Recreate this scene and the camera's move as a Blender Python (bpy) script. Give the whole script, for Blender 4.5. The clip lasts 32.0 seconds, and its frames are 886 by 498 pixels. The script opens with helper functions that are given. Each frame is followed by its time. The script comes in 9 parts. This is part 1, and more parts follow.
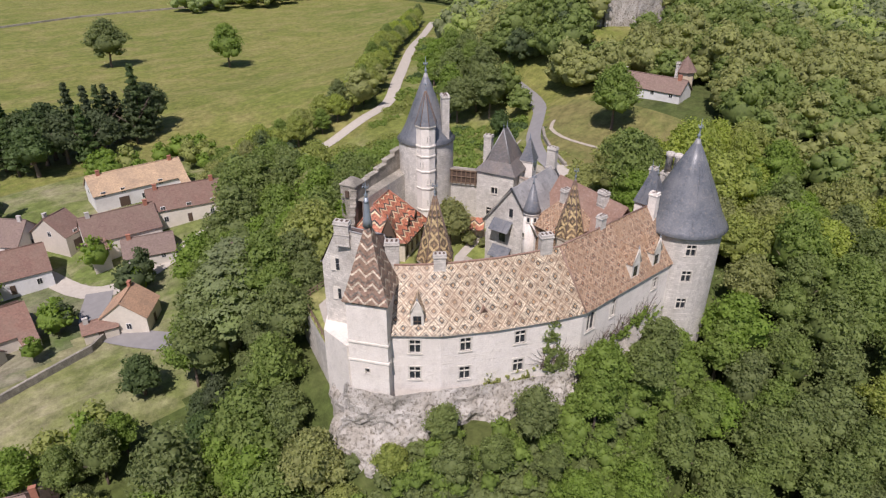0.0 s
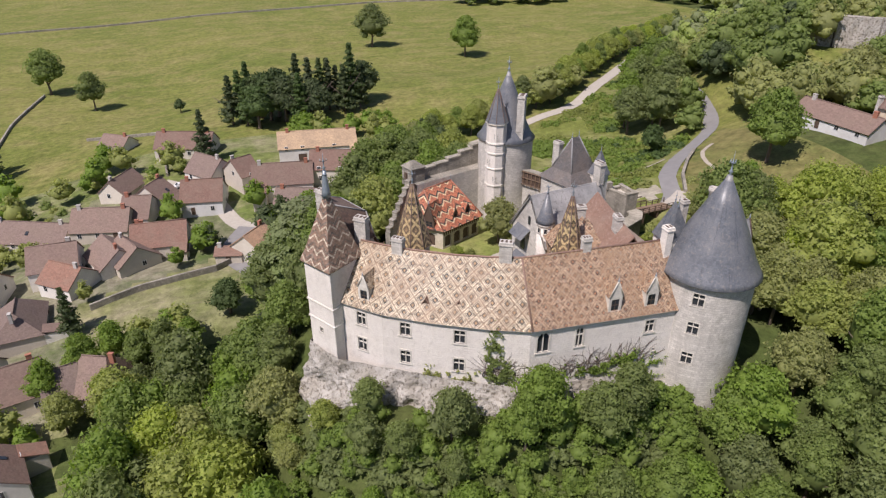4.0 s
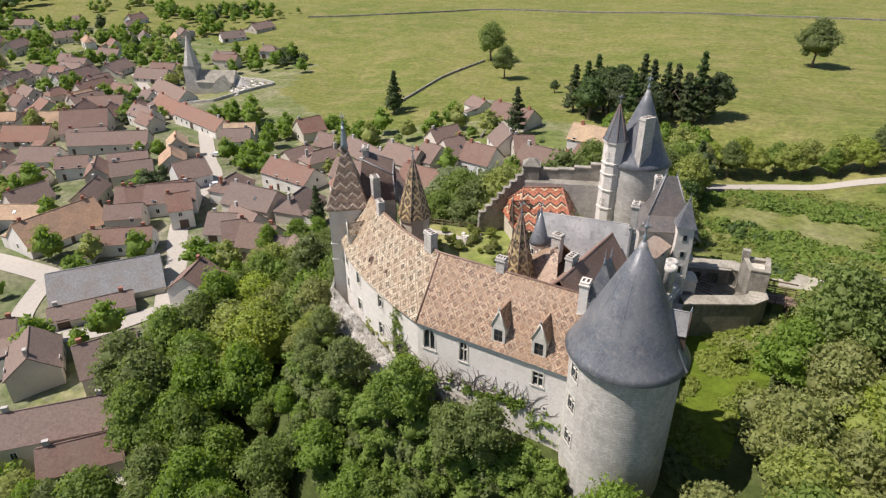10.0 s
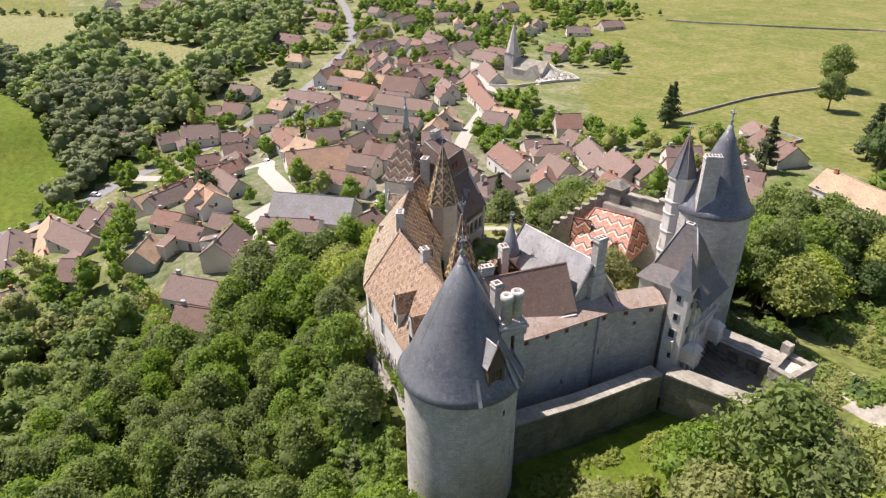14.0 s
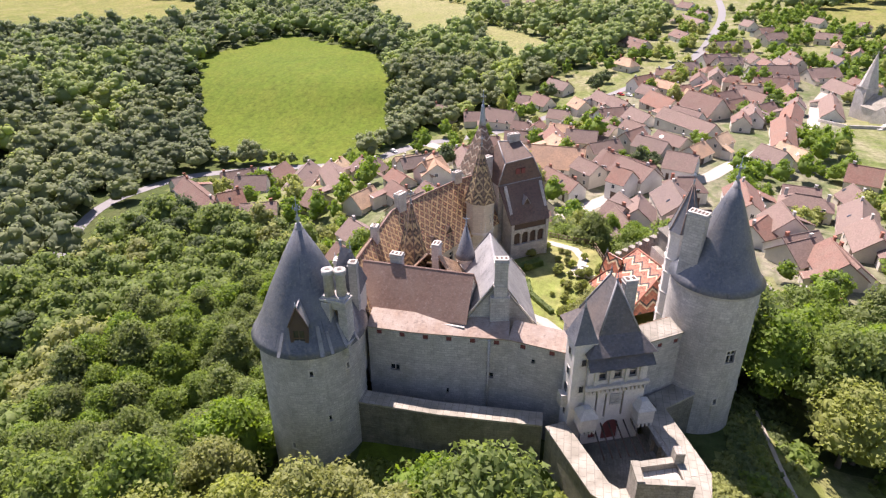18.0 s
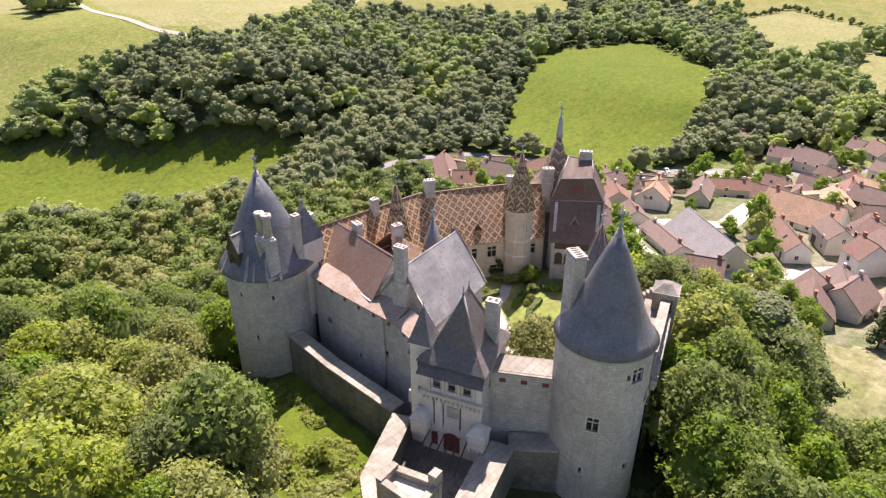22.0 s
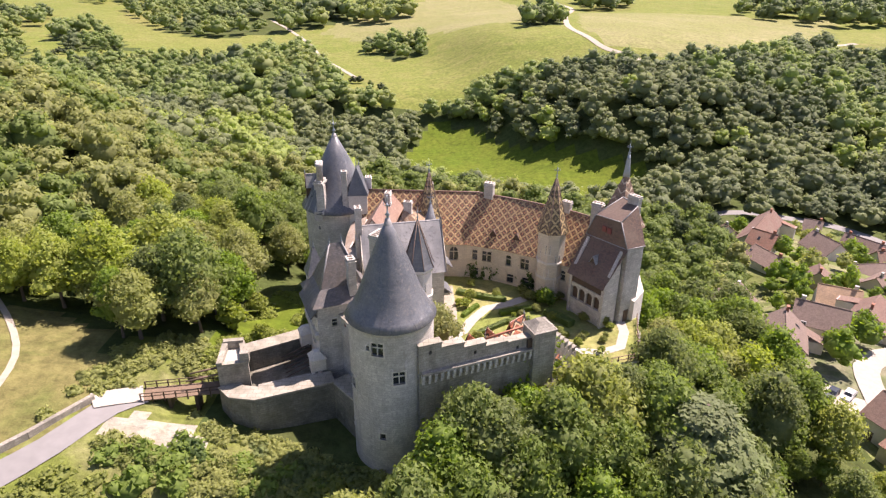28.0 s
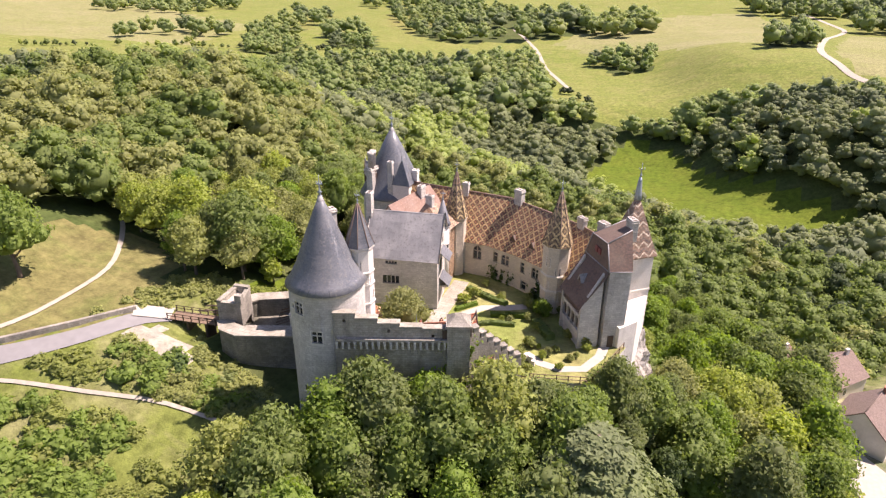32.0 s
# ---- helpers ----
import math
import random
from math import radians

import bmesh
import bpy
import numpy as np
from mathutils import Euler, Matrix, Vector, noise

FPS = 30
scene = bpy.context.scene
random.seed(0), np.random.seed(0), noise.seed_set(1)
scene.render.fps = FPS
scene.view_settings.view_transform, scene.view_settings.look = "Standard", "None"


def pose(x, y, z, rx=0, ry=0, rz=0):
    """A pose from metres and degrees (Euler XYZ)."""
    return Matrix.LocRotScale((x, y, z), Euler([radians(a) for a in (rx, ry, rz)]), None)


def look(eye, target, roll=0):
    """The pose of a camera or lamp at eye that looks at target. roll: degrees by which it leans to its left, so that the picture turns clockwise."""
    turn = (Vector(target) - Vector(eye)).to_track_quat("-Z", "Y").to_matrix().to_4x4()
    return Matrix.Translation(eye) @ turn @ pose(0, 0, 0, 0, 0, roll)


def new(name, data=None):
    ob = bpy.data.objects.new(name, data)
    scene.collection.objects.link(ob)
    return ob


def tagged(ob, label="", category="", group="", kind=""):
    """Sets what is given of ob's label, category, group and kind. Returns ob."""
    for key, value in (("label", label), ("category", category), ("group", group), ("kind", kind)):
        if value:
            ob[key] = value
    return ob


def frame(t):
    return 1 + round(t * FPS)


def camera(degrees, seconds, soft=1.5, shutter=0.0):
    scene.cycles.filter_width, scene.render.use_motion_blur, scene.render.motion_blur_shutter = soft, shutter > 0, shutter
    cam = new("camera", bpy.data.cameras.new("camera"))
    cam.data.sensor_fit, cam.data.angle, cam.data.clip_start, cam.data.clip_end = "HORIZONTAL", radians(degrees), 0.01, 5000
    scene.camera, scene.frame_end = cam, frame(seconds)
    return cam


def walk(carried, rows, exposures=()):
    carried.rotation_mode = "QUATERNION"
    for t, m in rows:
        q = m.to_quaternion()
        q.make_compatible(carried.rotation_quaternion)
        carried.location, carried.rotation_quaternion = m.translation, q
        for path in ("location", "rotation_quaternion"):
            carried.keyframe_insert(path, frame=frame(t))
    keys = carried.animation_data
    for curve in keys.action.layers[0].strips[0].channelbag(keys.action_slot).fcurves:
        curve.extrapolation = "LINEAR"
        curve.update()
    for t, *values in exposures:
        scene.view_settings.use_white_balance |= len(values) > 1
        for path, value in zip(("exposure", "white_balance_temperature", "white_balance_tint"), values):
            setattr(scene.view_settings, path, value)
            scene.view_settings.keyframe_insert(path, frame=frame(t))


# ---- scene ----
cam = camera(68.9, 32.0, soft=1.3)
# the camera's path: one long turn round the castle
METRES, EYE, TILT, LEAN, TURN = 360.0, 54.0, 0.0, 0.0, -41.0
ROWS = [
    (0.0, 0.0, 0.0, 0.0, 0.12, -28.33, -0.22),
    (0.5, 0.0126, -0.0005, 0.0001, 3.3, -28.35, -0.21),
    (1.0, 0.0254, -0.0003, 0.0001, 6.35, -28.36, -0.2),
    (1.5, 0.0382, 0.0007, 0.0002, 9.58, -28.37, -0.2),
    (2.0, 0.0513, 0.0024, 0.0002, 12.92, -28.39, -0.19),
    (2.5, 0.0645, 0.0048, 0.0001, 16.2, -28.37, -0.15),
    (3.0, 0.0774, 0.0081, 0.0002, 19.6, -28.41, -0.21),
    (3.5, 0.0906, 0.0123, 0.0002, 23.08, -28.42, -0.17),
    (5.5, 0.141, 0.0375, -0.0001, 37.08, -28.46, -0.03),
    (6.0, 0.1531, 0.0459, -0.0001, 40.74, -28.46, -0.01),
    (6.5, 0.1647, 0.0552, -0.0003, 44.53, -28.44, -0.03),
    (7.0, 0.1759, 0.0656, -0.0002, 48.3, -28.47, 0.02),
    (7.5, 0.1866, 0.0768, -0.0002, 52.14, -28.47, 0.06),
    (8.0, 0.1965, 0.0885, -0.0003, 56.05, -28.48, -0.02),
    (8.5, 0.2059, 0.1012, -0.0001, 60.08, -28.51, 0.04),
    (9.0, 0.2145, 0.1147, -0.0001, 63.96, -28.51, 0.07),
    (9.5, 0.2222, 0.1291, -0.0001, 67.99, -28.5, 0.12),
    (10.0, 0.229, 0.1439, 0.0, 72.14, -28.51, 0.12),
    (10.5, 0.2347, 0.1594, 0.0002, 76.37, -28.51, 0.13),
    (11.0, 0.2393, 0.1757, 0.0001, 80.54, -28.51, 0.18),
    (11.5, 0.2428, 0.1924, 0.0002, 84.79, -28.51, 0.14),
    (12.0, 0.245, 0.2095, -0.0, 89.09, -28.47, 0.18),
    (12.5, 0.2456, 0.2271, -0.0001, 93.52, -28.47, 0.24),
    (13.0, 0.245, 0.2445, -0.0004, 98.01, -28.44, 0.23),
    (13.5, 0.2429, 0.2622, -0.0006, 102.36, -28.41, 0.21),
    (14.0, 0.2395, 0.2798, -0.0007, 106.81, -28.4, 0.23),
    (14.5, 0.2351, 0.2972, -0.0008, 111.31, -28.33, 0.24),
    (16.5, 0.204, 0.3607, -0.0005, 128.95, -28.22, 0.25),
    (17.0, 0.1937, 0.3749, -0.0003, 133.42, -28.19, 0.23),
    (17.5, 0.1823, 0.3882, -0.0004, 137.65, -28.12, 0.21),
    (18.0, 0.17, 0.4006, -0.0003, 141.91, -28.05, 0.19),
    (18.5, 0.1569, 0.4119, -0.0003, 146.26, -27.97, 0.21),
    (19.0, 0.1429, 0.4224, -0.0003, 150.65, -27.89, 0.18),
    (19.5, 0.1281, 0.4316, -0.0001, 154.89, -27.88, 0.1),
    (20.0, 0.1124, 0.4399, -0.0002, 159.27, -27.81, 0.13),
    (20.5, 0.0965, 0.447, -0.0002, 163.61, -27.75, 0.1),
    (21.0, 0.08, 0.453, -0.0001, 167.88, -27.7, 0.1),
    (21.5, 0.0634, 0.4578, 0.0001, 172.21, -27.66, 0.05),
    (22.0, 0.0467, 0.4618, 0.0002, 176.38, -27.58, 0.05),
    (22.5, 0.03, 0.4647, 0.0004, 180.51, -27.47, 0.02),
    (23.0, 0.0134, 0.4667, 0.0007, 184.53, -27.34, -0.03),
    (23.5, -0.003, 0.4677, 0.0007, 188.53, -27.16, -0.03),
    (24.0, -0.0193, 0.4679, 0.0009, 192.44, -26.99, -0.08),
    (24.5, -0.0353, 0.4671, 0.0012, 196.19, -26.8, -0.16),
    (25.0, -0.051, 0.4655, 0.0013, 199.92, -26.6, -0.17),
    (25.5, -0.0663, 0.463, 0.0014, 203.56, -26.41, -0.21),
    (27.5, -0.1242, 0.4451, 0.0017, 217.27, -25.65, -0.26),
    (28.0, -0.1371, 0.4389, 0.002, 220.57, -25.48, -0.3),
    (28.5, -0.1494, 0.4322, 0.0021, 223.68, -25.31, -0.34),
    (29.0, -0.1607, 0.4249, 0.0022, 226.54, -25.15, -0.38),
    (29.5, -0.1714, 0.4168, 0.0022, 229.57, -25.05, -0.39),
    (30.0, -0.1815, 0.4082, 0.0022, 232.47, -24.93, -0.39),
    (30.5, -0.1909, 0.3992, 0.0025, 235.3, -24.84, -0.41),
    (31.0, -0.1995, 0.39, 0.0028, 238.04, -24.76, -0.43),
    (31.5, -0.2071, 0.3805, 0.003, 240.62, -24.72, -0.44),
    (32.0, -0.2139, 0.3709, 0.0033, 243.19, -24.71, -0.45),
]
walk(cam, [(t, pose(-55.26, -63.54, EYE, TILT, LEAN, TURN) @ pose(METRES * x, METRES * y, METRES * z, 90 + pitch, roll, yaw)) for t, x, y, z, yaw, pitch, roll in ROWS],
     exposures=[(0.0, 0.1, 6150, 24), (6.0, 0.1, 6250, 21), (10.0, 0.33, 6300, 17), (14.5, 0.78, 6350, 23), (19.0, 1.12, 6400, 30), (25.0, 1.1, 6700, 29), (32.0, 1.04, 6700, 31)])

# ---- sky and sun ----
SUN_AZ, SUN_EL = radians(-145), radians(57)
to_sun = Vector((math.cos(SUN_AZ) * math.cos(SUN_EL), math.sin(SUN_AZ) * math.cos(SUN_EL), math.sin(SUN_EL)))
world = bpy.data.worlds.new("sky")
scene.world = world
world.use_nodes = True
sky = world.node_tree.nodes.new("ShaderNodeTexSky")
sky.sky_type, sky.sun_disc = "NISHITA", False
sky.sun_elevation, sky.sun_rotation = SUN_EL, math.pi / 2 - SUN_AZ
sky.altitude, sky.dust_density = 400, 1.0
world.node_tree.links.new(sky.outputs["Color"], world.node_tree.nodes["Background"].inputs["Color"])
world.node_tree.nodes["Background"].inputs["Strength"].default_value = 0.082
sun = new("sun", bpy.data.lights.new("sun", "SUN"))
sun.data.energy, sun.data.angle, sun.data.color = 5.0, radians(0.55), (1.0, 0.94, 0.84)
sun.matrix_world = look(to_sun * 300, (0, 0, 0))


# ---- materials ----
class Shader:
    """A node material with short ways to add nodes."""

    def __init__(self, name, rough=0.8, metal=0.0):
        self.m = bpy.data.materials.new(name)
        self.m.use_nodes = True
        self.t = self.m.node_tree
        self.b = self.t.nodes["Principled BSDF"]
        self.b.inputs["Roughness"].default_value = rough
        self.b.inputs["Metallic"].default_value = metal
        self.tex = self.t.nodes.new("ShaderNodeTexCoord")
        self.geo = self.t.nodes.new("ShaderNodeNewGeometry")
        self.obj = self.t.nodes.new("ShaderNodeObjectInfo")

    def link(self, a, b):
        self.t.links.new(a, b)

    def put(self, socket, v):
        if isinstance(v, bpy.types.NodeSocket):
            self.link(v, socket)
        elif v is not None:
            socket.default_value = v

    def math(self, op, a, b=None, c=None):
        n = self.t.nodes.new("ShaderNodeMath")
        n.operation = op
        for s, v in zip(n.inputs, (a, b, c)):
            self.put(s, v)
        return n.outputs[0]

    def mapped(self, source, scale=(1, 1, 1), move=(0, 0, 0)):
        n = self.t.nodes.new("ShaderNodeMapping")
        n.inputs["Scale"].default_value, n.inputs["Location"].default_value = scale, move
        self.link(source, n.inputs["Vector"])
        return n.outputs[0]

    def noise(self, scale, detail=4.0, rough=0.55, at=None, bend=0.0):
        n = self.t.nodes.new("ShaderNodeTexNoise")
        n.inputs["Scale"].default_value, n.inputs["Detail"].default_value = scale, detail
        n.inputs["Roughness"].default_value, n.inputs["Distortion"].default_value = rough, bend
        self.link(at if at is not None else self.geo.outputs["Position"], n.inputs["Vector"])
        return n.outputs["Fac"]

    def cells(self, scale, at=None, out="Distance", feature="F1"):
        n = self.t.nodes.new("ShaderNodeTexVoronoi")
        n.feature = feature
        n.inputs["Scale"].default_value = scale
        self.link(at if at is not None else self.geo.outputs["Position"], n.inputs["Vector"])
        return n.outputs[out]

    def ramp(self, fac, *stops):
        n = self.t.nodes.new("ShaderNodeValToRGB")
        e = n.color_ramp.elements
        while len(e) < len(stops):
            e.new(0.5)
        for k, (p, c) in zip(e, stops):
            k.position = p
            k.color = (*c, 1) if not isinstance(c, (int, float)) else (c, c, c, 1)
        self.link(fac, n.inputs["Fac"])
        return n.outputs["Color"]

    def mix(self, fac, a, b, kind="MIX"):
        n = self.t.nodes.new("ShaderNodeMix")
        n.data_type, n.blend_type = "RGBA", kind
        self.put(n.inputs["Factor"], fac)
        for s, v in ((n.inputs[6], a), (n.inputs[7], b)):
            self.put(s, (*v, 1) if isinstance(v, tuple) else v)
        return n.outputs[2]

    def split(self, v):
        n = self.t.nodes.new("ShaderNodeSeparateXYZ")
        self.link(v, n.inputs[0])
        return n.outputs

    def bricks(self, w, h, mortar, at, offset=0.5):
        n = self.t.nodes.new("ShaderNodeTexBrick")
        n.offset = offset
        n.inputs["Scale"].default_value, n.inputs["Mortar Size"].default_value = 1.0, mortar
        n.inputs["Brick Width"].default_value, n.inputs["Row Height"].default_value = w, h
        n.inputs["Color1"].default_value, n.inputs["Color2"].default_value = (0, 0, 0, 1), (1, 1, 1, 1)
        n.inputs["Mortar"].default_value = (0.5, 0.5, 0.5, 1)
        self.link(at, n.inputs["Vector"])
        return n.outputs

    def hue(self, color, h=0.5, s=1.0, v=1.0):
        n = self.t.nodes.new("ShaderNodeHueSaturation")
        self.put(n.inputs["Hue"], h), self.put(n.inputs["Saturation"], s), self.put(n.inputs["Value"], v)
        self.put(n.inputs["Color"], (*color, 1) if isinstance(color, tuple) else color)
        return n.outputs[0]

    def done(self, color, bump=None, strength=0.3, distance=0.05):
        self.put(self.b.inputs["Base Color"], (*color, 1) if isinstance(color, tuple) else color)
        if bump is not None:
            n = self.t.nodes.new("ShaderNodeBump")
            n.inputs["Strength"].default_value, n.inputs["Distance"].default_value = strength, distance
            self.link(bump, n.inputs["Height"])
            self.link(n.outputs[0], self.b.inputs["Normal"])
        return self.m


def stone(name, light, dark, stain, amount=0.5, block=(0.7, 0.34), joint=0.42, each=0.8):
    """Coursed limestone with weather stains that run down it."""
    s = Shader(name, 0.9)
    uv = s.tex.outputs["UV"]
    sway = s.math("MULTIPLY", s.math("SUBTRACT", s.noise(0.7, 3), 0.5), 0.35)
    shift = s.t.nodes.new("ShaderNodeVectorMath")
    s.link(uv, shift.inputs[0]), s.link(sway, shift.inputs[1])
    b = s.bricks(block[0], block[1], 0.025, shift.outputs[0])
    tone = s.mix(s.math("MULTIPLY", s.split(b["Color"])[0], each), light, dark)
    big = s.noise(0.22, 5)
    runs = s.noise(1.0, 5, at=s.mapped(uv, (0.9, 0.12, 1)))
    fine = s.noise(3.2, 5)
    blot = s.noise(0.8, 6, 0.7, bend=0.6)
    wear = s.math("MULTIPLY", s.ramp(big, (0.38, 0.0), (0.68, 1.0)), amount)
    tone = s.mix(wear, tone, stain)
    tone = s.mix(s.math("MULTIPLY", s.ramp(runs, (0.5, 0.0), (0.75, 1.0)), amount * 0.8), tone, stain)
    tone = s.mix(s.math("MULTIPLY", s.ramp(blot, (0.34, 1.0), (0.46, 0.0)), 0.55), tone, light)
    tone = s.mix(s.math("MULTIPLY", s.ramp(blot, (0.52, 0.0), (0.66, 1.0)), 0.3 + amount * 0.4), tone, stain)
    tone = s.mix(s.math("MULTIPLY", s.ramp(fine, (0.35, 1.0), (0.6, 0.0)), 0.45), tone, dark)
    tone = s.mix(s.math("MULTIPLY", b["Fac"], joint), tone, stain)
    grit = s.noise(9.0, 3, 0.7)
    tone = s.hue(tone, 0.5, 1.0, s.math("ADD", 0.62, s.math("MULTIPLY", grit, 0.76)))
    return s.done(tone, s.math("SUBTRACT", s.math("ADD", fine, s.math("MULTIPLY", grit, 0.4)), s.math("MULTIPLY", b["Fac"], 0.8)), 0.7, 0.06)


pale_stone = stone("pale_stone", (0.8, 0.75, 0.67), (0.7, 0.64, 0.56), (0.48, 0.44, 0.38), 0.26, (0.7, 0.34), 0.12, 0.45)
grey_stone = stone("grey_stone", (0.7, 0.66, 0.59), (0.47, 0.44, 0.385), (0.27, 0.25, 0.215), 0.5)
old_stone = stone("old_stone", (0.46, 0.42, 0.35), (0.3, 0.27, 0.22), (0.13, 0.12, 0.095), 0.8)
court_stone = stone("court_stone", (0.68, 0.6, 0.47), (0.54, 0.47, 0.36), (0.4, 0.36, 0.28), 0.35)
trim_stone = stone("trim_stone", (0.7, 0.66, 0.58), (0.58, 0.54, 0.46), (0.44, 0.41, 0.35), 0.3, (1.2, 0.5))


def slabs(name, light, dark):
    s = Shader(name, 0.9)
    b = s.bricks(1.1, 0.8, 0.03, s.tex.outputs["UV"])
    n, g = s.noise(0.5, 6), s.noise(5, 4)
    c = s.mix(s.ramp(n, (0.35, 0.0), (0.65, 1.0)), light, dark)
    c = s.mix(s.math("MULTIPLY", s.split(b["Color"])[0], 0.3), c, dark)
    c = s.mix(s.math("MULTIPLY", b["Fac"], 0.6), c, (0.12, 0.11, 0.08))
    return s.done(c, s.math("SUBTRACT", g, b["Fac"]), 0.4, 0.04)


top_slabs = slabs("coping_slabs", (0.42, 0.38, 0.31), (0.24, 0.22, 0.17))
mossy_stone = stone("mossy_dark_stone", (0.3, 0.275, 0.22), (0.19, 0.175, 0.135), (0.075, 0.075, 0.05), 0.85)
floor_gravel = slabs("pale_paving", (0.62, 0.58, 0.5), (0.5, 0.46, 0.38))


def scaly(name, colors, row=0.16, rough=0.6, patch=0.6, bump=0.4, metal=0.0):
    """Rows of slates or flat tiles, each with its own tone."""
    s = Shader(name, rough, metal)
    uv = s.tex.outputs["UV"]
    b = s.bricks(row * 1.5, row, 0.012, uv)
    n, g = s.noise(0.35, 6), s.noise(2.5, 5)
    c = s.mix(s.split(b["Color"])[0], colors[0], colors[1])
    c = s.mix(s.math("MULTIPLY", s.ramp(n, (0.4, 0.0), (0.7, 1.0)), patch), c, colors[2])
    c = s.mix(s.math("MULTIPLY", s.ramp(g, (0.55, 0.0), (0.75, 1.0)), patch), c, colors[3])
    c = s.mix(s.math("MULTIPLY", b["Fac"], 0.5), c, colors[0])
    run = s.noise(1.0, 5, 0.7, at=s.mapped(uv, (1.6, 0.1, 1)))
    c = s.hue(c, 0.5, 1.0, s.math("ADD", 0.55, s.math("MULTIPLY", s.math("ADD", run, s.noise(7.0, 3, 0.7)), 0.45)))
    s.put(s.b.inputs["Roughness"], s.ramp(run, (0.35, max(0.2, rough - 0.2)), (0.7, rough + 0.15)))
    return s.done(c, s.math("SUBTRACT", g, b["Fac"]), bump, 0.03)


slate = scaly("blue_grey_slate", ((0.085, 0.093, 0.105), (0.135, 0.145, 0.158), (0.2, 0.2, 0.2), (0.27, 0.245, 0.21)), 0.22, 0.46, 0.7)
gate_slate = scaly("brown_grey_slate", ((0.09, 0.085, 0.08), (0.14, 0.13, 0.125), (0.2, 0.155, 0.12), (0.27, 0.22, 0.175)), 0.22, 0.55)
lead = scaly("dull_lead_sheet", ((0.19, 0.19, 0.185), (0.27, 0.265, 0.255), (0.4, 0.385, 0.36), (0.11, 0.1, 0.09)), 1.2, 0.55, 0.75, 0.3, 0.0)
brown_tile = scaly("brown_flat_tiles", ((0.2, 0.12, 0.085), (0.27, 0.165, 0.12), (0.31, 0.22, 0.165), (0.4, 0.31, 0.25)), 0.2, 0.75)
dark_tile = scaly("dark_mossy_tiles", ((0.1, 0.068, 0.052), (0.17, 0.105, 0.078), (0.2, 0.15, 0.11), (0.09, 0.08, 0.06)), 0.2, 0.8)
walk_tile = scaly("pale_worn_tiles", ((0.27, 0.19, 0.14), (0.36, 0.27, 0.2), (0.42, 0.36, 0.3), (0.17, 0.12, 0.09)), 0.3, 0.85, 0.8)


def glazed(name, kind, base, line, core, dark, size, rough=0.38, age=0.6):
    """Glazed Burgundian tiles laid in diamonds, chevrons or zigzags, worn and lichened."""
    s = Shader(name, rough)
    uv = s.tex.outputs["UV"]
    x, y, _ = s.split(s.mapped(uv, (1 / size[0], 1 / size[1], 1)))
    if kind == "diamond":
        fx = s.math("ABSOLUTE", s.math("SUBTRACT", s.math("FRACT", x), 0.5))
        fy = s.math("ABSOLUTE", s.math("SUBTRACT", s.math("FRACT", y), 0.5))
        d = s.math("MULTIPLY", s.math("ABSOLUTE", s.math("SUBTRACT", s.math("ADD", fx, fy), 0.5)), 2)  # 0 on the lines, 1 in the hearts
        c = s.ramp(d, (0.0, line), (0.24, line), (0.27, base), (0.5, base), (0.53, dark), (0.66, dark), (0.69, core))
    elif kind == "rosette":
        fx = s.math("ABSOLUTE", s.math("SUBTRACT", s.math("FRACT", x), 0.5))
        fy = s.math("ABSOLUTE", s.math("SUBTRACT", s.math("FRACT", y), 0.5))
        d = s.math("MULTIPLY", s.math("ABSOLUTE", s.math("SUBTRACT", s.math("ADD", fx, fy), 0.5)), 2)
        c = s.ramp(d, (0.0, base), (0.13, base), (0.15, line), (0.3, line), (0.32, base), (0.44, base), (0.46, line), (0.54, line), (0.56, dark), (0.78, dark), (0.8, core))
    else:
        z = s.math("ABSOLUTE", s.math("SUBTRACT", s.math("FRACT", x), 0.5))
        d = s.math("FRACT", s.math("ADD", y, s.math("MULTIPLY", z, 1.0 if kind == "zigzag" else 1.3)))
        c = s.ramp(d, (0.0, base), (0.42, base), (0.45, line), (0.6, line), (0.63, dark), (0.8, dark), (0.83, core))
    b = s.bricks(0.32, 0.26, 0.02, uv)
    n, g = s.noise(0.45, 6), s.noise(3.5, 5)
    each = s.split(b["Color"])[0]
    c = s.hue(c, 0.5, 1.0, s.math("ADD", 0.5, s.math("MULTIPLY", each, 1.0)))
    chip = s.noise(1.6, 4, 0.75)
    c = s.mix(s.math("MULTIPLY", s.ramp(chip, (0.56, 0.0), (0.63, 1.0)), age), c, line)
    c = s.mix(s.math("MULTIPLY", s.ramp(chip, (0.36, 1.0), (0.43, 0.0)), age), c, dark)
    c = s.mix(s.math("MULTIPLY", s.ramp(n, (0.42, 0.0), (0.62, 1.0)), age), c, (0.3, 0.19, 0.11))
    c = s.mix(s.math("MULTIPLY", s.ramp(g, (0.52, 0.0), (0.72, 1.0)), age), c, (0.33, 0.28, 0.22))
    s.put(s.b.inputs["Roughness"], s.ramp(g, (0.3, rough), (0.7, min(1, rough + 0.35))))
    return s.done(c, s.math("SUBTRACT", g, b["Fac"]), 0.55, 0.03)


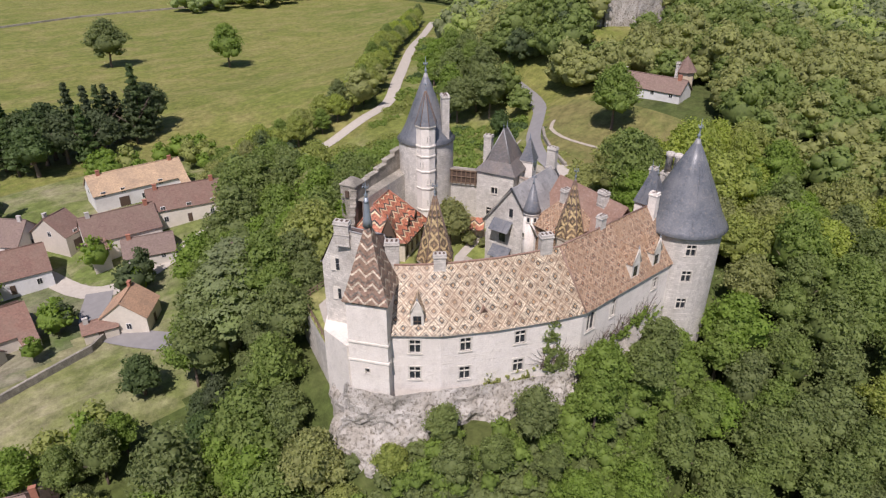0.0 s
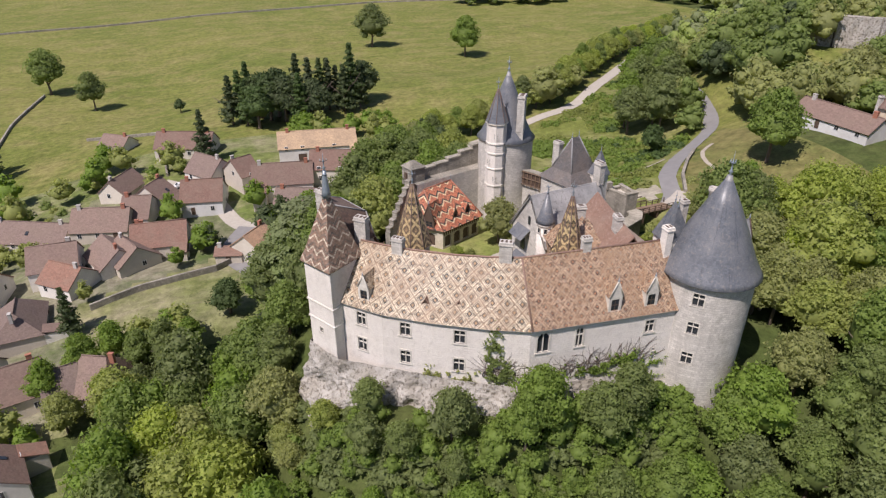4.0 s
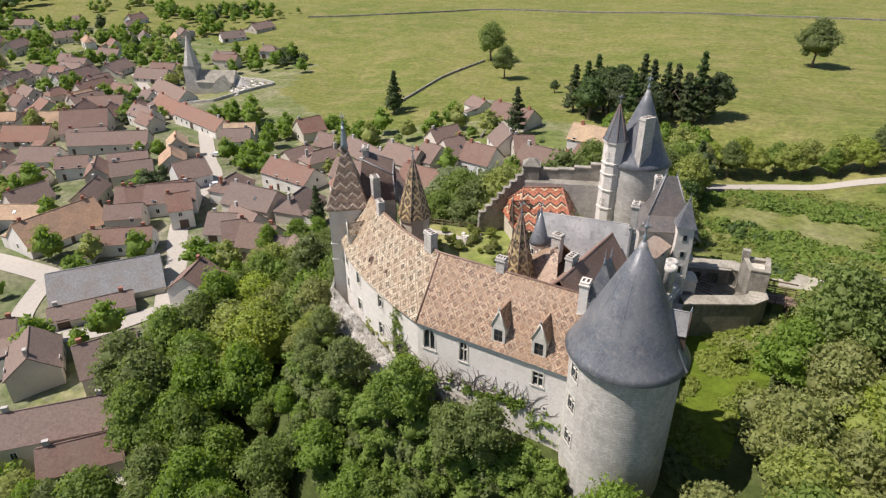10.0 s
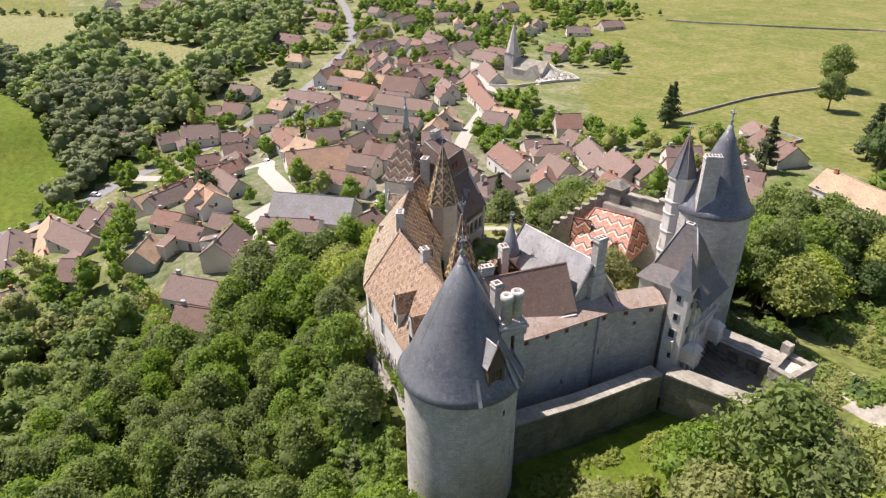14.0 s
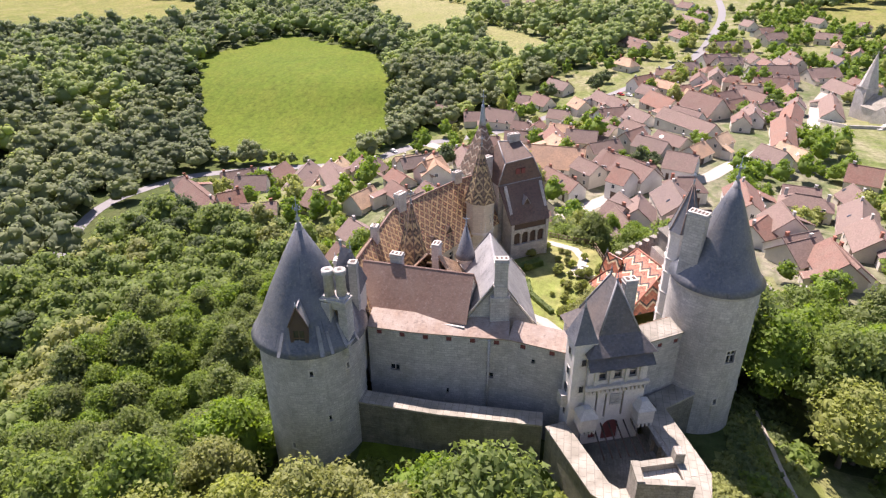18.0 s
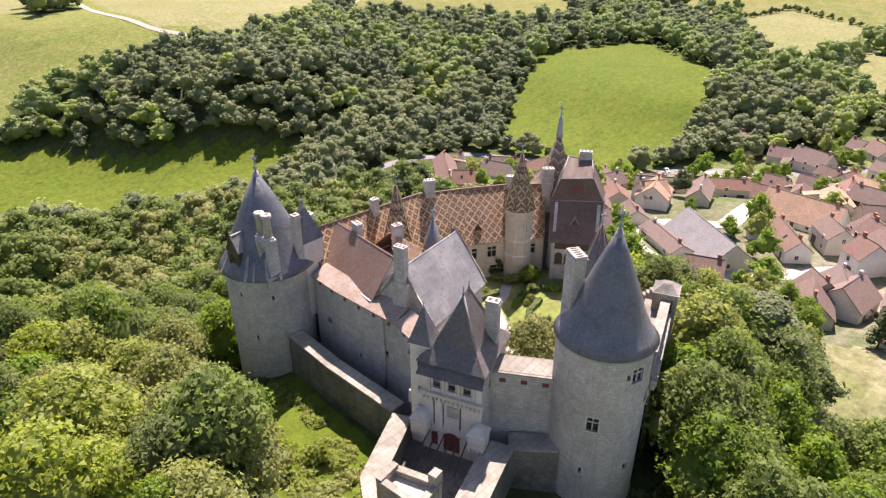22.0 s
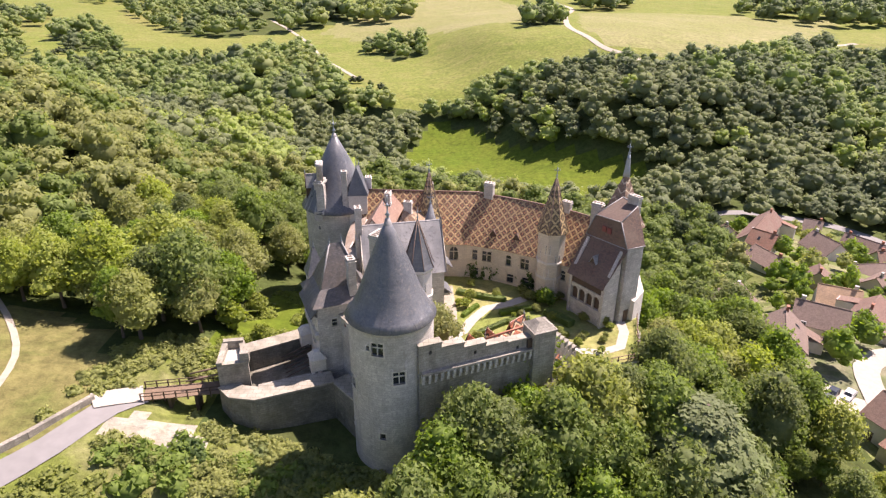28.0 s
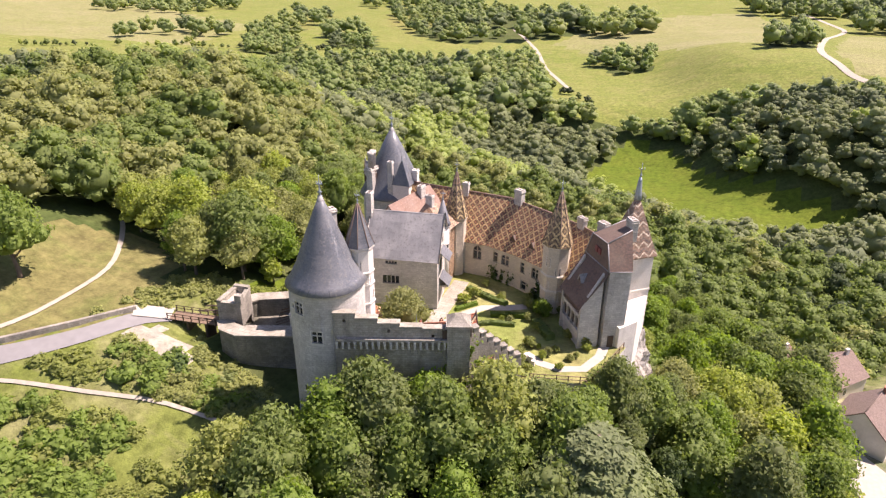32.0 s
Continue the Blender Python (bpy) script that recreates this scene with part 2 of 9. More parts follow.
diamond_tile = glazed("diamond_glazed_tiles", "rosette", (0.25, 0.18, 0.115), (0.58, 0.5, 0.36), (0.34, 0.2, 0.09), (0.06, 0.052, 0.038), (1.85, 2.1), 0.32, 0.5)
rust_tile = glazed("rusty_glazed_tiles", "rosette", (0.24, 0.14, 0.085), (0.46, 0.34, 0.22), (0.33, 0.15, 0.075), (0.1, 0.06, 0.042), (1.5, 1.7), 0.32, 0.7)
court_tile = glazed("court_glazed_tiles", "diamond", (0.17, 0.075, 0.04), (0.48, 0.33, 0.15), (0.32, 0.13, 0.06), (0.05, 0.035, 0.03), (1.3, 1.5), 0.35, 0.3)
chevron_tile = glazed("chevron_glazed_tiles", "zigzag", (0.21, 0.135, 0.095), (0.52, 0.45, 0.34), (0.12, 0.1, 0.08), (0.2, 0.115, 0.08), (1.7, 1.55), 0.4, 0.25)
spire_tile = glazed("spire_glazed_tiles", "diamond", (0.1, 0.065, 0.04), (0.46, 0.35, 0.17), (0.3, 0.2, 0.1), (0.08, 0.07, 0.04), (1.5, 1.9), 0.4, 0.25)
zigzag_tile = glazed("zigzag_glazed_tiles", "zigzag", (0.37, 0.125, 0.065), (0.58, 0.46, 0.28), (0.4, 0.135, 0.07), (0.04, 0.028, 0.026), (1.9, 1.75), 0.27, 0.12)


def plain(name, color, rough=0.7, metal=0.0, vary=0.25, scale=2.0):
    s = Shader(name, rough, metal)
    n = s.noise(scale, 5)
    dark = tuple(v * 0.6 for v in color)
    return s.done(s.mix(s.math("MULTIPLY", s.ramp(n, (0.3, 0.0), (0.7, 1.0)), vary * 2), color, dark), n, 0.2, 0.02)


wood = plain("weathered_wood", (0.22, 0.15, 0.1), 0.8)
dark_wood = plain("dark_oak", (0.1, 0.065, 0.045), 0.75)
red_wood = plain("red_painted_wood", (0.22, 0.06, 0.05), 0.7)
iron = plain("dark_iron", (0.06, 0.065, 0.07), 0.5, 0.7)
finial_lead = plain("finial_lead", (0.33, 0.38, 0.42), 0.45, 0.5)
white_paint = plain("white_paint", (0.75, 0.74, 0.7), 0.6, 0, 0.1)
pot_clay = plain("chimney_clay", (0.5, 0.47, 0.42), 0.85)
red_clay = plain("red_clay", (0.38, 0.16, 0.1), 0.85)
plaster_warm = plain("ochre_plaster", (0.6, 0.5, 0.36), 0.9)
gravel = plain("gravel", (0.43, 0.39, 0.33), 0.95, 0, 0.2, 1.2)
asphalt = plain("grey_asphalt", (0.24, 0.23, 0.22), 0.9, 0, 0.2, 0.6)
white_cloth = plain("white_cloth", (0.8, 0.8, 0.78), 0.8, 0, 0.08)


def dark_glass():
    s = Shader("window_glass", 0.12)
    n = s.noise(1.5, 3)
    return s.done(s.ramp(n, (0.3, (0.015, 0.018, 0.022)), (0.7, (0.05, 0.055, 0.06))), n, 0.05, 0.02)


glass = dark_glass()


def foliage(name, light, dark, tint=0.05):
    """Leaves: each clump and each tree has its own green."""
    s = Shader(name, 0.75)
    n = s.noise(0.16, 4)
    f = s.noise(1.6, 4)
    c = s.mix(s.ramp(f, (0.3, 0.0), (0.7, 1.0)), dark, light)
    c = s.mix(s.math("MULTIPLY", s.ramp(n, (0.35, 0.0), (0.65, 1.0)), 0.6), c, light)
    r, i = s.obj.outputs["Random"], s.geo.outputs["Random Per Island"]
    c = s.hue(c, s.math("ADD", 0.5, s.math("MULTIPLY", s.math("SUBTRACT", r, 0.5), tint * 0.4)), s.math("ADD", 0.85, s.math("MULTIPLY", r, 0.3)),
              s.math("ADD", s.math("ADD", 0.76, s.math("MULTIPLY", i, 0.26)), s.math("MULTIPLY", r, 0.28)))
    s.b.inputs["Subsurface Weight"].default_value = 0.0
    m = s.done(c, f, 0.4, 0.15)
    tr = s.t.nodes.new("ShaderNodeBsdfTranslucent")
    s.link(s.hue(c, 0.495, 1.1, 1.35), tr.inputs["Color"])
    both = s.t.nodes.new("ShaderNodeMixShader")
    both.inputs[0].default_value = 0.5
    s.link(s.b.outputs[0], both.inputs[1]), s.link(tr.outputs[0], both.inputs[2])
    s.link(both.outputs[0], s.t.nodes["Material Output"].inputs["Surface"])
    return m


leaf_mid = foliage("broad_leaves", (0.22, 0.285, 0.07), (0.12, 0.168, 0.042))
leaf_bright = foliage("bright_leaves", (0.345, 0.38, 0.1), (0.2, 0.245, 0.06))
leaf_dark = foliage("dark_leaves", (0.118, 0.16, 0.058), (0.055, 0.083, 0.032))
leaf_cedar = foliage("cedar_needles", (0.26, 0.32, 0.115), (0.16, 0.205, 0.075), 0.02)
leaf_scrub = foliage("scrub_leaves", (0.29, 0.32, 0.085), (0.14, 0.175, 0.045))
# far woods: paler, low-contrast leaf copies with distance haze put into the colour
far_mid = foliage("hazy_wood_leaves", (0.275, 0.335, 0.125), (0.2, 0.25, 0.088))
far_bright = foliage("hazy_bright_leaves", (0.33, 0.385, 0.125), (0.245, 0.295, 0.09))
far_dark = foliage("hazy_dark_leaves", (0.21, 0.262, 0.112), (0.15, 0.195, 0.08))
leaf_hedge = foliage("clipped_box", (0.17, 0.25, 0.04), (0.08, 0.13, 0.02), 0.02)
bark = plain("bark", (0.16, 0.12, 0.09), 0.9)


def turf(name, a, b, c, spots=0.5):
    """Grass with dry and lush patches, tufts and mown lines."""
    s = Shader(name, 0.95)
    big, mid, fine = s.noise(0.012, 5), s.noise(0.07, 6, 0.65), s.noise(0.45, 6, 0.75)
    col = s.mix(s.ramp(big, (0.35, 0.0), (0.65, 1.0)), a, b)
    col = s.mix(s.math("MULTIPLY", s.ramp(mid, (0.45, 0.0), (0.68, 1.0)), spots), col, c)
    streak = s.noise(0.16, 5, 0.7, at=s.mapped(s.geo.outputs["Position"], (0.35, 1.0, 1.0)), bend=0.8)
    tuft = s.noise(1.4, 4, 0.75)
    col = s.mix(s.math("MULTIPLY", s.ramp(streak, (0.52, 0.0), (0.7, 1.0)), spots * 0.8), col, c)
    col = s.mix(s.math("MULTIPLY", s.ramp(streak, (0.3, 1.0), (0.46, 0.0)), 0.45), col, tuple(v * 0.55 for v in a))
    col = s.hue(col, 0.5, 1.0, s.math("ADD", s.math("ADD", 0.5, s.math("MULTIPLY", s.split(s.ramp(fine, (0.36, 0.0), (0.64, 1.0)))[0], 0.6)), s.math("MULTIPLY", tuft, 0.42)))
    s.b.inputs["Specular IOR Level"].default_value = 0.14
    return s.done(col, s.math("ADD", fine, tuft), 0.8, 0.25)


meadow = turf("dry_meadow", (0.125, 0.15, 0.032), (0.175, 0.18, 0.048), (0.235, 0.205, 0.08), 0.75)
lush = turf("lush_meadow", (0.087, 0.131, 0.012), (0.105, 0.143, 0.014), (0.131, 0.147, 0.02), 0.5)
pale_field = turf("pale_field", (0.21, 0.21, 0.08), (0.25, 0.235, 0.11), (0.17, 0.195, 0.055), 0.6)
wood_floor = turf("woodland_floor", (0.055, 0.08, 0.022), (0.075, 0.095, 0.026), (0.1, 0.1, 0.04), 0.5)
rough_grass = turf("rough_hill_grass", (0.125, 0.155, 0.03), (0.17, 0.18, 0.05), (0.3, 0.26, 0.15), 0.45)
village_ground = turf("village_ground", (0.115, 0.15, 0.04), (0.17, 0.18, 0.065), (0.34, 0.29, 0.2), 0.55)
field_green = turf("far_green_field", (0.145, 0.18, 0.036), (0.172, 0.192, 0.048), (0.24, 0.22, 0.08), 0.5)
street_ground = turf("trodden_yard_ground", (0.16, 0.165, 0.085), (0.25, 0.225, 0.165), (0.085, 0.12, 0.035), 1.0)
rubble_ground = turf("stony_rubble_ground", (0.33, 0.3, 0.24), (0.4, 0.36, 0.29), (0.2, 0.21, 0.09), 0.7)
dry_grass = turf("dry_tan_grass", (0.165, 0.152, 0.055), (0.185, 0.163, 0.066), (0.11, 0.135, 0.035), 0.8)
dirt = plain("trodden_dirt", (0.42, 0.37, 0.29), 0.95, 0, 0.3, 1.0)
earth = turf("garden_lawn", (0.17, 0.21, 0.05), (0.22, 0.24, 0.07), (0.33, 0.27, 0.13), 0.6)


def rock_material():
    s = Shader("cliff_rock", 0.95)
    n, f, c = s.noise(0.35, 6, 0.6), s.noise(2.2, 6, 0.65), s.cells(0.5, s.mapped(s.geo.outputs["Position"], (1, 1, 0.5)))
    col = s.mix(s.ramp(n, (0.3, 0.0), (0.7, 1.0)), (0.5, 0.47, 0.42), (0.3, 0.27, 0.22))
    col = s.mix(s.ramp(f, (0.35, 1.0), (0.5, 0.0)), col, (0.14, 0.12, 0.09))
    return s.done(col, s.math("ADD", s.math("MULTIPLY", f, 0.6), c), 0.9, 0.5)


cliff = rock_material()


def per_house(name, tones, rough, kind):
    """A paint or a tile whose tone differs from house to house."""
    s = Shader(name, rough)
    r = s.obj.outputs["Random"]
    c = s.ramp(r, *[(i / (len(tones) - 1), t) for i, t in enumerate(tones)])
    n, g = s.noise(0.3, 5), s.noise(2.4, 5)
    uv = s.tex.outputs["UV"]
    if kind == "tile":
        b = s.bricks(0.35, 0.3, 0.03, uv)
        c = s.hue(c, 0.5, 1.0, s.math("ADD", 0.72, s.math("MULTIPLY", s.split(b["Color"])[0], 0.4)))
        c = s.mix(s.math("MULTIPLY", s.ramp(n, (0.4, 0.0), (0.7, 1.0)), 0.45), c, (0.2, 0.15, 0.11))
        c = s.mix(s.math("MULTIPLY", s.ramp(g, (0.55, 0.0), (0.75, 1.0)), 0.4), c, (0.3, 0.22, 0.16))
        return s.done(c, s.math("SUBTRACT", g, b["Fac"]), 0.5, 0.04)
    c = s.mix(s.math("MULTIPLY", s.ramp(n, (0.4, 0.0), (0.7, 1.0)), 0.35), c, (0.36, 0.32, 0.26))
    c = s.hue(c, 0.5, 1.0, s.math("ADD", 0.8, s.math("MULTIPLY", g, 0.35)))
    return s.done(c, g, 0.25, 0.03)


house_tile = per_house("village_roof_tiles", [(0.2, 0.115, 0.085), (0.18, 0.12, 0.095), (0.25, 0.13, 0.09), (0.2, 0.135, 0.105), (0.28, 0.14, 0.09), (0.175, 0.13, 0.11)], 0.85, "tile")
house_brown = per_house("old_brown_tiles", [(0.19, 0.125, 0.1), (0.24, 0.165, 0.13), (0.175, 0.13, 0.11)], 0.85, "tile")
house_tan = per_house("tan_roof_tiles", [(0.45, 0.28, 0.17), (0.5, 0.36, 0.22)], 0.85, "tile")
house_grey = per_house("grey_roof_sheets", [(0.22, 0.22, 0.22), (0.28, 0.28, 0.27)], 0.8, "tile")
house_wall = per_house("village_plaster", [(0.7, 0.64, 0.54), (0.56, 0.5, 0.4), (0.78, 0.75, 0.68), (0.5, 0.44, 0.36), (0.74, 0.69, 0.6), (0.66, 0.66, 0.65)], 0.9, "wall")
# ---- the lie of the land ----
# spot heights: x, y, z
SPOTS = [
    (71, 236, -15.2), (30, 277, -16.5), (-121, 238, -23.0), (0, 110, -14.5), (-43, 53, -20.4),
    (-88, -2, -27.5), (-52, -34, -24.5), (-62, -22, -24.0), (-72, -12, -25.5), (-131, 68, -26.5), (-199, 155, -28.5), (-245, 145, -34.0), (-211, -65, -50.0),
    (-190, -99, -52.5), (-181, -165, -54.0), (-310, -120, -36.0), (10, -255, -62.0), (75, -413, -38.0),
    (-110, -300, -22.0), (-97, -465, -8.0), (60, 15, 2.5), (98, 21, 11.0), (132, 78, 20.0),
    (62, 106, -7.5), (93, 132, -5.0), (36, 103, -15.0), (-55, -70, -41.0), (35, -110, -40.0), (130, -60, 14.0), (40, 70, -7.0), (-30, -38, -27.0), (12, -52, -24.0), (60, -30, -3.0), (-60, -195, -57.0)]


def spread(a, lo, hi):
    a = np.clip((a - lo) / (hi - lo), 0, 1)
    return a * a * (3 - 2 * a)


def ground_z(x, y):
    """The height of the ground."""
    x, y = np.asarray(x, float), np.asarray(y, float)
    top, low = 0.0, 0.0
    for sx, sy, sz in SPOTS:
        w = ((x - sx) ** 2 + (y - sy) ** 2 + 400.0) ** -2.0
        top, low = top + w * sz, low + w
    z = top / low
    # far ridges close the valleys
    r = np.hypot(x, y)
    z = z + spread(r, 500, 1800) * (30 + 25 * np.sin(np.arctan2(y, x) * 3 + 1.0))
    z = z + 0.5 * np.sin(x * 0.05 + 1.3) * np.sin(y * 0.043) * spread(r, 60, 140)
    # the spur on which the castle stands
    ex, ey = (x - 6.0) / 30.0, (y - 2.0) / 30.0
    d = (np.abs(ex) ** 2.6 + np.abs(ey) ** 2.6) ** (1 / 2.6)
    base = -4.5 + 0.06 * (x - 6)
    k = 1 - spread(d, 0.88, 1.45)
    z = z * (1 - k) + base * k
    # the ditch under the footbridge
    z = z - 1.35 * np.exp(-((x - 50) / 6) ** 2 - ((y - 20) / 6) ** 2)
    return z - 3.2 * np.exp(-((x - 44.2) / 2.8) ** 2 - ((y - 17.5) / 5) ** 2)

# ---- building blocks ----
class Mesh:
    """Collects faces in the world's metres; finish() turns them into one mesh object with a metre-true UV layout."""

    def __init__(self):
        self.v, self.f, self.smooth, self.centred = [], [], [], []

    def face(self, *pts, smooth=False, centred=False):
        n = len(self.v)
        self.v += [tuple(p) for p in pts]
        self.f.append(tuple(range(n, n + len(pts))))
        self.smooth.append(smooth)
        self.centred.append(centred)

    def prism(self, poly, z0, z1, top=True, bottom=True):
        """Upright prism over a counter-clockwise polygon; z1 may be a list of heights."""
        n = len(poly)
        hi = z1 if isinstance(z1, (list, tuple)) else [z1] * n
        for i in range(n):
            (ax, ay), (bx, by) = poly[i], poly[(i + 1) % n]
            self.face((ax, ay, z0), (bx, by, z0), (bx, by, hi[(i + 1) % n]), (ax, ay, hi[i]))
        if top:
            self.face(*[(x, y, h) for (x, y), h in zip(poly, hi)])
        if bottom:
            self.face(*[(x, y, z0) for x, y in reversed(poly)])
        return self

    def box(self, x, y, z, sx, sy, sz, turn=0.0, taper=1.0):
        """A box on the point (x, y, z), with its top drawn in by taper."""
        c, s = math.cos(radians(turn)), math.sin(radians(turn))
        def at(u, v, k):
            return (x + (u * c - v * s) * k, y + (u * s + v * c) * k)
        q = [(-sx / 2, -sy / 2), (sx / 2, -sy / 2), (sx / 2, sy / 2), (-sx / 2, sy / 2)]
        lo, hi = [(*at(u, v, 1), z) for u, v in q], [(*at(u, v, taper), z + sz) for u, v in q]
        for i in range(4):
            j = (i + 1) % 4
            self.face(lo[i], lo[j], hi[j], hi[i])
        self.face(*hi), self.face(*reversed(lo))
        return self

    def turned(self, x, y, profile, n=32, smooth=True, cap=True, turn=0.0, centred=False, squash=None):
        """A solid of revolution through (radius, z) pairs from below upwards."""
        ang = [radians(turn) + 2 * math.pi * i / n for i in range(n)]
        for (r0, z0), (r1, z1) in zip(profile, profile[1:]):
            for i in range(n):
                a, b = ang[i], ang[(i + 1) % n]
                p = [(x + r0 * math.cos(a), y + r0 * math.sin(a), z0), (x + r0 * math.cos(b), y + r0 * math.sin(b), z0),
                     (x + r1 * math.cos(b), y + r1 * math.sin(b), z1), (x + r1 * math.cos(a), y + r1 * math.sin(a), z1)]
                if r1 < 1e-4:
                    p = p[:3]
                if r0 < 1e-4:
                    p = [p[0], p[2], p[3]]
                self.face(*p, smooth=smooth, centred=centred)
        if cap:
            r, z = profile[0]
            if r > 1e-4:
                self.face(*[(x + r * math.cos(a), y + r * math.sin(a), z) for a in reversed(ang)])
            r, z = profile[-1]
            if r > 1e-4:
                self.face(*[(x + r * math.cos(a), y + r * math.sin(a), z) for a in ang])
        return self

    def slab(self, a, b, c, d, thick=0.14):
        """A roof plane with thickness; a, b along the eave, c, d above b and a."""
        p = [Vector(q) for q in (a, b, c, d)]
        n = (p[1] - p[0]).cross(p[3] - p[0])
        if n.length < 1e-6:
            n = (p[1] - p[0]).cross(p[2] - p[0])
        n = n.normalized() * thick
        if n.z < 0:
            n = -n
            p = [p[1], p[0], p[3], p[2]]
        up, lo = p, [q - n for q in p]
        self.face(*up)
        self.face(*reversed(lo))
        for i in range(4):
            j = (i + 1) % 4
            self.face(lo[i], lo[j], up[j], up[i])
        return self

    def tube(self, points, r, n=6):
        """A bar along a line of points."""
        pts = [Vector(p) for p in points]
        rr = r if isinstance(r, (list, tuple)) else [r] * len(pts)
        rings = []
        for i, p in enumerate(pts):
            d = (pts[min(i + 1, len(pts) - 1)] - pts[max(i - 1, 0)]).normalized()
            u = d.orthogonal().normalized()
            w = d.cross(u)
            rings.append([p + (u * math.cos(2 * math.pi * k / n) + w * math.sin(2 * math.pi * k / n)) * rr[i] for k in range(n)])
        for a, b in zip(rings, rings[1:]):
            for k in range(n):
                self.face(a[k], a[(k + 1) % n], b[(k + 1) % n], b[k], smooth=True)
        self.face(*reversed(rings[0])), self.face(*rings[-1])
        return self

    def data(self, name, material, origin=(0, 0, 0)):
        v = np.array(self.v, float) - np.array(origin, float)
        me = bpy.data.meshes.new(name)
        me.from_pydata(v.tolist(), [], self.f)
        me.polygons.foreach_set("use_smooth", self.smooth)
        uv = np.zeros((len(me.loops), 2))
        k = 0
        world_v = np.array(self.v, float)
        for f, mid in zip(self.f, self.centred):
            p = world_v[list(f)]
            n = np.cross(p[1] - p[0], p[-1] - p[0])
            if np.abs(n).sum() < 1e-9:
                n = np.cross(p[1] - p[0], p[2] - p[0])
            n = n / max(1e-9, np.linalg.norm(n))
            if abs(n[2]) > 0.96:
                u, w = np.array([1.0, 0, 0]), np.array([0, 1.0, 0])
            else:
                u = np.cross([0, 0, 1.0], n)
                u /= np.linalg.norm(u)
                w = np.cross(n, u)
            o = (p[0] + p[1]) / 2 if mid else np.zeros(3)
            uv[k:k + len(f), 0], uv[k:k + len(f), 1] = (p - o) @ u, (p - o) @ w
            k += len(f)
        me.uv_layers.new(name="UVMap").data.foreach_set("uv", uv.ravel())
        me.materials.append(material)
        weld(me)
        return me


def weld(me):
    bm = bmesh.new()
    bm.from_mesh(me)
    bmesh.ops.remove_doubles(bm, verts=bm.verts, dist=0.0005)
    bm.to_mesh(me)
    bm.free()


def thing(name, at, label, category, group="", kind=""):
    ob = new(name)
    ob.location = at
    ob.empty_display_size = 0.3
    return tagged(ob, label, category, group, kind)


def home(ob):
    """Where a thing stands in the world."""
    p = Vector(ob.location)
    while ob.parent:
        ob = ob.parent
        p = p + Vector(ob.location)
    return p


def part(name, mesh, material, parent, label=""):
    """One mesh object under a thing or a part; its own origin is that of the thing."""
    ob = new(name, mesh.data(name, material, home(parent)))
    ob.parent = parent
    return tagged(ob, label)


def solid(name, mesh, material, label, category, kind="", group=""):
    """A thing that is one mesh."""
    v = np.array(mesh.v)
    o = (*((v[:, :2].min(0) + v[:, :2].max(0)) / 2), v[:, 2].min())
    ob = new(name, mesh.data(name, material, o))
    ob.location = o
    return tagged(ob, label, category, group, kind)


# ---- walls with openings, and their windows ----
def flat(p0, p1):
    """The surface over the line p0-p1, its outside to the right of the way."""
    a, b = Vector((*p0, 0)), Vector((*p1, 0))
    u = (b - a).normalized()
    n = Vector((u.y, -u.x, 0))
    return (lambda s, z, d: a + u * s - n * d + Vector((0, 0, z))), (b - a).length


def round_wall(x, y, r):
    """The surface of a round tower; s runs counter-clockwise in metres, d inwards."""
    return lambda s, z, d: Vector((x + (r - d) * math.cos(s / r), y + (r - d) * math.sin(s / r), z))


def facade(mesh, fn, s0, s1, z0, z1, holes=(), step=100.0, depth=0.35, tops=None):
    """A wall face with real openings and reveals. holes: (s, z, width, height) of their middles."""
    ss, zs = [s0, s1], [z0, z1]
    k = max(1, int(math.ceil((s1 - s0) / step)))
    ss += [s0 + (s1 - s0) * i / k for i in range(1, k)]
    for s, z, w, h in holes:
        ss += [s - w / 2, s + w / 2]
        zs += [z - h / 2, z + h / 2]
    def tidy(a):
        a = sorted(a)
        return [q for i, q in enumerate(a) if i == 0 or q - a[i - 1] > 1e-4]
    ss, zs = tidy(ss), tidy(zs)
    curved = step < 50
    for a, b in zip(ss, ss[1:]):
        for c, d in zip(zs, zs[1:]):
            m, n = (a + b) / 2, (c + d) / 2
            if any(abs(m - s) < w / 2 and abs(n - z) < h / 2 for s, z, w, h in holes):
                continue
            mesh.face(fn(a, c, 0), fn(b, c, 0), fn(b, d, 0), fn(a, d, 0), smooth=curved)
    for s, z, w, h in holes:
        a, b, c, d = s - w / 2, s + w / 2, z - h / 2, z + h / 2
        for (p, q), (r, t) in (((a, c), (b, c)), ((b, c), (b, d)), ((b, d), (a, d)), ((a, d), (a, c))):
            mesh.face(fn(p, q, 0), fn(p, q, depth), fn(r, t, depth), fn(r, t, 0))


WINDOWS = {}


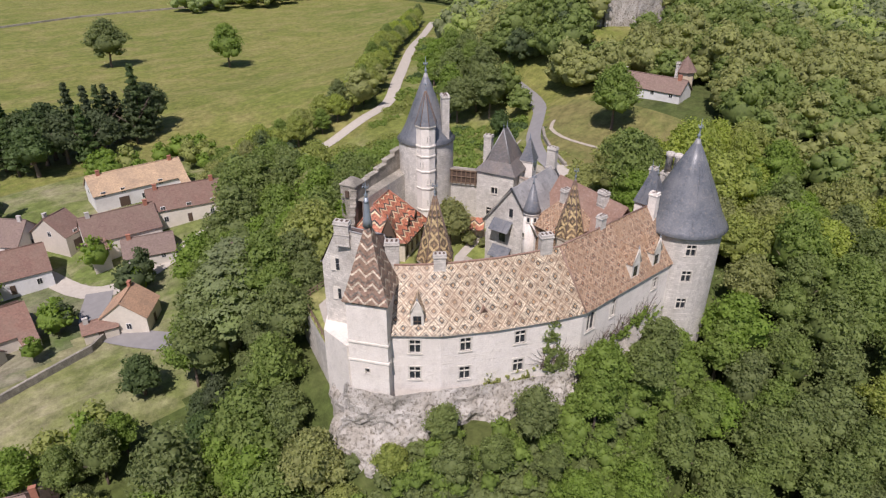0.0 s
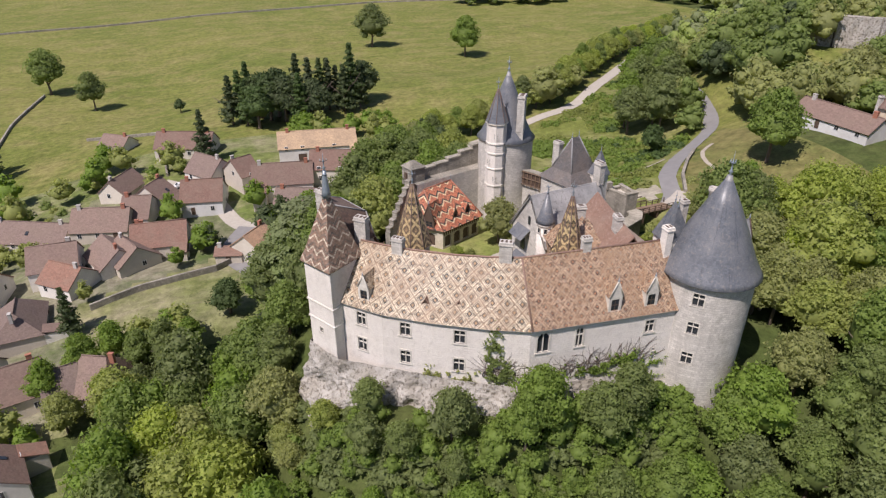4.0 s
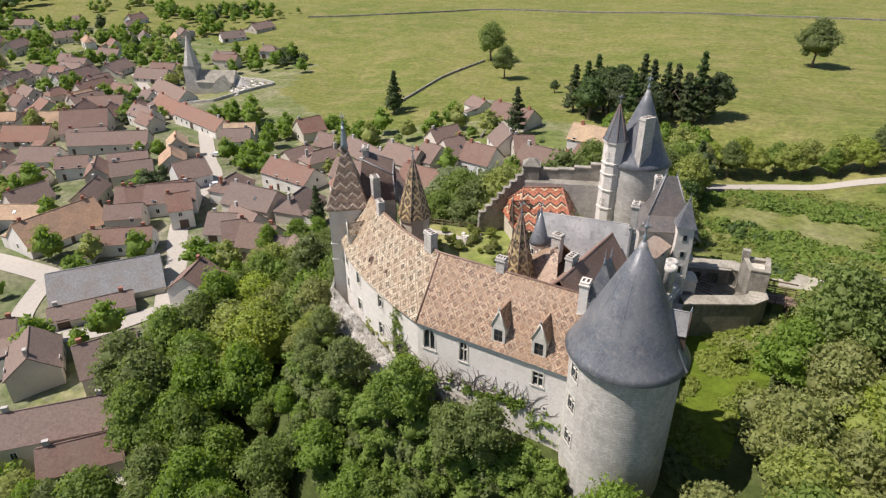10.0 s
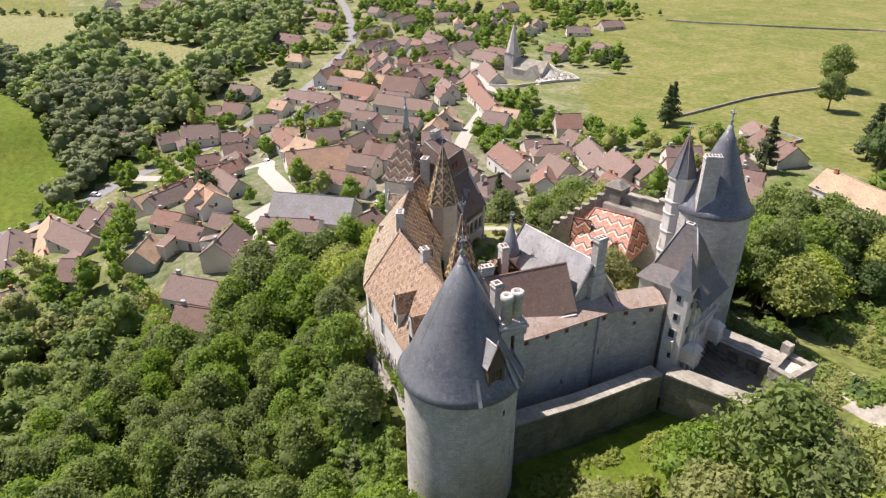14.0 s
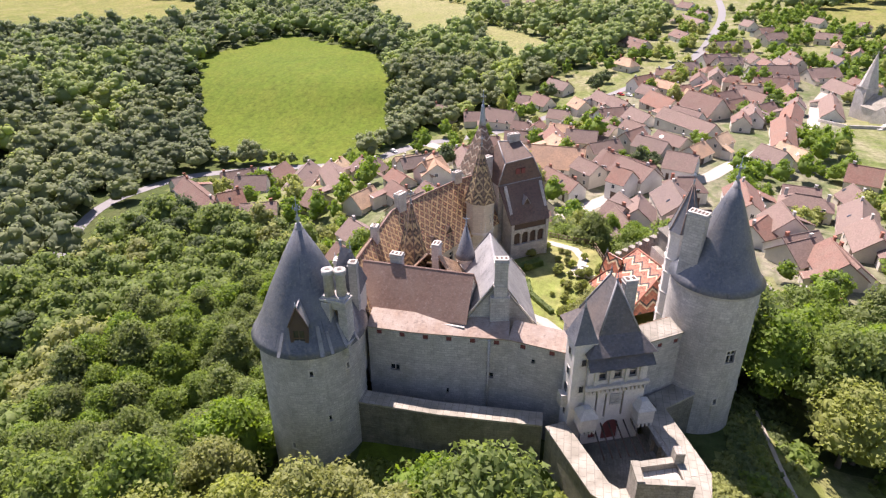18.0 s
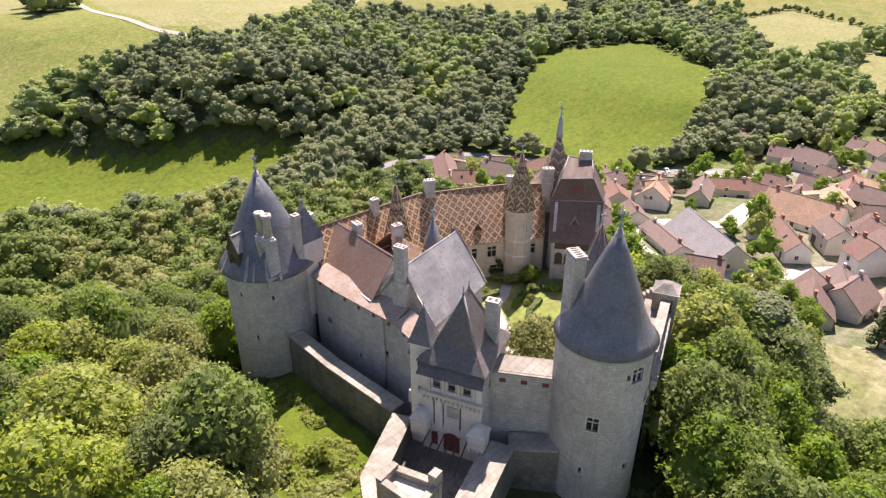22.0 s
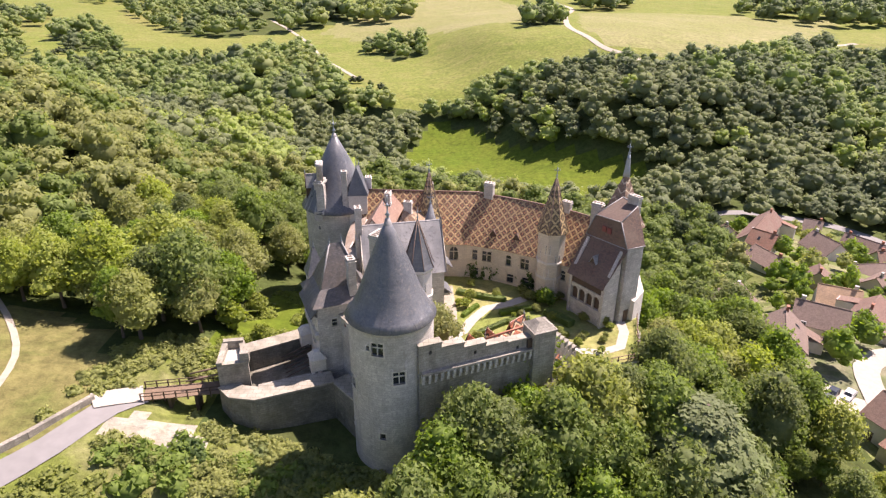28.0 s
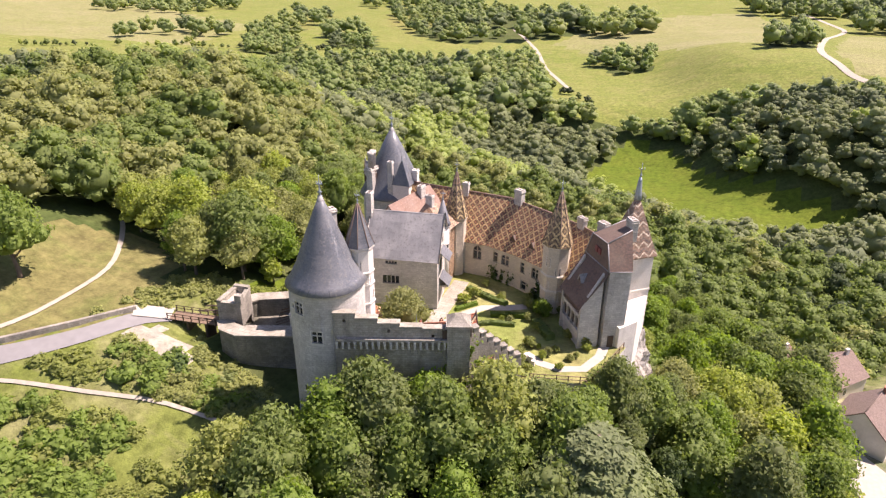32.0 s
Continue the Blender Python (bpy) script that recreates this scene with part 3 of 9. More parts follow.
def window(parent, fn, s, z, w, h, bars=(1, 1), surround=0.16, frame_stone=None, depth=0.35, sill=True, name="window", pane=None, pointed=False):
    """A window in an opening: stone surround and cross, with the panes behind it."""
    frame_stone = frame_stone or trim_stone
    m, g = Mesh(), Mesh()
    def bar(a, b, c, d, out, back):
        q = [fn(a, c, -out), fn(b, c, -out), fn(b, d, -out), fn(a, d, -out)]
        p = [fn(a, c, back), fn(b, c, back), fn(b, d, back), fn(a, d, back)]
        m.face(*q), m.face(*reversed(p))
        for i in range(4):
            j = (i + 1) % 4
            m.face(p[i], p[j], q[j], q[i])
    a, b, c, d = s - w / 2, s + w / 2, z - h / 2, z + h / 2
    t = surround
    if t:
        bar(a - t, a, c, d, 0.05, 0.1), bar(b, b + t, c, d, 0.05, 0.1)
        bar(a - t, b + t, d, d + t * 1.2, 0.06, 0.1)
        if sill:
            bar(a - t * 1.4, b + t * 1.4, c - t, c, 0.12, 0.1)
        else:
            bar(a - t, b + t, c - t, c, 0.05, 0.1)
    cross = 0.11 if w > 0.8 else 0.07
    for i in range(bars[0]):
        x = a + w * (i + 1) / (bars[0] + 1)
        bar(x - cross / 2, x + cross / 2, c, d, -0.1, 0.24)
    for i in range(bars[1]):
        y = c + h * (i + 1) / (bars[1] + 1) + (0.12 * h if bars[1] == 1 and h > 1.2 else 0)
        bar(a, b, y - cross / 2, y + cross / 2, -0.1, 0.24)
    if pointed:
        k = 6
        for i in range(k):
            u0, u1 = i / k, (i + 1) / k
            for sgn in (-1, 1):
                x0, x1 = s + sgn * w / 2 * (1 - u0), s + sgn * w / 2 * (1 - u1)
                y0, y1 = d - w * 0.75 * (1 - math.sqrt(max(0, 1 - (1 - u0) ** 2))) * 0.9, d - w * 0.75 * (1 - math.sqrt(max(0, 1 - (1 - u1) ** 2))) * 0.9
                p = [fn(x0, y0, 0.02), fn(x1, y1, 0.02), fn(x1, d, 0.02), fn(x0, d, 0.02)]
                m.face(*(p if sgn < 0 else p[::-1]))
    g.face(fn(a, c, 0.25), fn(b, c, 0.25), fn(b, d, 0.25), fn(a, d, 0.25))
    f = part(name, m, frame_stone, parent)
    part("pane", g, pane or glass, f)
    return f


def finial(parent, x, y, z, h, vane=True, r=0.16):
    """A lead or iron spike with knops, a collar and a small vane."""
    m = Mesh()
    m.turned(x, y, [(r * 2.0, z - h * 0.16), (r * 1.1, z), (r * 0.6, z + h * 0.12), (r * 1.5, z + h * 0.2), (r * 0.5, z + h * 0.28), (r * 0.4, z + h * 0.5),
                    (r * 1.1, z + h * 0.55), (r * 0.3, z + h * 0.6), (r * 0.22, z + h * 0.8), (0.0, z + h)], 8)
    if vane:
        for k in range(4):
            a = k * math.pi / 2
            m.tube([(x, y, z + h * 0.5), (x + 0.45 * math.cos(a), y + 0.45 * math.sin(a), z + h * 0.56), (x + 0.35 * math.cos(a), y + 0.35 * math.sin(a), z + h * 0.66)], 0.05, 4)
    return part("finial", m, finial_lead, parent, "pale lead finial with knops")


def chimney(parent, x, y, z0, z1, sx=1.3, sy=0.9, turn=0.0, pots=2, material=None, openings=False):
    """A stone stack with a moulded cap and its flue tops."""
    m = Mesh()
    m.box(x, y, z0, sx, sy, z1 - z0 - 0.45, turn)
    m.box(x, y, z1 - 0.45, sx + 0.22, sy + 0.22, 0.14, turn)
    m.box(x, y, z1 - 0.31, sx + 0.06, sy + 0.06, 0.31, turn)
    m.box(x, y, z0 + (z1 - z0) * 0.45, sx + 0.12, sy + 0.12, 0.12, turn)
    c = part("chimney", m, material or grey_stone, parent, "pale stone chimney stack with a moulded cap")
    p = Mesh()
    ca, sa = math.cos(radians(turn)), math.sin(radians(turn))
    for i in range(pots):
        u = (i + 0.5) / pots * sx - sx / 2
        p.box(x + u * ca, y + u * sa, z1 - 0.02, sx / pots * 0.5, sy * 0.55, 0.06, turn)
    part("flue_top", p, dark_wood, c)
    return c


def dormer(parent, x, y, z, turn, w=1.5, h=2.0, deep=3.2, roof=None, wall=None, pitch=1.5, knop=True):
    """A dormer: (x, y, z) is the middle of its foot, turn its outward direction in degrees."""
    ca, sa = math.cos(radians(turn)), math.sin(radians(turn))
    def at(u, o, k):
        return (x + ca * o - sa * u, y + sa * o + ca * u, z + k)
    m, r = Mesh(), Mesh()
    top = h + pitch * w / 2 * 1.1
    # the front with its gable, and the cheeks
    fn = lambda s, k, d: Vector(at(s, -d, k - z))
    hole = [(0, z + h * 0.52, w * 0.62, h * 0.62)]
    facade(m, fn, -w / 2, w / 2, z, z + h, hole, depth=0.2)
    m.face(at(-w / 2, 0, h), at(w / 2, 0, h), at(0, 0, top))
    m.face(at(w / 2, 0, 0), at(w / 2, -deep, 0), at(w / 2, -deep, h), at(w / 2, 0, h))
    m.face(at(-w / 2, -deep, 0), at(-w / 2, 0, 0), at(-w / 2, 0, h), at(-w / 2, -deep, h))
    # coping of the gable
    for s in (-1, 1):
        m.tube([at(s * (w / 2 + 0.08), 0.04, h - 0.1), at(0, 0.04, top + 0.12)], 0.09, 4)
    m.box(*at(0, 0.02, -0.12), w + 0.3, 0.3, 0.14, turn + 90)
    d = part("dormer", m, wall or trim_stone, parent, "stone dormer with a steep gable")
    for s in (-1, 1):
        r.slab(at(s * (w / 2 + 0.12), -0.06, h - 0.18), at(s * (w / 2 + 0.12), -deep, h - 0.18), at(0, -deep, top), at(0, -0.06, top), 0.1)
    part("dormer_roof", r, roof or dark_tile, d)
    g = Mesh()
    for i in (-1, 1):
        for j in (0, 1):
            c, e = i * w * 0.16, z + h * (0.36 + 0.32 * j)
            g.face(fn(c - w * 0.13, e - h * 0.13, 0.12), fn(c + w * 0.13, e - h * 0.13, 0.12), fn(c + w * 0.13, e + h * 0.13, 0.12), fn(c - w * 0.13, e + h * 0.13, 0.12))
    fr = Mesh()
    fr.box(*at(0, -0.14, h * 0.2), w * 0.64, 0.06, h * 0.66, turn + 90)
    part("casement", fr, dark_wood, d)
    gl = Mesh()
    for f in g.f:
        gl.face(*[Vector(g.v[i]) + Vector((ca, sa, 0)) * 0.04 for i in f])
    part("pane", gl, glass, d)
    if knop:
        k = Mesh()
        k.turned(*at(0, 0, 0)[:2], [(0.1, z + top), (0.14, z + top + 0.2), (0.05, z + top + 0.35), (0.0, z + top + 0.8)], 6)
        part("knop", k, finial_lead, d)
    return d


def small_vent(parent, x, y, z, turn, w=0.9, roof=None):
    """A little triangular roof vent."""
    ca, sa = math.cos(radians(turn)), math.sin(radians(turn))
    def at(u, o, k):
        return (x + ca * o - sa * u, y + sa * o + ca * u, z + k)
    m, r = Mesh(), Mesh()
    m.face(at(-w / 2, 0, 0), at(w / 2, 0, 0), at(0, 0, w * 0.85))
    for s in (-1, 1):
        r.slab(at(s * (w / 2 + 0.12), 0.12, -0.1), at(s * (w / 2 + 0.12), -1.2, -0.1), at(0, -1.2, w * 0.95), at(0, 0.12, w * 0.95), 0.07)
    v = part("roof_vent", r, roof or brown_tile, parent, "small triangular tiled roof vent")
    part("vent_opening", m, dark_wood, v)
    return v


def mid(a, b, k=0.5):
    return tuple(p + (q - p) * k for p, q in zip(a, b))

# ---- castle: the long wing ----
OUT = [(-18.7, -10.4), (-13.4, -15.1), (-7.6, -18.5), (-1.0, -21.6), (3.7, -23.3), (24.5, -23.4)]
INN = [(24.0, -13.6), (6.0, -13.2), (0.6, -11.3), (-6.5, -7.4), (-10.9, -4.3)]
RIDGE = [(-14.6, -7.6, 14.6), (-10.1, -11.3, 14.7), (-3.6, -15.0, 14.8), (0.5, -16.8, 14.9), (3.9, -18.2, 15.1), (24.5, -18.7, 15.4)]
EAVE = 7.75
wing = thing("castle_wing", (3, -17, -4), "long pale stone castle wing with a glazed diamond-patterned tile roof", "building")
m = Mesh()
HOLES = {0: [(-15.8, 5.84, 1.3, 1.95), (-15.85, 1.74, 1.3, 1.95)], 1: [(-10.74, 5.82, 1.3, 1.95), (-10.79, 1.4, 1.3, 1.95)],
         2: [(-4.45, 5.8, 1.35, 1.95), (-4.49, 1.38, 1.35, 1.95)], 3: [(1.92, 0.67, 0.85, 0.85), (-0.3, -0.6, 0.3, 0.5)],
         4: [(5.45, 5.5, 1.6, 2.9), (10.34, 5.5, 1.0, 2.8), (20.16, 5.52, 1.25, 1.9), (8.2, 0.2, 0.7, 0.6), (14.2, 0.4, 0.9, 0.9), (21.3, 1.6, 0.3, 0.4)]}
for i in range(5):
    fn, length = flat(OUT[i], OUT[i + 1])
    dx = (OUT[i + 1][0] - OUT[i][0]) / length
    holes = [((x - OUT[i][0]) / dx, z, w, h) for x, z, w, h in HOLES[i]]
    facade(m, fn, 0, length, -9.0, EAVE, holes)
    for s, z, w, h in holes:
        big = h > 2.5
        window(wing, fn, s, z, w, h, (1, 0) if big and w > 1.2 else ((1, 1) if h > 1.5 else (0, 0)), 0.2 if h > 1.5 else 0.12, pointed=big, sill=True)
m.face((*OUT[0], -9), (*INN[-1], -9), (*INN[-1], EAVE), (*OUT[0], EAVE))
part("outer_wall", m, pale_stone, wing)
m = Mesh()
COURT = {0: [(21.2, 5.2, 1.1, 1.7), (8.26, 5.6, 1.5, 2.6)], 1: [(4.6, 5.6, 0.9, 1.9), (2.6, 5.6, 1.6, 1.9), (4.4, 2.4, 0.9, 1.4)], 2: [(-1.0, 5.6, 0.9, 1.9), (-3.6, 5.6, 1.5, 1.9), (-1.4, 2.3, 1.2, 1.6), (-3.9, 2.3, 1.2, 1.6)], 3: [(-9.4, 5.4, 0.9, 1.7)]}
for i in range(4):
    fn, length = flat(INN[i], INN[i + 1])
    dx = (INN[i + 1][0] - INN[i][0]) / length
    holes = [((x - INN[i][0]) / dx, z, w, h) for x, z, w, h in COURT[i]]
    facade(m, fn, 0, length, 0.0, EAVE - 0.3, holes)
    for s, z, w, h in holes:
        window(wing, fn, s, z, w, h, (1, 1) if w > 1.2 else (0, 1), 0.14, court_stone, pointed=h > 2.5)
part("court_wall", m, court_stone, wing)
# stepped string course under the eaves
m = Mesh()
for a, b in zip(OUT, OUT[1:]):
    fn, length = flat(a, b)
    p = [(fn(0, EAVE - 0.28, -0.16)), (fn(length, EAVE - 0.28, -0.16)), (fn(length, EAVE + 0.02, -0.28)), (fn(0, EAVE + 0.02, -0.28))]
    m.face(*p), m.face(fn(0, EAVE - 0.28, 0.1), fn(length, EAVE - 0.28, 0.1), p[1], p[0])
part("cornice", m, trim_stone, wing)


def outward(poly, i, k):
    """A corner of a line of walls, moved k metres outwards."""
    p = Vector(poly[i])
    n = Vector((0, 0))
    for a, b in ((i - 1, i), (i, i + 1)):
        if a >= 0 and b < len(poly):
            d = (Vector(poly[b]) - Vector(poly[a])).normalized()
            n += Vector((d.y, -d.x))
    return p + n.normalized() * k


def roof_run(mesh, walls, ridge, z_eave, first, last, over=0.4):
    for i in range(first, last):
        a, b = outward(walls, i, over), outward(walls, i + 1, over)
        mesh.slab((a.x, a.y, z_eave), (b.x, b.y, z_eave), ridge[i + 1], ridge[i], 0.16)


m = Mesh()
roof_run(m, OUT, RIDGE, EAVE - 0.1, 0, 4)
part("diamond_roof", m, diamond_tile, wing, "cream, brown and black glazed tiles laid in diamonds")
m = Mesh()
roof_run(m, OUT, RIDGE, EAVE - 0.1, 4, 5)
part("rust_roof", m, rust_tile, wing, "rust-red glazed tiles in a worn lattice")
m = Mesh()
back = [(-14.6, -7.6, 14.6), (-10.1, -11.3, 14.7), (-3.6, -15.0, 14.8), (3.9, -18.2, 15.1), (24.5, -18.7, 15.4)][::-1]
roof_run(m, INN, back, EAVE - 0.35, 0, 4, 0.35)
part("court_roof", m, court_tile, wing, "dark glazed tiles with golden diamonds over the courtyard")
m = Mesh()
m.tube(RIDGE, 0.14, 6)
m.tube([(3.9, -18.3, 15.05), (3.75, -23.7, 7.7)], 0.13, 6)
part("ridge_tiles", m, brown_tile, wing)
for x, y, z0, z1, turn, sx, sy in ((2.1, -17.4, 11.5, 17.2, -25, 1.6, 1.0), (-10.3, -11.2, 12.0, 16.2, -39, 1.5, 0.9), (12.5, -18.2, 12.5, 16.9, 0, 1.1, 0.9), (-14.3, -6.9, 10.0, 17.6, -39, 1.7, 1.1)):
    chimney(wing, x, y, z0, z1, sx, sy, turn, 3)
for x in (14.83, 19.9):
    dormer(wing, x, -23.15, 8.05, -90, 1.75, 2.7, 3.6, rust_tile, trim_stone, 2.2)
dormer(wing, -15.3, -12.9, 7.9, -131, 1.6, 2.6, 3.2, diamond_tile, trim_stone, 1.9)
small_vent(wing, -8.1, -17.05, 9.55, -120)
small_vent(wing, -4.26, -18.7, 9.5, -115)
for x, y, a in ((1.6, -12.6, 70), (-2.2, -10.9, 62)):
    dormer(wing, x, y, 8.0, a, 1.0, 1.4, 2.2, dark_tile, dark_wood, 1.6, False)
# ivy that climbs the outer wall

# ---- castle: square west tower with its chevron spire ----
west = thing("square_tower", (-18.6, -8.3, -6), "square stone tower with a steep chevron-tiled pyramid roof", "tower")
CW = [(-22.2, -8.1), (-19.3, -12.2), (-15.0, -8.5), (-17.9, -4.4)]
m = Mesh()
for i, z in ((0, 2.9), (1, 3.0), (2, 5.0), (3, 5.0)):
    fn, length = flat(CW[i], CW[(i + 1) % 4])
    holes = [(length * 0.45, z, 0.5, 0.7)] if i < 2 else []
    facade(m, fn, 0, length, -10.0, 13.2, holes)
    for s, zz, w, h in holes:
        window(west, fn, s, zz, w, h, (0, 0), 0.12)
    for zz in (7.0, 4.3):
        keep, m = m, Mesh()
        m.face(fn(-0.12, zz, -0.14), fn(length + 0.12, zz, -0.14), fn(length + 0.12, zz + 0.22, -0.1), fn(-0.12, zz + 0.22, -0.1))
        m.face(fn(-0.12, zz, 0.05), fn(length + 0.12, zz, 0.05), fn(length + 0.12, zz, -0.14), fn(-0.12, zz, -0.14))
        m.face(fn(-0.12, zz + 0.22, -0.1), fn(length + 0.12, zz + 0.22, -0.1), fn(length + 0.12, zz + 0.26, 0.05), fn(-0.12, zz + 0.26, 0.05))
        part("string_course", m, trim_stone, west)
        m = keep
part("tower_wall", m, pale_stone, west)
m = Mesh()
apex = Vector((-18.6, -8.3, 22.6))
for i in range(4):
    a, b = [Vector((*(Vector(CW[k % 4]) + (Vector(CW[k % 4]) - apex.xy).normalized() * 0.55), 12.95)) for k in (i, i + 1)]
    c, d = a.lerp(Vector((apex.x, apex.y, 14.6)), 0.2), b.lerp(Vector((apex.x, apex.y, 14.6)), 0.2)
    c.z = d.z = 14.5
    m.face(a, b, d, c, centred=True)
    m.face(c, d, apex, centred=True)
m.prism([(apex.x + (x - apex.x) * 1.1, apex.y + (y - apex.y) * 1.1) for x, y in CW], 12.75, 12.95)
part("spire_roof", m, chevron_tile, west, "cream and brown glazed tiles in chevrons")
m = Mesh()
m.turned(apex.x, apex.y, [(0.6, 21.5), (0.5, 22.3), (0.32, 24.2), (0.2, 25.0)], 8)
part("spire_cap", m, finial_lead, west)
finial(west, apex.x, apex.y, 24.8, 2.6)

# ---- castle: the hall beside it, with its tall broken roof ----
hall = thing("castle_hall", (-16, -2, 0), "stone hall with a tall dark tiled roof and an arcaded porch", "building")
HF, HN = Vector((-0.57, 0.82)), Vector((0.82, 0.57))


def hp(s, n, z):
    p = Vector((-16.0, -2.0)) + HF * s + HN * n
    return Vector((p.x, p.y, z))


def west_n(s):
    """The line of the hall's west front."""
    return -2.9 + 0.256 * s


m = Mesh()
ring = [(-4.1, west_n(-4.1)), (4.3, west_n(4.3)), (4.1, 1.5), (-4.1, 1.5)]
m.prism([hp(s, n, 0).xy for s, n in reversed(ring)], -9, 13.6)
m.face(hp(4.3, west_n(4.3), 13.6), hp(-4.1, west_n(-4.1), 13.6), hp(-1.9, west_n(-1.9), 19.0), hp(1.72, west_n(1.72), 18.9))
part("hall_wall", m, grey_stone, hall)
m = Mesh()
m.prism([(-22.2, -7.6), (-15.5, -9.0), (-14.5, -3.0), (-19.4, 1.6), (-21.6, -1.2)], -10, [6.0, 6.0, 6.0, 4.5, 4.8])
part("hall_plinth", m, pale_stone, hall, "pale stone plinth between the hall and the square tower")
fw, lw = flat(hp(4.3, west_n(4.3), 0).xy, hp(-4.1, west_n(-4.1), 0).xy)
for u, z, w, h in ((2.2, 12.9, 1.1, 1.7), (2.2, 8.6, 1.0, 1.6), (5.2, 11.0, 1.0, 1.6)):
    part("hall_window", Mesh().box(*fw(u, z, -0.03), w + 0.35, 0.14, h + 0.3, math.degrees(math.atan2(-HF.y, -HF.x))), trim_stone, hall)
    for k in (-1, 1):
        for q in (0.08, h * 0.62):
            part("pane", Mesh().box(*fw(u + k * w * 0.26, z + 0.12 + q, -0.07), w * 0.4, 0.1, h * (0.5 if q < 0.2 else 0.36), math.degrees(math.atan2(-HF.y, -HF.x))), glass, hall)
# side walls of the porch, with sloping tops
for s0, s1 in ((-3.5, -3.0), (3.1, 3.6)):
    q = [hp(s0, 5.2, 0), hp(s0, 2.05, 0), hp(s1, 2.05, 0), hp(s1, 5.2, 0)]
    part("porch_wall", Mesh().prism([p.xy for p in q], -6, [8.0, 13.3, 13.3, 8.0]), grey_stone, hall)
m = Mesh()
foot = [hp(-4.4, west_n(-4.4) - 0.1, 13.3), hp(4.5, west_n(4.5) - 0.1, 13.6), hp(3.95, 1.6, 13.65), hp(-4.3, 1.55, 13.3)]
fold = [hp(2.1, 1.35, 17.35), hp(-3.0, 1.25, 16.9)]
deck = [hp(-1.95, west_n(-1.95), 19.1), hp(1.75, west_n(1.75), 19.0)]
m.face(foot[3], foot[2], fold[0], fold[1])
m.face(fold[1], fold[0], deck[1], deck[0])
m.face(foot[2], foot[1], deck[1], fold[0])
m.face(foot[0], foot[3], fold[1], deck[0])
m.slab(hp(3.5, 5.5, 7.75), hp(-3.8, 5.5, 7.75), hp(-4.3, 1.5, 13.4), hp(4.0, 1.5, 13.65), 0.16)
part("hall_roof", m, dark_tile, hall, "dark brown flat tiles in three slopes")
for a, b in ((foot[3], foot[2]), (foot[2], fold[0]), (foot[3], fold[1]), (fold[0], fold[1]), (fold[0], deck[1]), (fold[1], deck[0]), (deck[0], deck[1]), (foot[2], foot[1])):
    part("hip_tiles", Mesh().tube([a, b], 0.1, 5), lead, hall)
chimney(hall, *hp(0.7, -2.9, 0).xy, 17.0, 20.3, 1.9, 0.9, 125, 3, grey_stone)
dv = HN
small_vent(hall, *hp(-0.2, 4.0, 0).xy, 10.5, math.degrees(math.atan2(dv.y, dv.x)), 1.2, lead)
for k in (-0.75, 0.25):
    part("red_shutter", Mesh().box(*hp(k, 1.5, 14.9), 0.7, 0.3, 0.9, math.degrees(math.atan2(HF.y, HF.x))), red_wood, hall, "small red shutter in the roof")
# arcaded porch
m = Mesh()
turn = math.degrees(math.atan2(HF.y, HF.x))
m.box(*hp(0, 4.9, 2.2), 6.6, 0.45, 1.5, turn)
m.box(*hp(0, 4.9, 6.0), 6.6, 0.5, 0.5, turn)
m.box(*hp(0, 3.4, 1.0), 6.6, 3.2, 2.4, turn)
for k in range(5):
    m.box(*hp(-3.0 + 1.5 * k, 4.9, 3.6), 0.28, 0.34, 2.5, turn)
for k in range(4):
    for i in range(8):
        a0, a1 = math.pi * i / 8, math.pi * (i + 1) / 8
        c = -2.25 + 1.5 * k
        q = [(c - 0.62 * math.cos(a0), 5.3 + 0.62 * math.sin(a0)), (c - 0.62 * math.cos(a1), 5.3 + 0.62 * math.sin(a1))]
        m.face(hp(q[1][0], 5.1, q[1][1]), hp(q[0][0], 5.1, q[0][1]), hp(q[0][0], 5.1, 6.05), hp(q[1][0], 5.1, 6.05))
part("porch_arcade", m, grey_stone, hall)
m = Mesh()
m.box(*hp(0, 4.9, 6.5), 6.6, 0.2, 1.4, turn)
part("timber_band", m, dark_wood, hall)
# a dark panel behind the arches stands in for the porch's shade
m = Mesh()
m.box(*hp(0, 4.62, 2.4), 6.4, 0.1, 4.0, turn)
part("porch_shade", m, dark_wood, hall, "dark panel in place of the shade inside the porch")
m = Mesh()
m.box(*hp(4.2, 0.2, 0.9), 0.9, 0.24, 2.1, turn + 90)
part("side_door", m, dark_wood, hall)

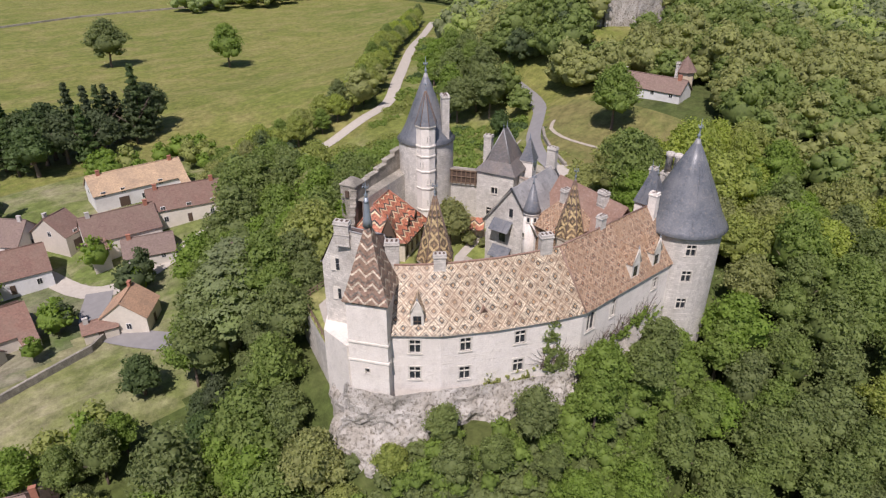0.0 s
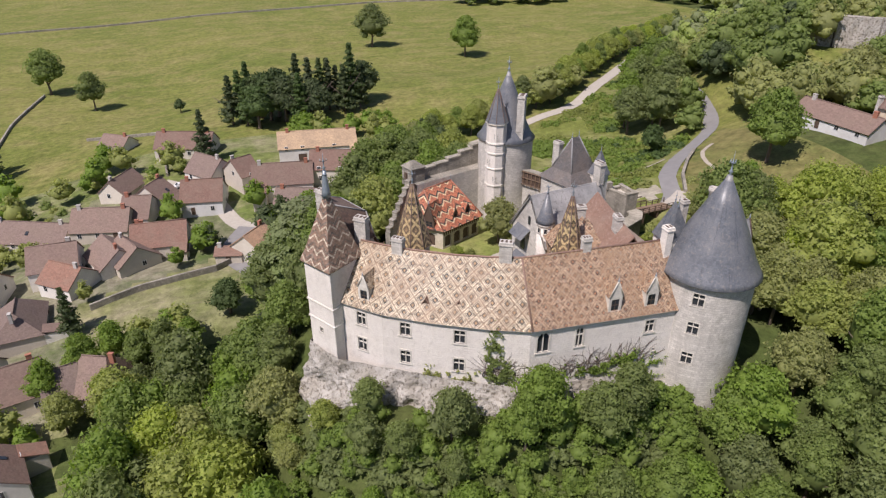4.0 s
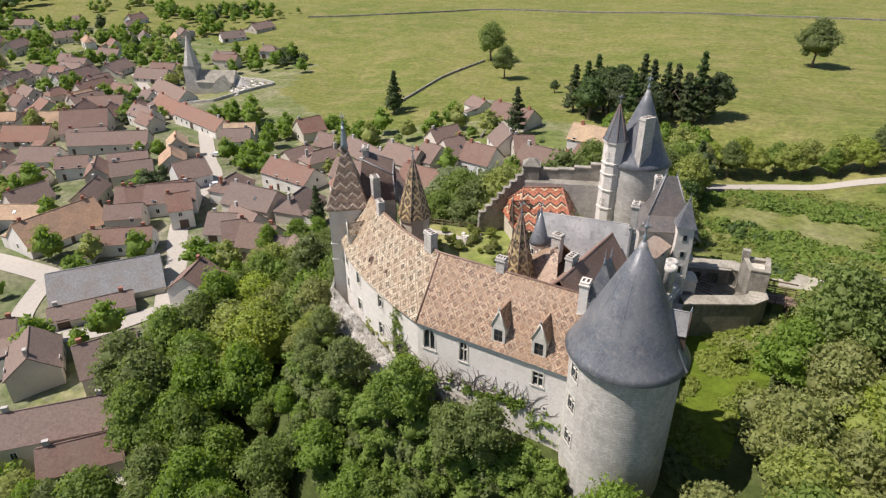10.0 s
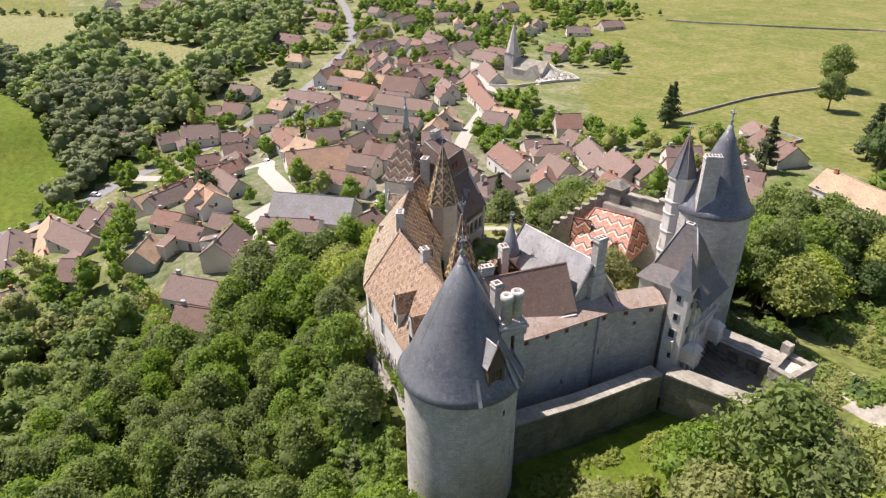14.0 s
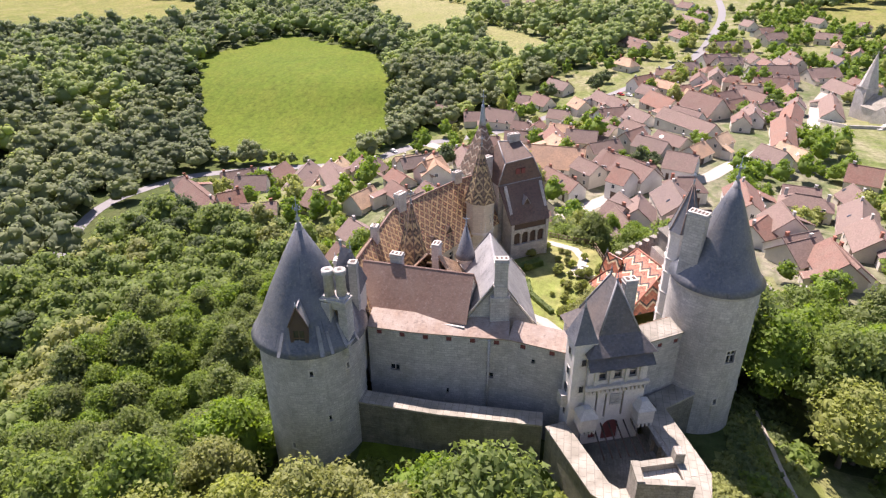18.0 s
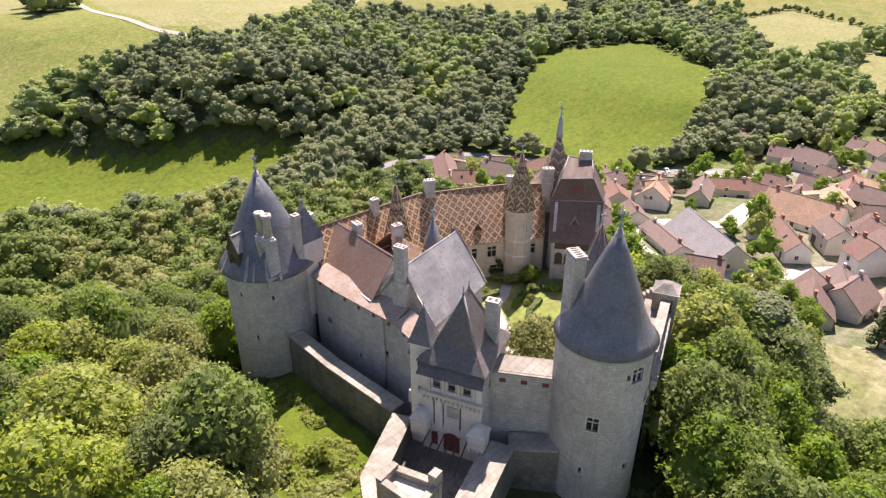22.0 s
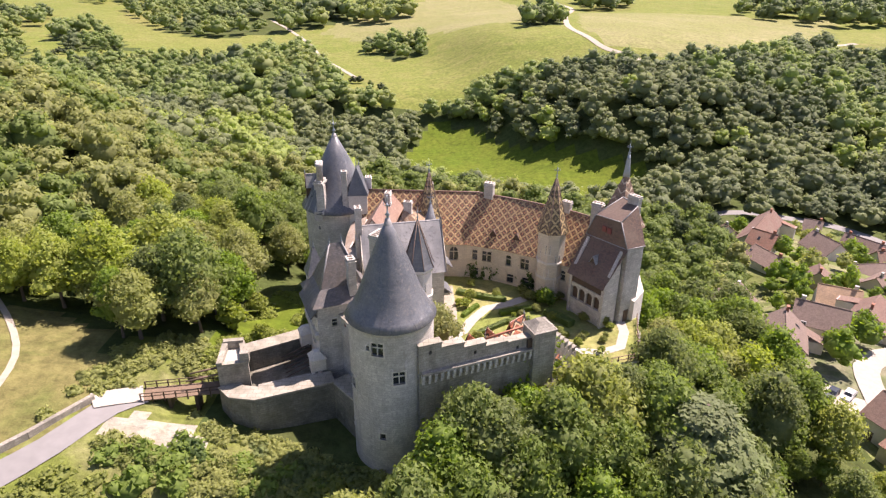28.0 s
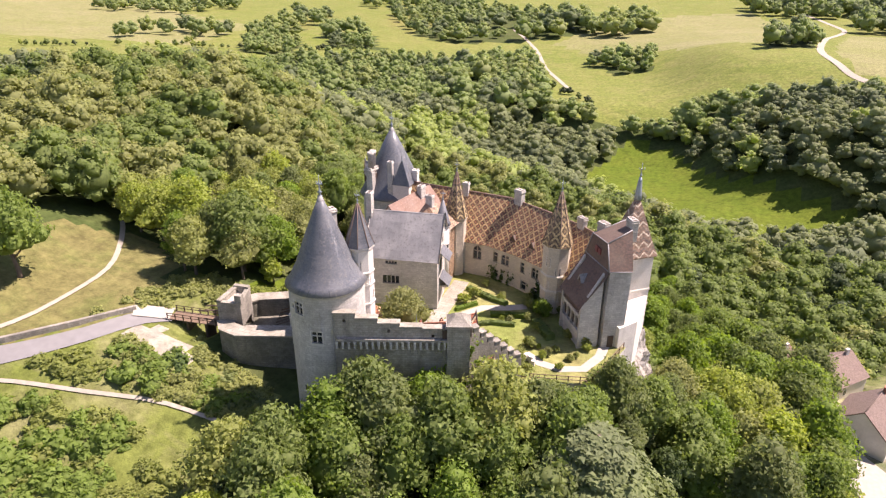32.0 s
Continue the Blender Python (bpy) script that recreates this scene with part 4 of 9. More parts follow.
# ---- castle: three spired stair turrets ----
def turret(name, label, x, y, r, z0, z_eave, z_tip, material, tip_r, wall, n=8, over=0.3, fin=2.4, windows=(), turn=22.5, flare=0.25, courses=()):
    t = thing(name, (x, y, z0), label, "turret", "stair turrets")
    m = Mesh()
    m.turned(x, y, [(r, z0), (r, z_eave)], n, n > 12, turn=turn)
    for z in (z_eave - 0.35,):
        m.turned(x, y, [(r + 0.02, z - 0.2), (r + 0.22, z), (r + 0.22, z + 0.3), (r, z + 0.32)], n, n > 12, turn=turn)
    part("turret_wall", m, wall, t)
    for z in courses:
        part("string_course", Mesh().turned(x, y, [(r, z - 0.12), (r + 0.14, z), (r + 0.14, z + 0.2), (r, z + 0.34)], n, n > 12, turn=turn, cap=False), trim_stone, t)
    m = Mesh()
    h = z_tip - z_eave
    m.turned(x, y, [(r + over, z_eave - 0.05), (r + over - flare, z_eave + h * 0.09), (tip_r, z_tip)], n, n > 12, turn=turn, centred=n <= 12)
    part("turret_roof", m, material, t)
    if n <= 12:
        for k in range(n):
            m = Mesh()
            a = radians(turn) + 2 * math.pi * k / n
            c, s = math.cos(a), math.sin(a)
            m.tube([(x + (r + over) * c, y + (r + over) * s, z_eave), (x + (r + over - flare) * c, y + (r + over - flare) * s, z_eave + h * 0.09), (x + tip_r * c, y + tip_r * s, z_tip)], 0.07, 4)
            part("hip_roll", m, dark_tile, t)
    finial(t, x, y, z_tip, fin, r=max(0.1, tip_r * 0.8))
    for ang, z, w, hh in windows:
        a = radians(ang)
        q = r * math.cos(math.pi / n) if n <= 12 else r
        c = Vector((x + q * math.cos(a), y + q * math.sin(a)))
        u = Vector((-math.sin(a), math.cos(a)))
        fn, _ = flat(c - u * 2, c + u * 2)
        m = Mesh()
        m.box(c.x, c.y, z - hh / 2, w, 0.06, hh, ang + 90)
        f = window(t, fn, 2, z, w, hh, (0, 1) if hh > 1 else (0, 0), 0.12, depth=0.02)
        for ch in f.children:
            ch.location = (math.cos(a) * 0.3, math.sin(a) * 0.3, 0)
    return t


turret("stair_turret", "pale octagonal stair turret with a diamond-tiled spire", -7.4, -6.9, 2.25, 0.5, 12.95, 21.6, spire_tile, 0.16, court_stone, windows=((67.5, 10.2, 0.7, 1.5), (67.5, 6.0, 0.6, 1.3), (22.5, 9.0, 0.6, 1.3), (112.5, 8.4, 0.7, 1.6), (112.5, 4.0, 0.6, 1.3)), courses=(4.9, 7.6))
turret("stair_turret", "pale octagonal turret with a rusty tiled spire", 12.5, -13.2, 1.9, 0.5, 12.2, 20.4, spire_tile, 0.14, court_stone, windows=((67.5, 8.5, 0.6, 1.2), (112.5, 5.0, 0.6, 1.2)))
turret("stair_turret", "small round turret with a slate cone", 12.2, -6.1, 1.15, 2.0, 13.4, 18.0, slate, 0.08, pale_stone, 16, 0.3, 1.4, windows=((200, 12.3, 0.4, 0.7), (250, 12.3, 0.4, 0.7), (160, 9.5, 0.4, 0.7)))

# ---- castle: round south tower ----
def round_tower(name, label, x, y, r, z0, z_eave, over, profile, openings, wall, tip, fin):
    t = thing(name, (x, y, z0), label, "tower", "round towers")
    fn = round_wall(x, y, r)
    m = Mesh()
    holes = []
    for a, z, w, h in openings:
        s = radians(a % 360) * r
        holes.append((s, z, w, h))
    facade(m, fn, 0, 2 * math.pi * r, z0, z_eave, holes, step=2 * math.pi * r / 56, depth=0.4)
    m.turned(x, y, [(r + 0.5, z0 - 1), (r + 0.45, z0 + 0.6), (r + 0.02, z0 + 3.0)], 40, cap=False)
    m.turned(x, y, [(r, z_eave - 0.5), (r + 0.18, z_eave - 0.3), (r + 0.18, z_eave), (r - 0.5, z_eave + 0.05)], 56, cap=False)
    part("tower_wall", m, wall, t)
    for s, z, w, h in holes:
        window(t, fn, s, z, w, h, (1, 1) if h > 1.3 else (0, 0), 0.16)
    m = Mesh()
    m.turned(x, y, [(r + over - 0.12, z_eave - 0.12), *profile], 56)
    part("cone_roof", m, slate, t, "blue-grey slate cone, lichened and streaked")
    m = Mesh()
    m.turned(x, y, [(tip * 3.2, profile[-1][1] - 1.4), (tip * 1.2, profile[-1][1] + 0.15)], 20)
    part("cone_cap", m, lead, t)
    finial(t, x, y, profile[-1][1], fin, r=0.2)
    return t


AX, AY = 29.0, -21.2
south = round_tower("round_tower", "stout round stone tower with a broad slate cone", AX, AY, 5.85, -11.0, 12.0, 0.65,
                    [(6.5, 12.0), (6.1, 12.6), (5.3, 14.0), (3.9, 17.2), (2.1, 21.0), (0.25, 24.6)],
                    [(226.6, 9.97, 1.35, 1.75), (227, 5.7, 1.35, 1.75), (227.5, 1.0, 1.35, 1.75), (20, 9.6, 0.35, 0.7), (62, 9.2, 0.35, 0.7), (35, 3.0, 0.3, 0.8), (350, -1.0, 0.3, 0.8)], grey_stone, 0.25, 3.2)
dormer(south, 34.4, -20.1, 12.3, 10, 1.9, 3.3, 4.6, lead, dark_wood, 2.1)
# lead aprons at the foot of the cone
for k, wide, top in ((-4, 3.4, 14.3), (4, 4.4, 14.9), (6, 3.0, 14.2), (9, 4.0, 14.6), (12, 3.0, 14.0)):
    a0, a1 = radians(10 + k * 5.2), radians(10 + k * 5.2 + wide)
    rt = 5.3 - (top - 14.0) * 0.44
    m = Mesh()
    q = [(AX + rr * math.cos(a), AY + rr * math.sin(a), z + 0.05) for a, rr, z in ((a0, 6.55, 12.02), (a1, 6.55, 12.02), (a1, 6.16, 12.6), (a0, 6.16, 12.6), (a1, rt + 0.04, top), (a0, rt + 0.04, top))]
    m.face(q[0], q[1], q[2], q[3]), m.face(q[3], q[2], q[4], q[5])
    part("lead_apron", m, lead, south, "grey lead strip over the slates")
# pair of round flues on a common base
m = Mesh()
for dy in (-0.85, 0.85):
    m.box(31.2 - dy * 0.17, -16.9 + dy, 11.0, 1.1, 1.5, 6.2, 80, 0.9)
m.box(31.35, -16.9, 10.8, 3.1, 1.5, 1.6, 80), m.box(31.2, -16.9, 16.4, 2.8, 1.3, 0.9, 80)
m.box(31.2, -16.9, 17.3, 3.0, 1.8, 0.3, 80), m.box(31.2, -16.9, 17.6, 2.6, 1.4, 0.3, 80)
c = part("chimney", m, grey_stone, south, "grey stone chimney base with two round flues")
# dark block set in the gap between the piers so it reads dark
part("soot_slot", Mesh().box(30.8, -16.9, 12.0, 0.8, 0.9, 4.6, 80), dark_wood, c)
for dy in (-0.62, 0.62):
    m = Mesh()
    m.turned(31.2 - dy * 0.17, -16.9 + dy, [(0.56, 17.8), (0.52, 20.2), (0.66, 20.4), (0.66, 20.9), (0.34, 20.95), (0.34, 20.7)], 14)
    part("flue", m, grey_stone, c)
# little square lodging between tower and wing
lodge = thing("corner_turret", (25.0, -17.6, 6), "small square turret with a slate roof", "turret")
m = Mesh()
m.box(25.0, -17.8, 4.0, 3.2, 3.4, 11.4, 5)
part("turret_wall", m, pale_stone, lodge)
m = Mesh()
base = [(23.2, -19.7, 15.2), (26.9, -19.4, 15.2), (26.6, -15.8, 15.2), (23.0, -16.1, 15.2)]
rid = [(24.7, -18.4, 20.0), (25.0, -17.2, 20.0)]
m.face(base[0], base[1], rid[0]), m.face(base[1], base[2], rid[1], rid[0]), m.face(base[2], base[3], rid[1]), m.face(base[3], base[0], rid[0], rid[1])
part("turret_roof", m, slate, lodge)
finial(lodge, 24.7, -18.4, 19.9, 1.6, False, 0.1), finial(lodge, 25.0, -17.2, 19.9, 1.6, False, 0.1)
chimney(lodge, 27.0, -16.3, 10, 19.6, 0.9, 0.9, 5, 1, grey_stone)
chimney(lodge, 23.2, -19.3, 10, 17.6, 1.0, 1.2, 5, 2, pale_stone)

# ---- castle: round north tower with stair turret and chimney ----
BX, BY = 16.5, 23.8
north = round_tower("round_tower", "tall round stone tower with a steep slate cone", BX, BY, 4.95, -6.5, 16.2, 0.35,
                    [(5.3, 16.2), (4.65, 16.9), (3.65, 18.9), (2.4, 22.3), (1.05, 25.7), (0.22, 27.6)],
                    [(75, 13.96, 1.4, 1.7), (103, 10.15, 1.4, 1.7), (28, 8.0, 1.2, 1.7), (78, 1.76, 0.7, 0.9), (20, 1.5, 0.35, 0.8), (62, 14.0, 0.4, 0.6)], grey_stone, 0.22, 3.0)
chimney(north, 17.9, 20.3, 13.0, 24.5, 2.1, 1.25, 60, 5, grey_stone)
turret("stair_turret", "tall slender stair turret with a slate cone", 13.4, 20.1, 1.75, 0.0, 20.3, 25.9, slate, 0.1, pale_stone, 8, 0.28, 2.0,
       ((247.5, 17.9, 0.5, 0.9), (202.5, 13.2, 0.5, 0.8), (247.5, 10.0, 0.5, 0.8), (247.5, 6.0, 0.5, 0.8), (157.5, 15.5, 0.5, 0.8), (112.5, 17.8, 0.5, 0.9), (112.5, 8.0, 0.5, 0.8)), courses=(4.4, 8.6, 11.8, 14.6, 16.4))

# ---- castle: lead-roofed lodging ----
lodging = thing("castle_lodging", (17, -2, 0), "grey stone lodging with a long lead-sheeted gable roof", "building")
GD, GN = Vector((0.979, 0.204)), Vector((-0.204, 0.979))


def gp(s, n, z):
    p = Vector((11.0, -3.1)) + GD * s + GN * n
    return Vector((p.x, p.y, z))


m = Mesh()
L = 12.0
for a, b, holes in (((L, 4.5), (0, 4.5), [(4.3, 9.0, 1.9, 0.5), (4.2, 5.9, 2.8, 1.5)]), ((0, -4.5), (L, -4.5), [])):
    fn, length = flat(gp(*a, 0).xy, gp(*b, 0).xy)
    facade(m, fn, 0, length, -1.0, 10.2, holes)
    for s, z, w, h in holes:
        window(lodging, fn, s, z, w, h, (3, 0), 0.12, grey_stone)
for s, flip in ((0, False), (L, True)):
    p = [gp(s, 4.5, -1), gp(s, -4.5, -1), gp(s, -4.5, 10.2), gp(s, 0, 16.2), gp(s, 4.5, 10.2)]
    m.face(*(reversed(p) if flip else p))
part("lodging_wall", m, grey_stone, lodging)
m = Mesh()
m.slab(gp(L + 0.1, 4.9, 9.7), gp(-0.3, 4.9, 9.7), gp(-0.3, 0, 16.35), gp(L + 0.1, 0, 16.35), 0.16)
m.slab(gp(-0.3, -4.9, 9.7), gp(L + 0.1, -4.9, 9.7), gp(L + 0.1, 0, 16.35), gp(-0.3, 0, 16.35), 0.16)
part("lead_roof", m, lead, lodging, "dull lead sheets, streaked and patched")
part("gable_coping", Mesh().tube([gp(-0.35, 4.9, 9.8), gp(-0.35, 0, 16.5), gp(-0.35, -4.9, 9.8)], 0.14, 5), trim_stone, lodging)
part("gable_coping", Mesh().tube([gp(L + 0.15, 4.6, 10.2), gp(L + 0.15, 0, 16.7), gp(L + 0.15, -4.6, 10.2)], 0.2, 5), trim_stone, lodging)
chimney(lodging, *gp(L + 0.2, 0.2, 0).xy, 13, 19.4, 1.5, 0.9, 101, 3, grey_stone)
part("chimney_breast", Mesh().box(*gp(L + 0.3, 0.2, 3), 2.2, 0.9, 11.5, 101), grey_stone, lodging)
# small balcony roof on the west gable
m = Mesh()
m.box(*gp(-0.7, 1.6, 4.2), 1.6, 1.5, 0.3, 12)
part("balcony", m, grey_stone, lodging)
m = Mesh()
m.slab(gp(-1.7, 3.0, 9.4), gp(-1.7, -0.4, 9.4), gp(-0.1, -0.4, 10.8), gp(-0.1, 3.0, 10.8), 0.1)
m.slab(gp(-1.7, 3.0, 4.8), gp(-1.7, -0.4, 4.8), gp(-0.1, -0.4, 6.2), gp(-0.1, 3.0, 6.2), 0.1)
part("canopy", m, slate, lodging)
m = Mesh()
part("gable_window", Mesh().box(*gp(-0.04, 0, 11.6), 0.1, 0.6, 1.3, 12), glass, lodging)
m.box(*gp(-0.04, 1.4, 7.0), 0.1, 1.1, 1.9, 12)
part("gable_window", m, glass, lodging)

# ---- castle: tiled range along the east wall ----
rng = thing("tiled_range", (20, -10, 0), "castle range with a plain brown tiled roof", "building")
m = Mesh()
m.prism([(15.6, -16.8), (23.4, -17.0), (25.0, -4.2), (17.2, -3.4)], 0, 11.0)
m.face((24.4, -4.3, 11.0), (17.2, -3.5, 11.0), (21.1, -3.9, 16.0))
part("range_wall", m, grey_stone, rng)
m = Mesh()
rs, rn = (19.6, -17.6, 15.7), (21.2, -3.7, 16.1)
m.slab((23.0, -17.6, 10.9), (24.7, -4.0, 11.2), rn, rs, 0.15)
m.slab((17.0, -3.4, 10.8), (15.2, -17.0, 10.8), rs, rn, 0.15)
part("range_roof", m, brown_tile, rng, "plain brown flat tiles")
m = Mesh()
m.slab((11.2, -13.0, 11.6), (11.6, -6.0, 11.6), (16.2, -8.8, 15.4), (16.0, -10.4, 15.4), 0.14)
m.slab((11.6, -6.0, 11.6), (18.5, -5.5, 11.6), (16.6, -8.8, 15.4), (16.2, -8.8, 15.4), 0.14)
m.slab((18.0, -14.0, 11.6), (11.2, -13.0, 11.6), (16.0, -10.4, 15.4), (16.6, -10.4, 15.4), 0.14)
m.prism([(12.0, -12.8), (17.5, -13.6), (18.0, -5.8), (12.0, -6.2)], 0, 11.6)
part("court_hip_roof", m, rust_tile, rng, "small hipped roof of rusty tiles")
chimney(rng, 19.4, -13.4, 13.0, 16.9, 1.5, 0.9, 83, 3, grey_stone)
chimney(rng, 15.9, -9.2, 13.0, 16.9, 0.9, 1.3, 83, 2, grey_stone)

# ---- castle: east curtain wall with its covered wall-walk ----
CURT = [(25.6, -15.6), (25.8, -10.0), (25.2, 1.0), (26.5, 7.6)]
curtain = thing("curtain_wall", (25, -4, -4), "grey stone curtain wall with a tiled wall-walk", "castle wall")
m, r, sh = Mesh(), Mesh(), Mesh()
HO = {0: [(3.2, 4.74, 1.1, 0.9)], 1: [(4.0, 2.0, 0.3, 0.8), (9.0, 4.9, 0.8, 0.8)], 2: [(3.0, 8.0, 0.4, 0.5)]}
for i in range(3):
    fn, length = flat(CURT[i], CURT[i + 1])
    k = max(1, int(length / 2.6))
    small = [((j + 0.5) * length / k, 9.6, 0.62, 0.62) for j in range(k)]
    facade(m, fn, 0, length, -6.5, 10.5, HO[i] + small)
    for s, z, w, h in HO[i]:
        window(curtain, fn, s, z, w, h, (1, 0) if w > 1 else (0, 0), 0.12, grey_stone)
    for s, z, w, h in small:
        sh = Mesh()
        sh.face(fn(s - 0.31, z - 0.31, 0.12), fn(s + 0.31, z - 0.31, 0.12), fn(s + 0.31, z + 0.31, 0.12), fn(s - 0.31, z + 0.31, 0.12))
        part("shutter", sh, red_wood, curtain, "dull red wooden shutter")
    a, b, c, d = fn(0, 10.45, -0.4), fn(length, 10.45, -0.4), fn(length, 11.5, 2.2), fn(0, 11.5, 2.2)
    r.slab(a, b, c, d, 0.16)
    m.face(fn(length, -6.5, 2.2), fn(0, -6.5, 2.2), fn(0, 11.3, 2.2), fn(length, 11.3, 2.2))
m.turned(25.5, -1.2, [(0.16, -3), (0.16, 10.3)], 8)
part("curtain_face", m, grey_stone, curtain)
part("walk_roof", r, walk_tile, curtain, "worn pale tiles on a low slope")

# ---- castle: gatehouse ----
gate = thing("gatehouse", (25, 12, -3), "grey stone gatehouse with a steep hipped roof and drawbridge slots", "building")
GF, GO = Vector((-0.376, 0.927)), Vector((0.927, 0.376))


def tp(s, n, z):
    p = Vector((27.95, 13.1)) + GF * s + GO * n
    return Vector((p.x, p.y, z))


m = Mesh()
W2, DP = 3.45, 7.6
fn, length = flat(tp(-W2, 0, 0).xy, tp(W2, 0, 0).xy)
front = [(3.45, 1.3, 2.0, 3.0), (1.35, 1.3, 0.9, 2.2)] + [(3.45 + k * 1.75, 9.35, 0.85, 1.25) for k in (-1, 0, 1)]
slots = [(3.45 + k, 5.2, 0.22, 3.6) for k in (-2.1, -1.0, 1.0)]
mf = Mesh()
facade(mf, fn, 0, length, -6, 12.2, front + slots)
for s, z, w, h in front[2:]:
    window(gate, fn, s, z, w, h, (0, 1), 0.16)
for s, z, w, h in slots:
    g = Mesh()
    g.face(fn(s - w / 2, z - h / 2, 0.3), fn(s + w / 2, z - h / 2, 0.3), fn(s + w / 2, z + h / 2, 0.3), fn(s - w / 2, z + h / 2, 0.3))
    part("drawbridge_slot", g, dark_wood, gate)
for s, z, w, h in front[:2]:
    g = Mesh()
    g.face(fn(s - w / 2, z - h / 2, 0.3), fn(s + w / 2, z - h / 2, 0.3), fn(s + w / 2, z + h / 2, 0.3), fn(s - w / 2, z + h / 2, 0.3))
    for k in range(8):
        a0, a1 = math.pi * k / 8, math.pi * (k + 1) / 8
        p, q = (s - w / 2 * math.cos(a0), z + h / 2 - w / 2 + w / 2 * math.sin(a0)), (s - w / 2 * math.cos(a1), z + h / 2 - w / 2 + w / 2 * math.sin(a1))
        mf.face(fn(p[0], p[1], 0.01), fn(q[0], q[1], 0.01), fn(q[0], z + h / 2, 0.01), fn(p[0], z + h / 2, 0.01))
    part("gate_door", g, red_wood, gate, "dark red arched gate door")
for a, b, holes in (((-W2, -DP), (-W2, 0), [(3.0, 9.0, 0.7, 1.1), (5.5, 5.5, 0.5, 0.9)]), ((W2, 0), (W2, -DP), [(2.2, 9.4, 0.7, 1.1), (3.6, 5.0, 0.6, 1.0)]), ((W2, -DP), (-W2, -DP), [(3.4, 8.8, 1.2, 1.2), (2.5, 4.6, 1.0, 1.6), (3.4, 1.4, 1.8, 2.6)])):
    fn2, length2 = flat(tp(*a, 0).xy, tp(*b, 0).xy)
    facade(m, fn2, 0, length2, -6, 12.2, holes)
    for s, z, w, h in holes:
        window(gate, fn2, s, z, w, h, (1, 0) if w > 1 else (0, 1), 0.14)
# projecting gallery on corbels, and the two watch-boxes
part("gate_wall", m, grey_stone, gate)
part("gate_front", mf, pale_stone, gate, "pale dressed stone front with drawbridge slots")
m = Mesh()
for z, o in ((7.6, 0.35), (7.85, 0.45), (10.5, 0.3), (11.9, 0.3)):
    m.box(*tp(0, o / 2, z), W2 * 2 + 0.5, o, 0.25, math.degrees(math.atan2(GF.y, GF.x)))
for k in range(14):
    m.box(*tp(-3.2 + k * 0.49, 0.2, 7.1), 0.2, 0.45, 0.5, math.degrees(math.atan2(GF.y, GF.x)))
part("corbel_table", m, trim_stone, gate)
for s, z in ((-3.35, 2.9), (3.35, 2.9)):
    m = Mesh()
    tt = math.degrees(math.atan2(GF.y, GF.x))
    m.box(*tp(s, 0.5, z), 1.9, 1.9, 1.8, tt)
    m.box(*tp(s, 0.5, z + 1.8), 2.2, 2.2, 0.9, tt, 0.35)
    for k in range(4):
        m.box(*tp(s - 0.7 + 0.47 * k, 1.3, z - 0.4), 0.22, 0.4, 0.4, tt)
    part("watch_box", m, trim_stone, gate, "pale stone watch-box on corbels")
m = Mesh()
m.box(*tp(0.15, 0.06, 5.1), 1.3, 0.14, 1.5, math.degrees(math.atan2(GF.y, GF.x)))
for k in range(4):
    for j in range(3):
        m.box(*tp(-0.3 + 0.3 * k, 0.16, 5.25 + 0.42 * j), 0.18, 0.1, 0.26, math.degrees(math.atan2(GF.y, GF.x)))
part("coat_of_arms", m, grey_stone, gate, "carved stone coat of arms")
m = Mesh()
lo = [tp(-W2 - 0.45, 0.6, 12.1), tp(W2 + 0.45, 0.6, 12.1), tp(W2 + 0.45, -DP - 0.4, 12.1), tp(-W2 - 0.45, -DP - 0.4, 12.1)]
md = [tp(-W2 * 0.66, -0.9, 13.9), tp(W2 * 0.66, -0.9, 13.9), tp(W2 * 0.66, -DP + 1.1, 13.9), tp(-W2 * 0.66, -DP + 1.1, 13.9)]
ra, rb = tp(0, -3.0, 19.2), tp(0, -4.6, 19.2)
for i in range(4):
    j = (i + 1) % 4
    m.face(lo[i], lo[j], md[j], md[i])
m.face(md[0], md[1], ra), m.face(md[1], md[2], rb, ra), m.face(md[2], md[3], rb), m.face(md[3], md[0], ra, rb)
part("hipped_roof", m, gate_slate, gate, "brown-grey slated roof with flared eaves")
for a, b in ((md[0], ra), (md[1], ra), (md[2], rb), (md[3], rb)):
    part("hip_roll", Mesh().tube([a, b], 0.12, 5), lead, gate)
finial(gate, ra.x, ra.y, 19.1, 1.3, False, 0.1), finial(gate, rb.x, rb.y, 19.1, 1.3, False, 0.1)
chimney(gate, *tp(2.6, -5.0, 0).xy, 11, 18.0, 1.4, 1.0, 112, 2, grey_stone)
m = Mesh()
m.box(*tp(-3.9, -1.6, -4), 2.3, 2.3, 17.6, 112)
m.box(*tp(-3.9, -1.6, 13.3), 2.6, 2.6, 0.3, 112)
tw = part("gate_turret", m, pale_stone, gate, "slim square turret with a slate point")
m = Mesh()
c = tp(-3.9, -1.6, 0)
m.turned(c.x, c.y, [(1.95, 13.5), (1.5, 14.3), (0.05, 17.6)], 4, False, turn=112 - 45)
part("turret_point", m, slate, tw)
finial(gate, c.x, c.y, 17.5, 1.0, False, 0.08)
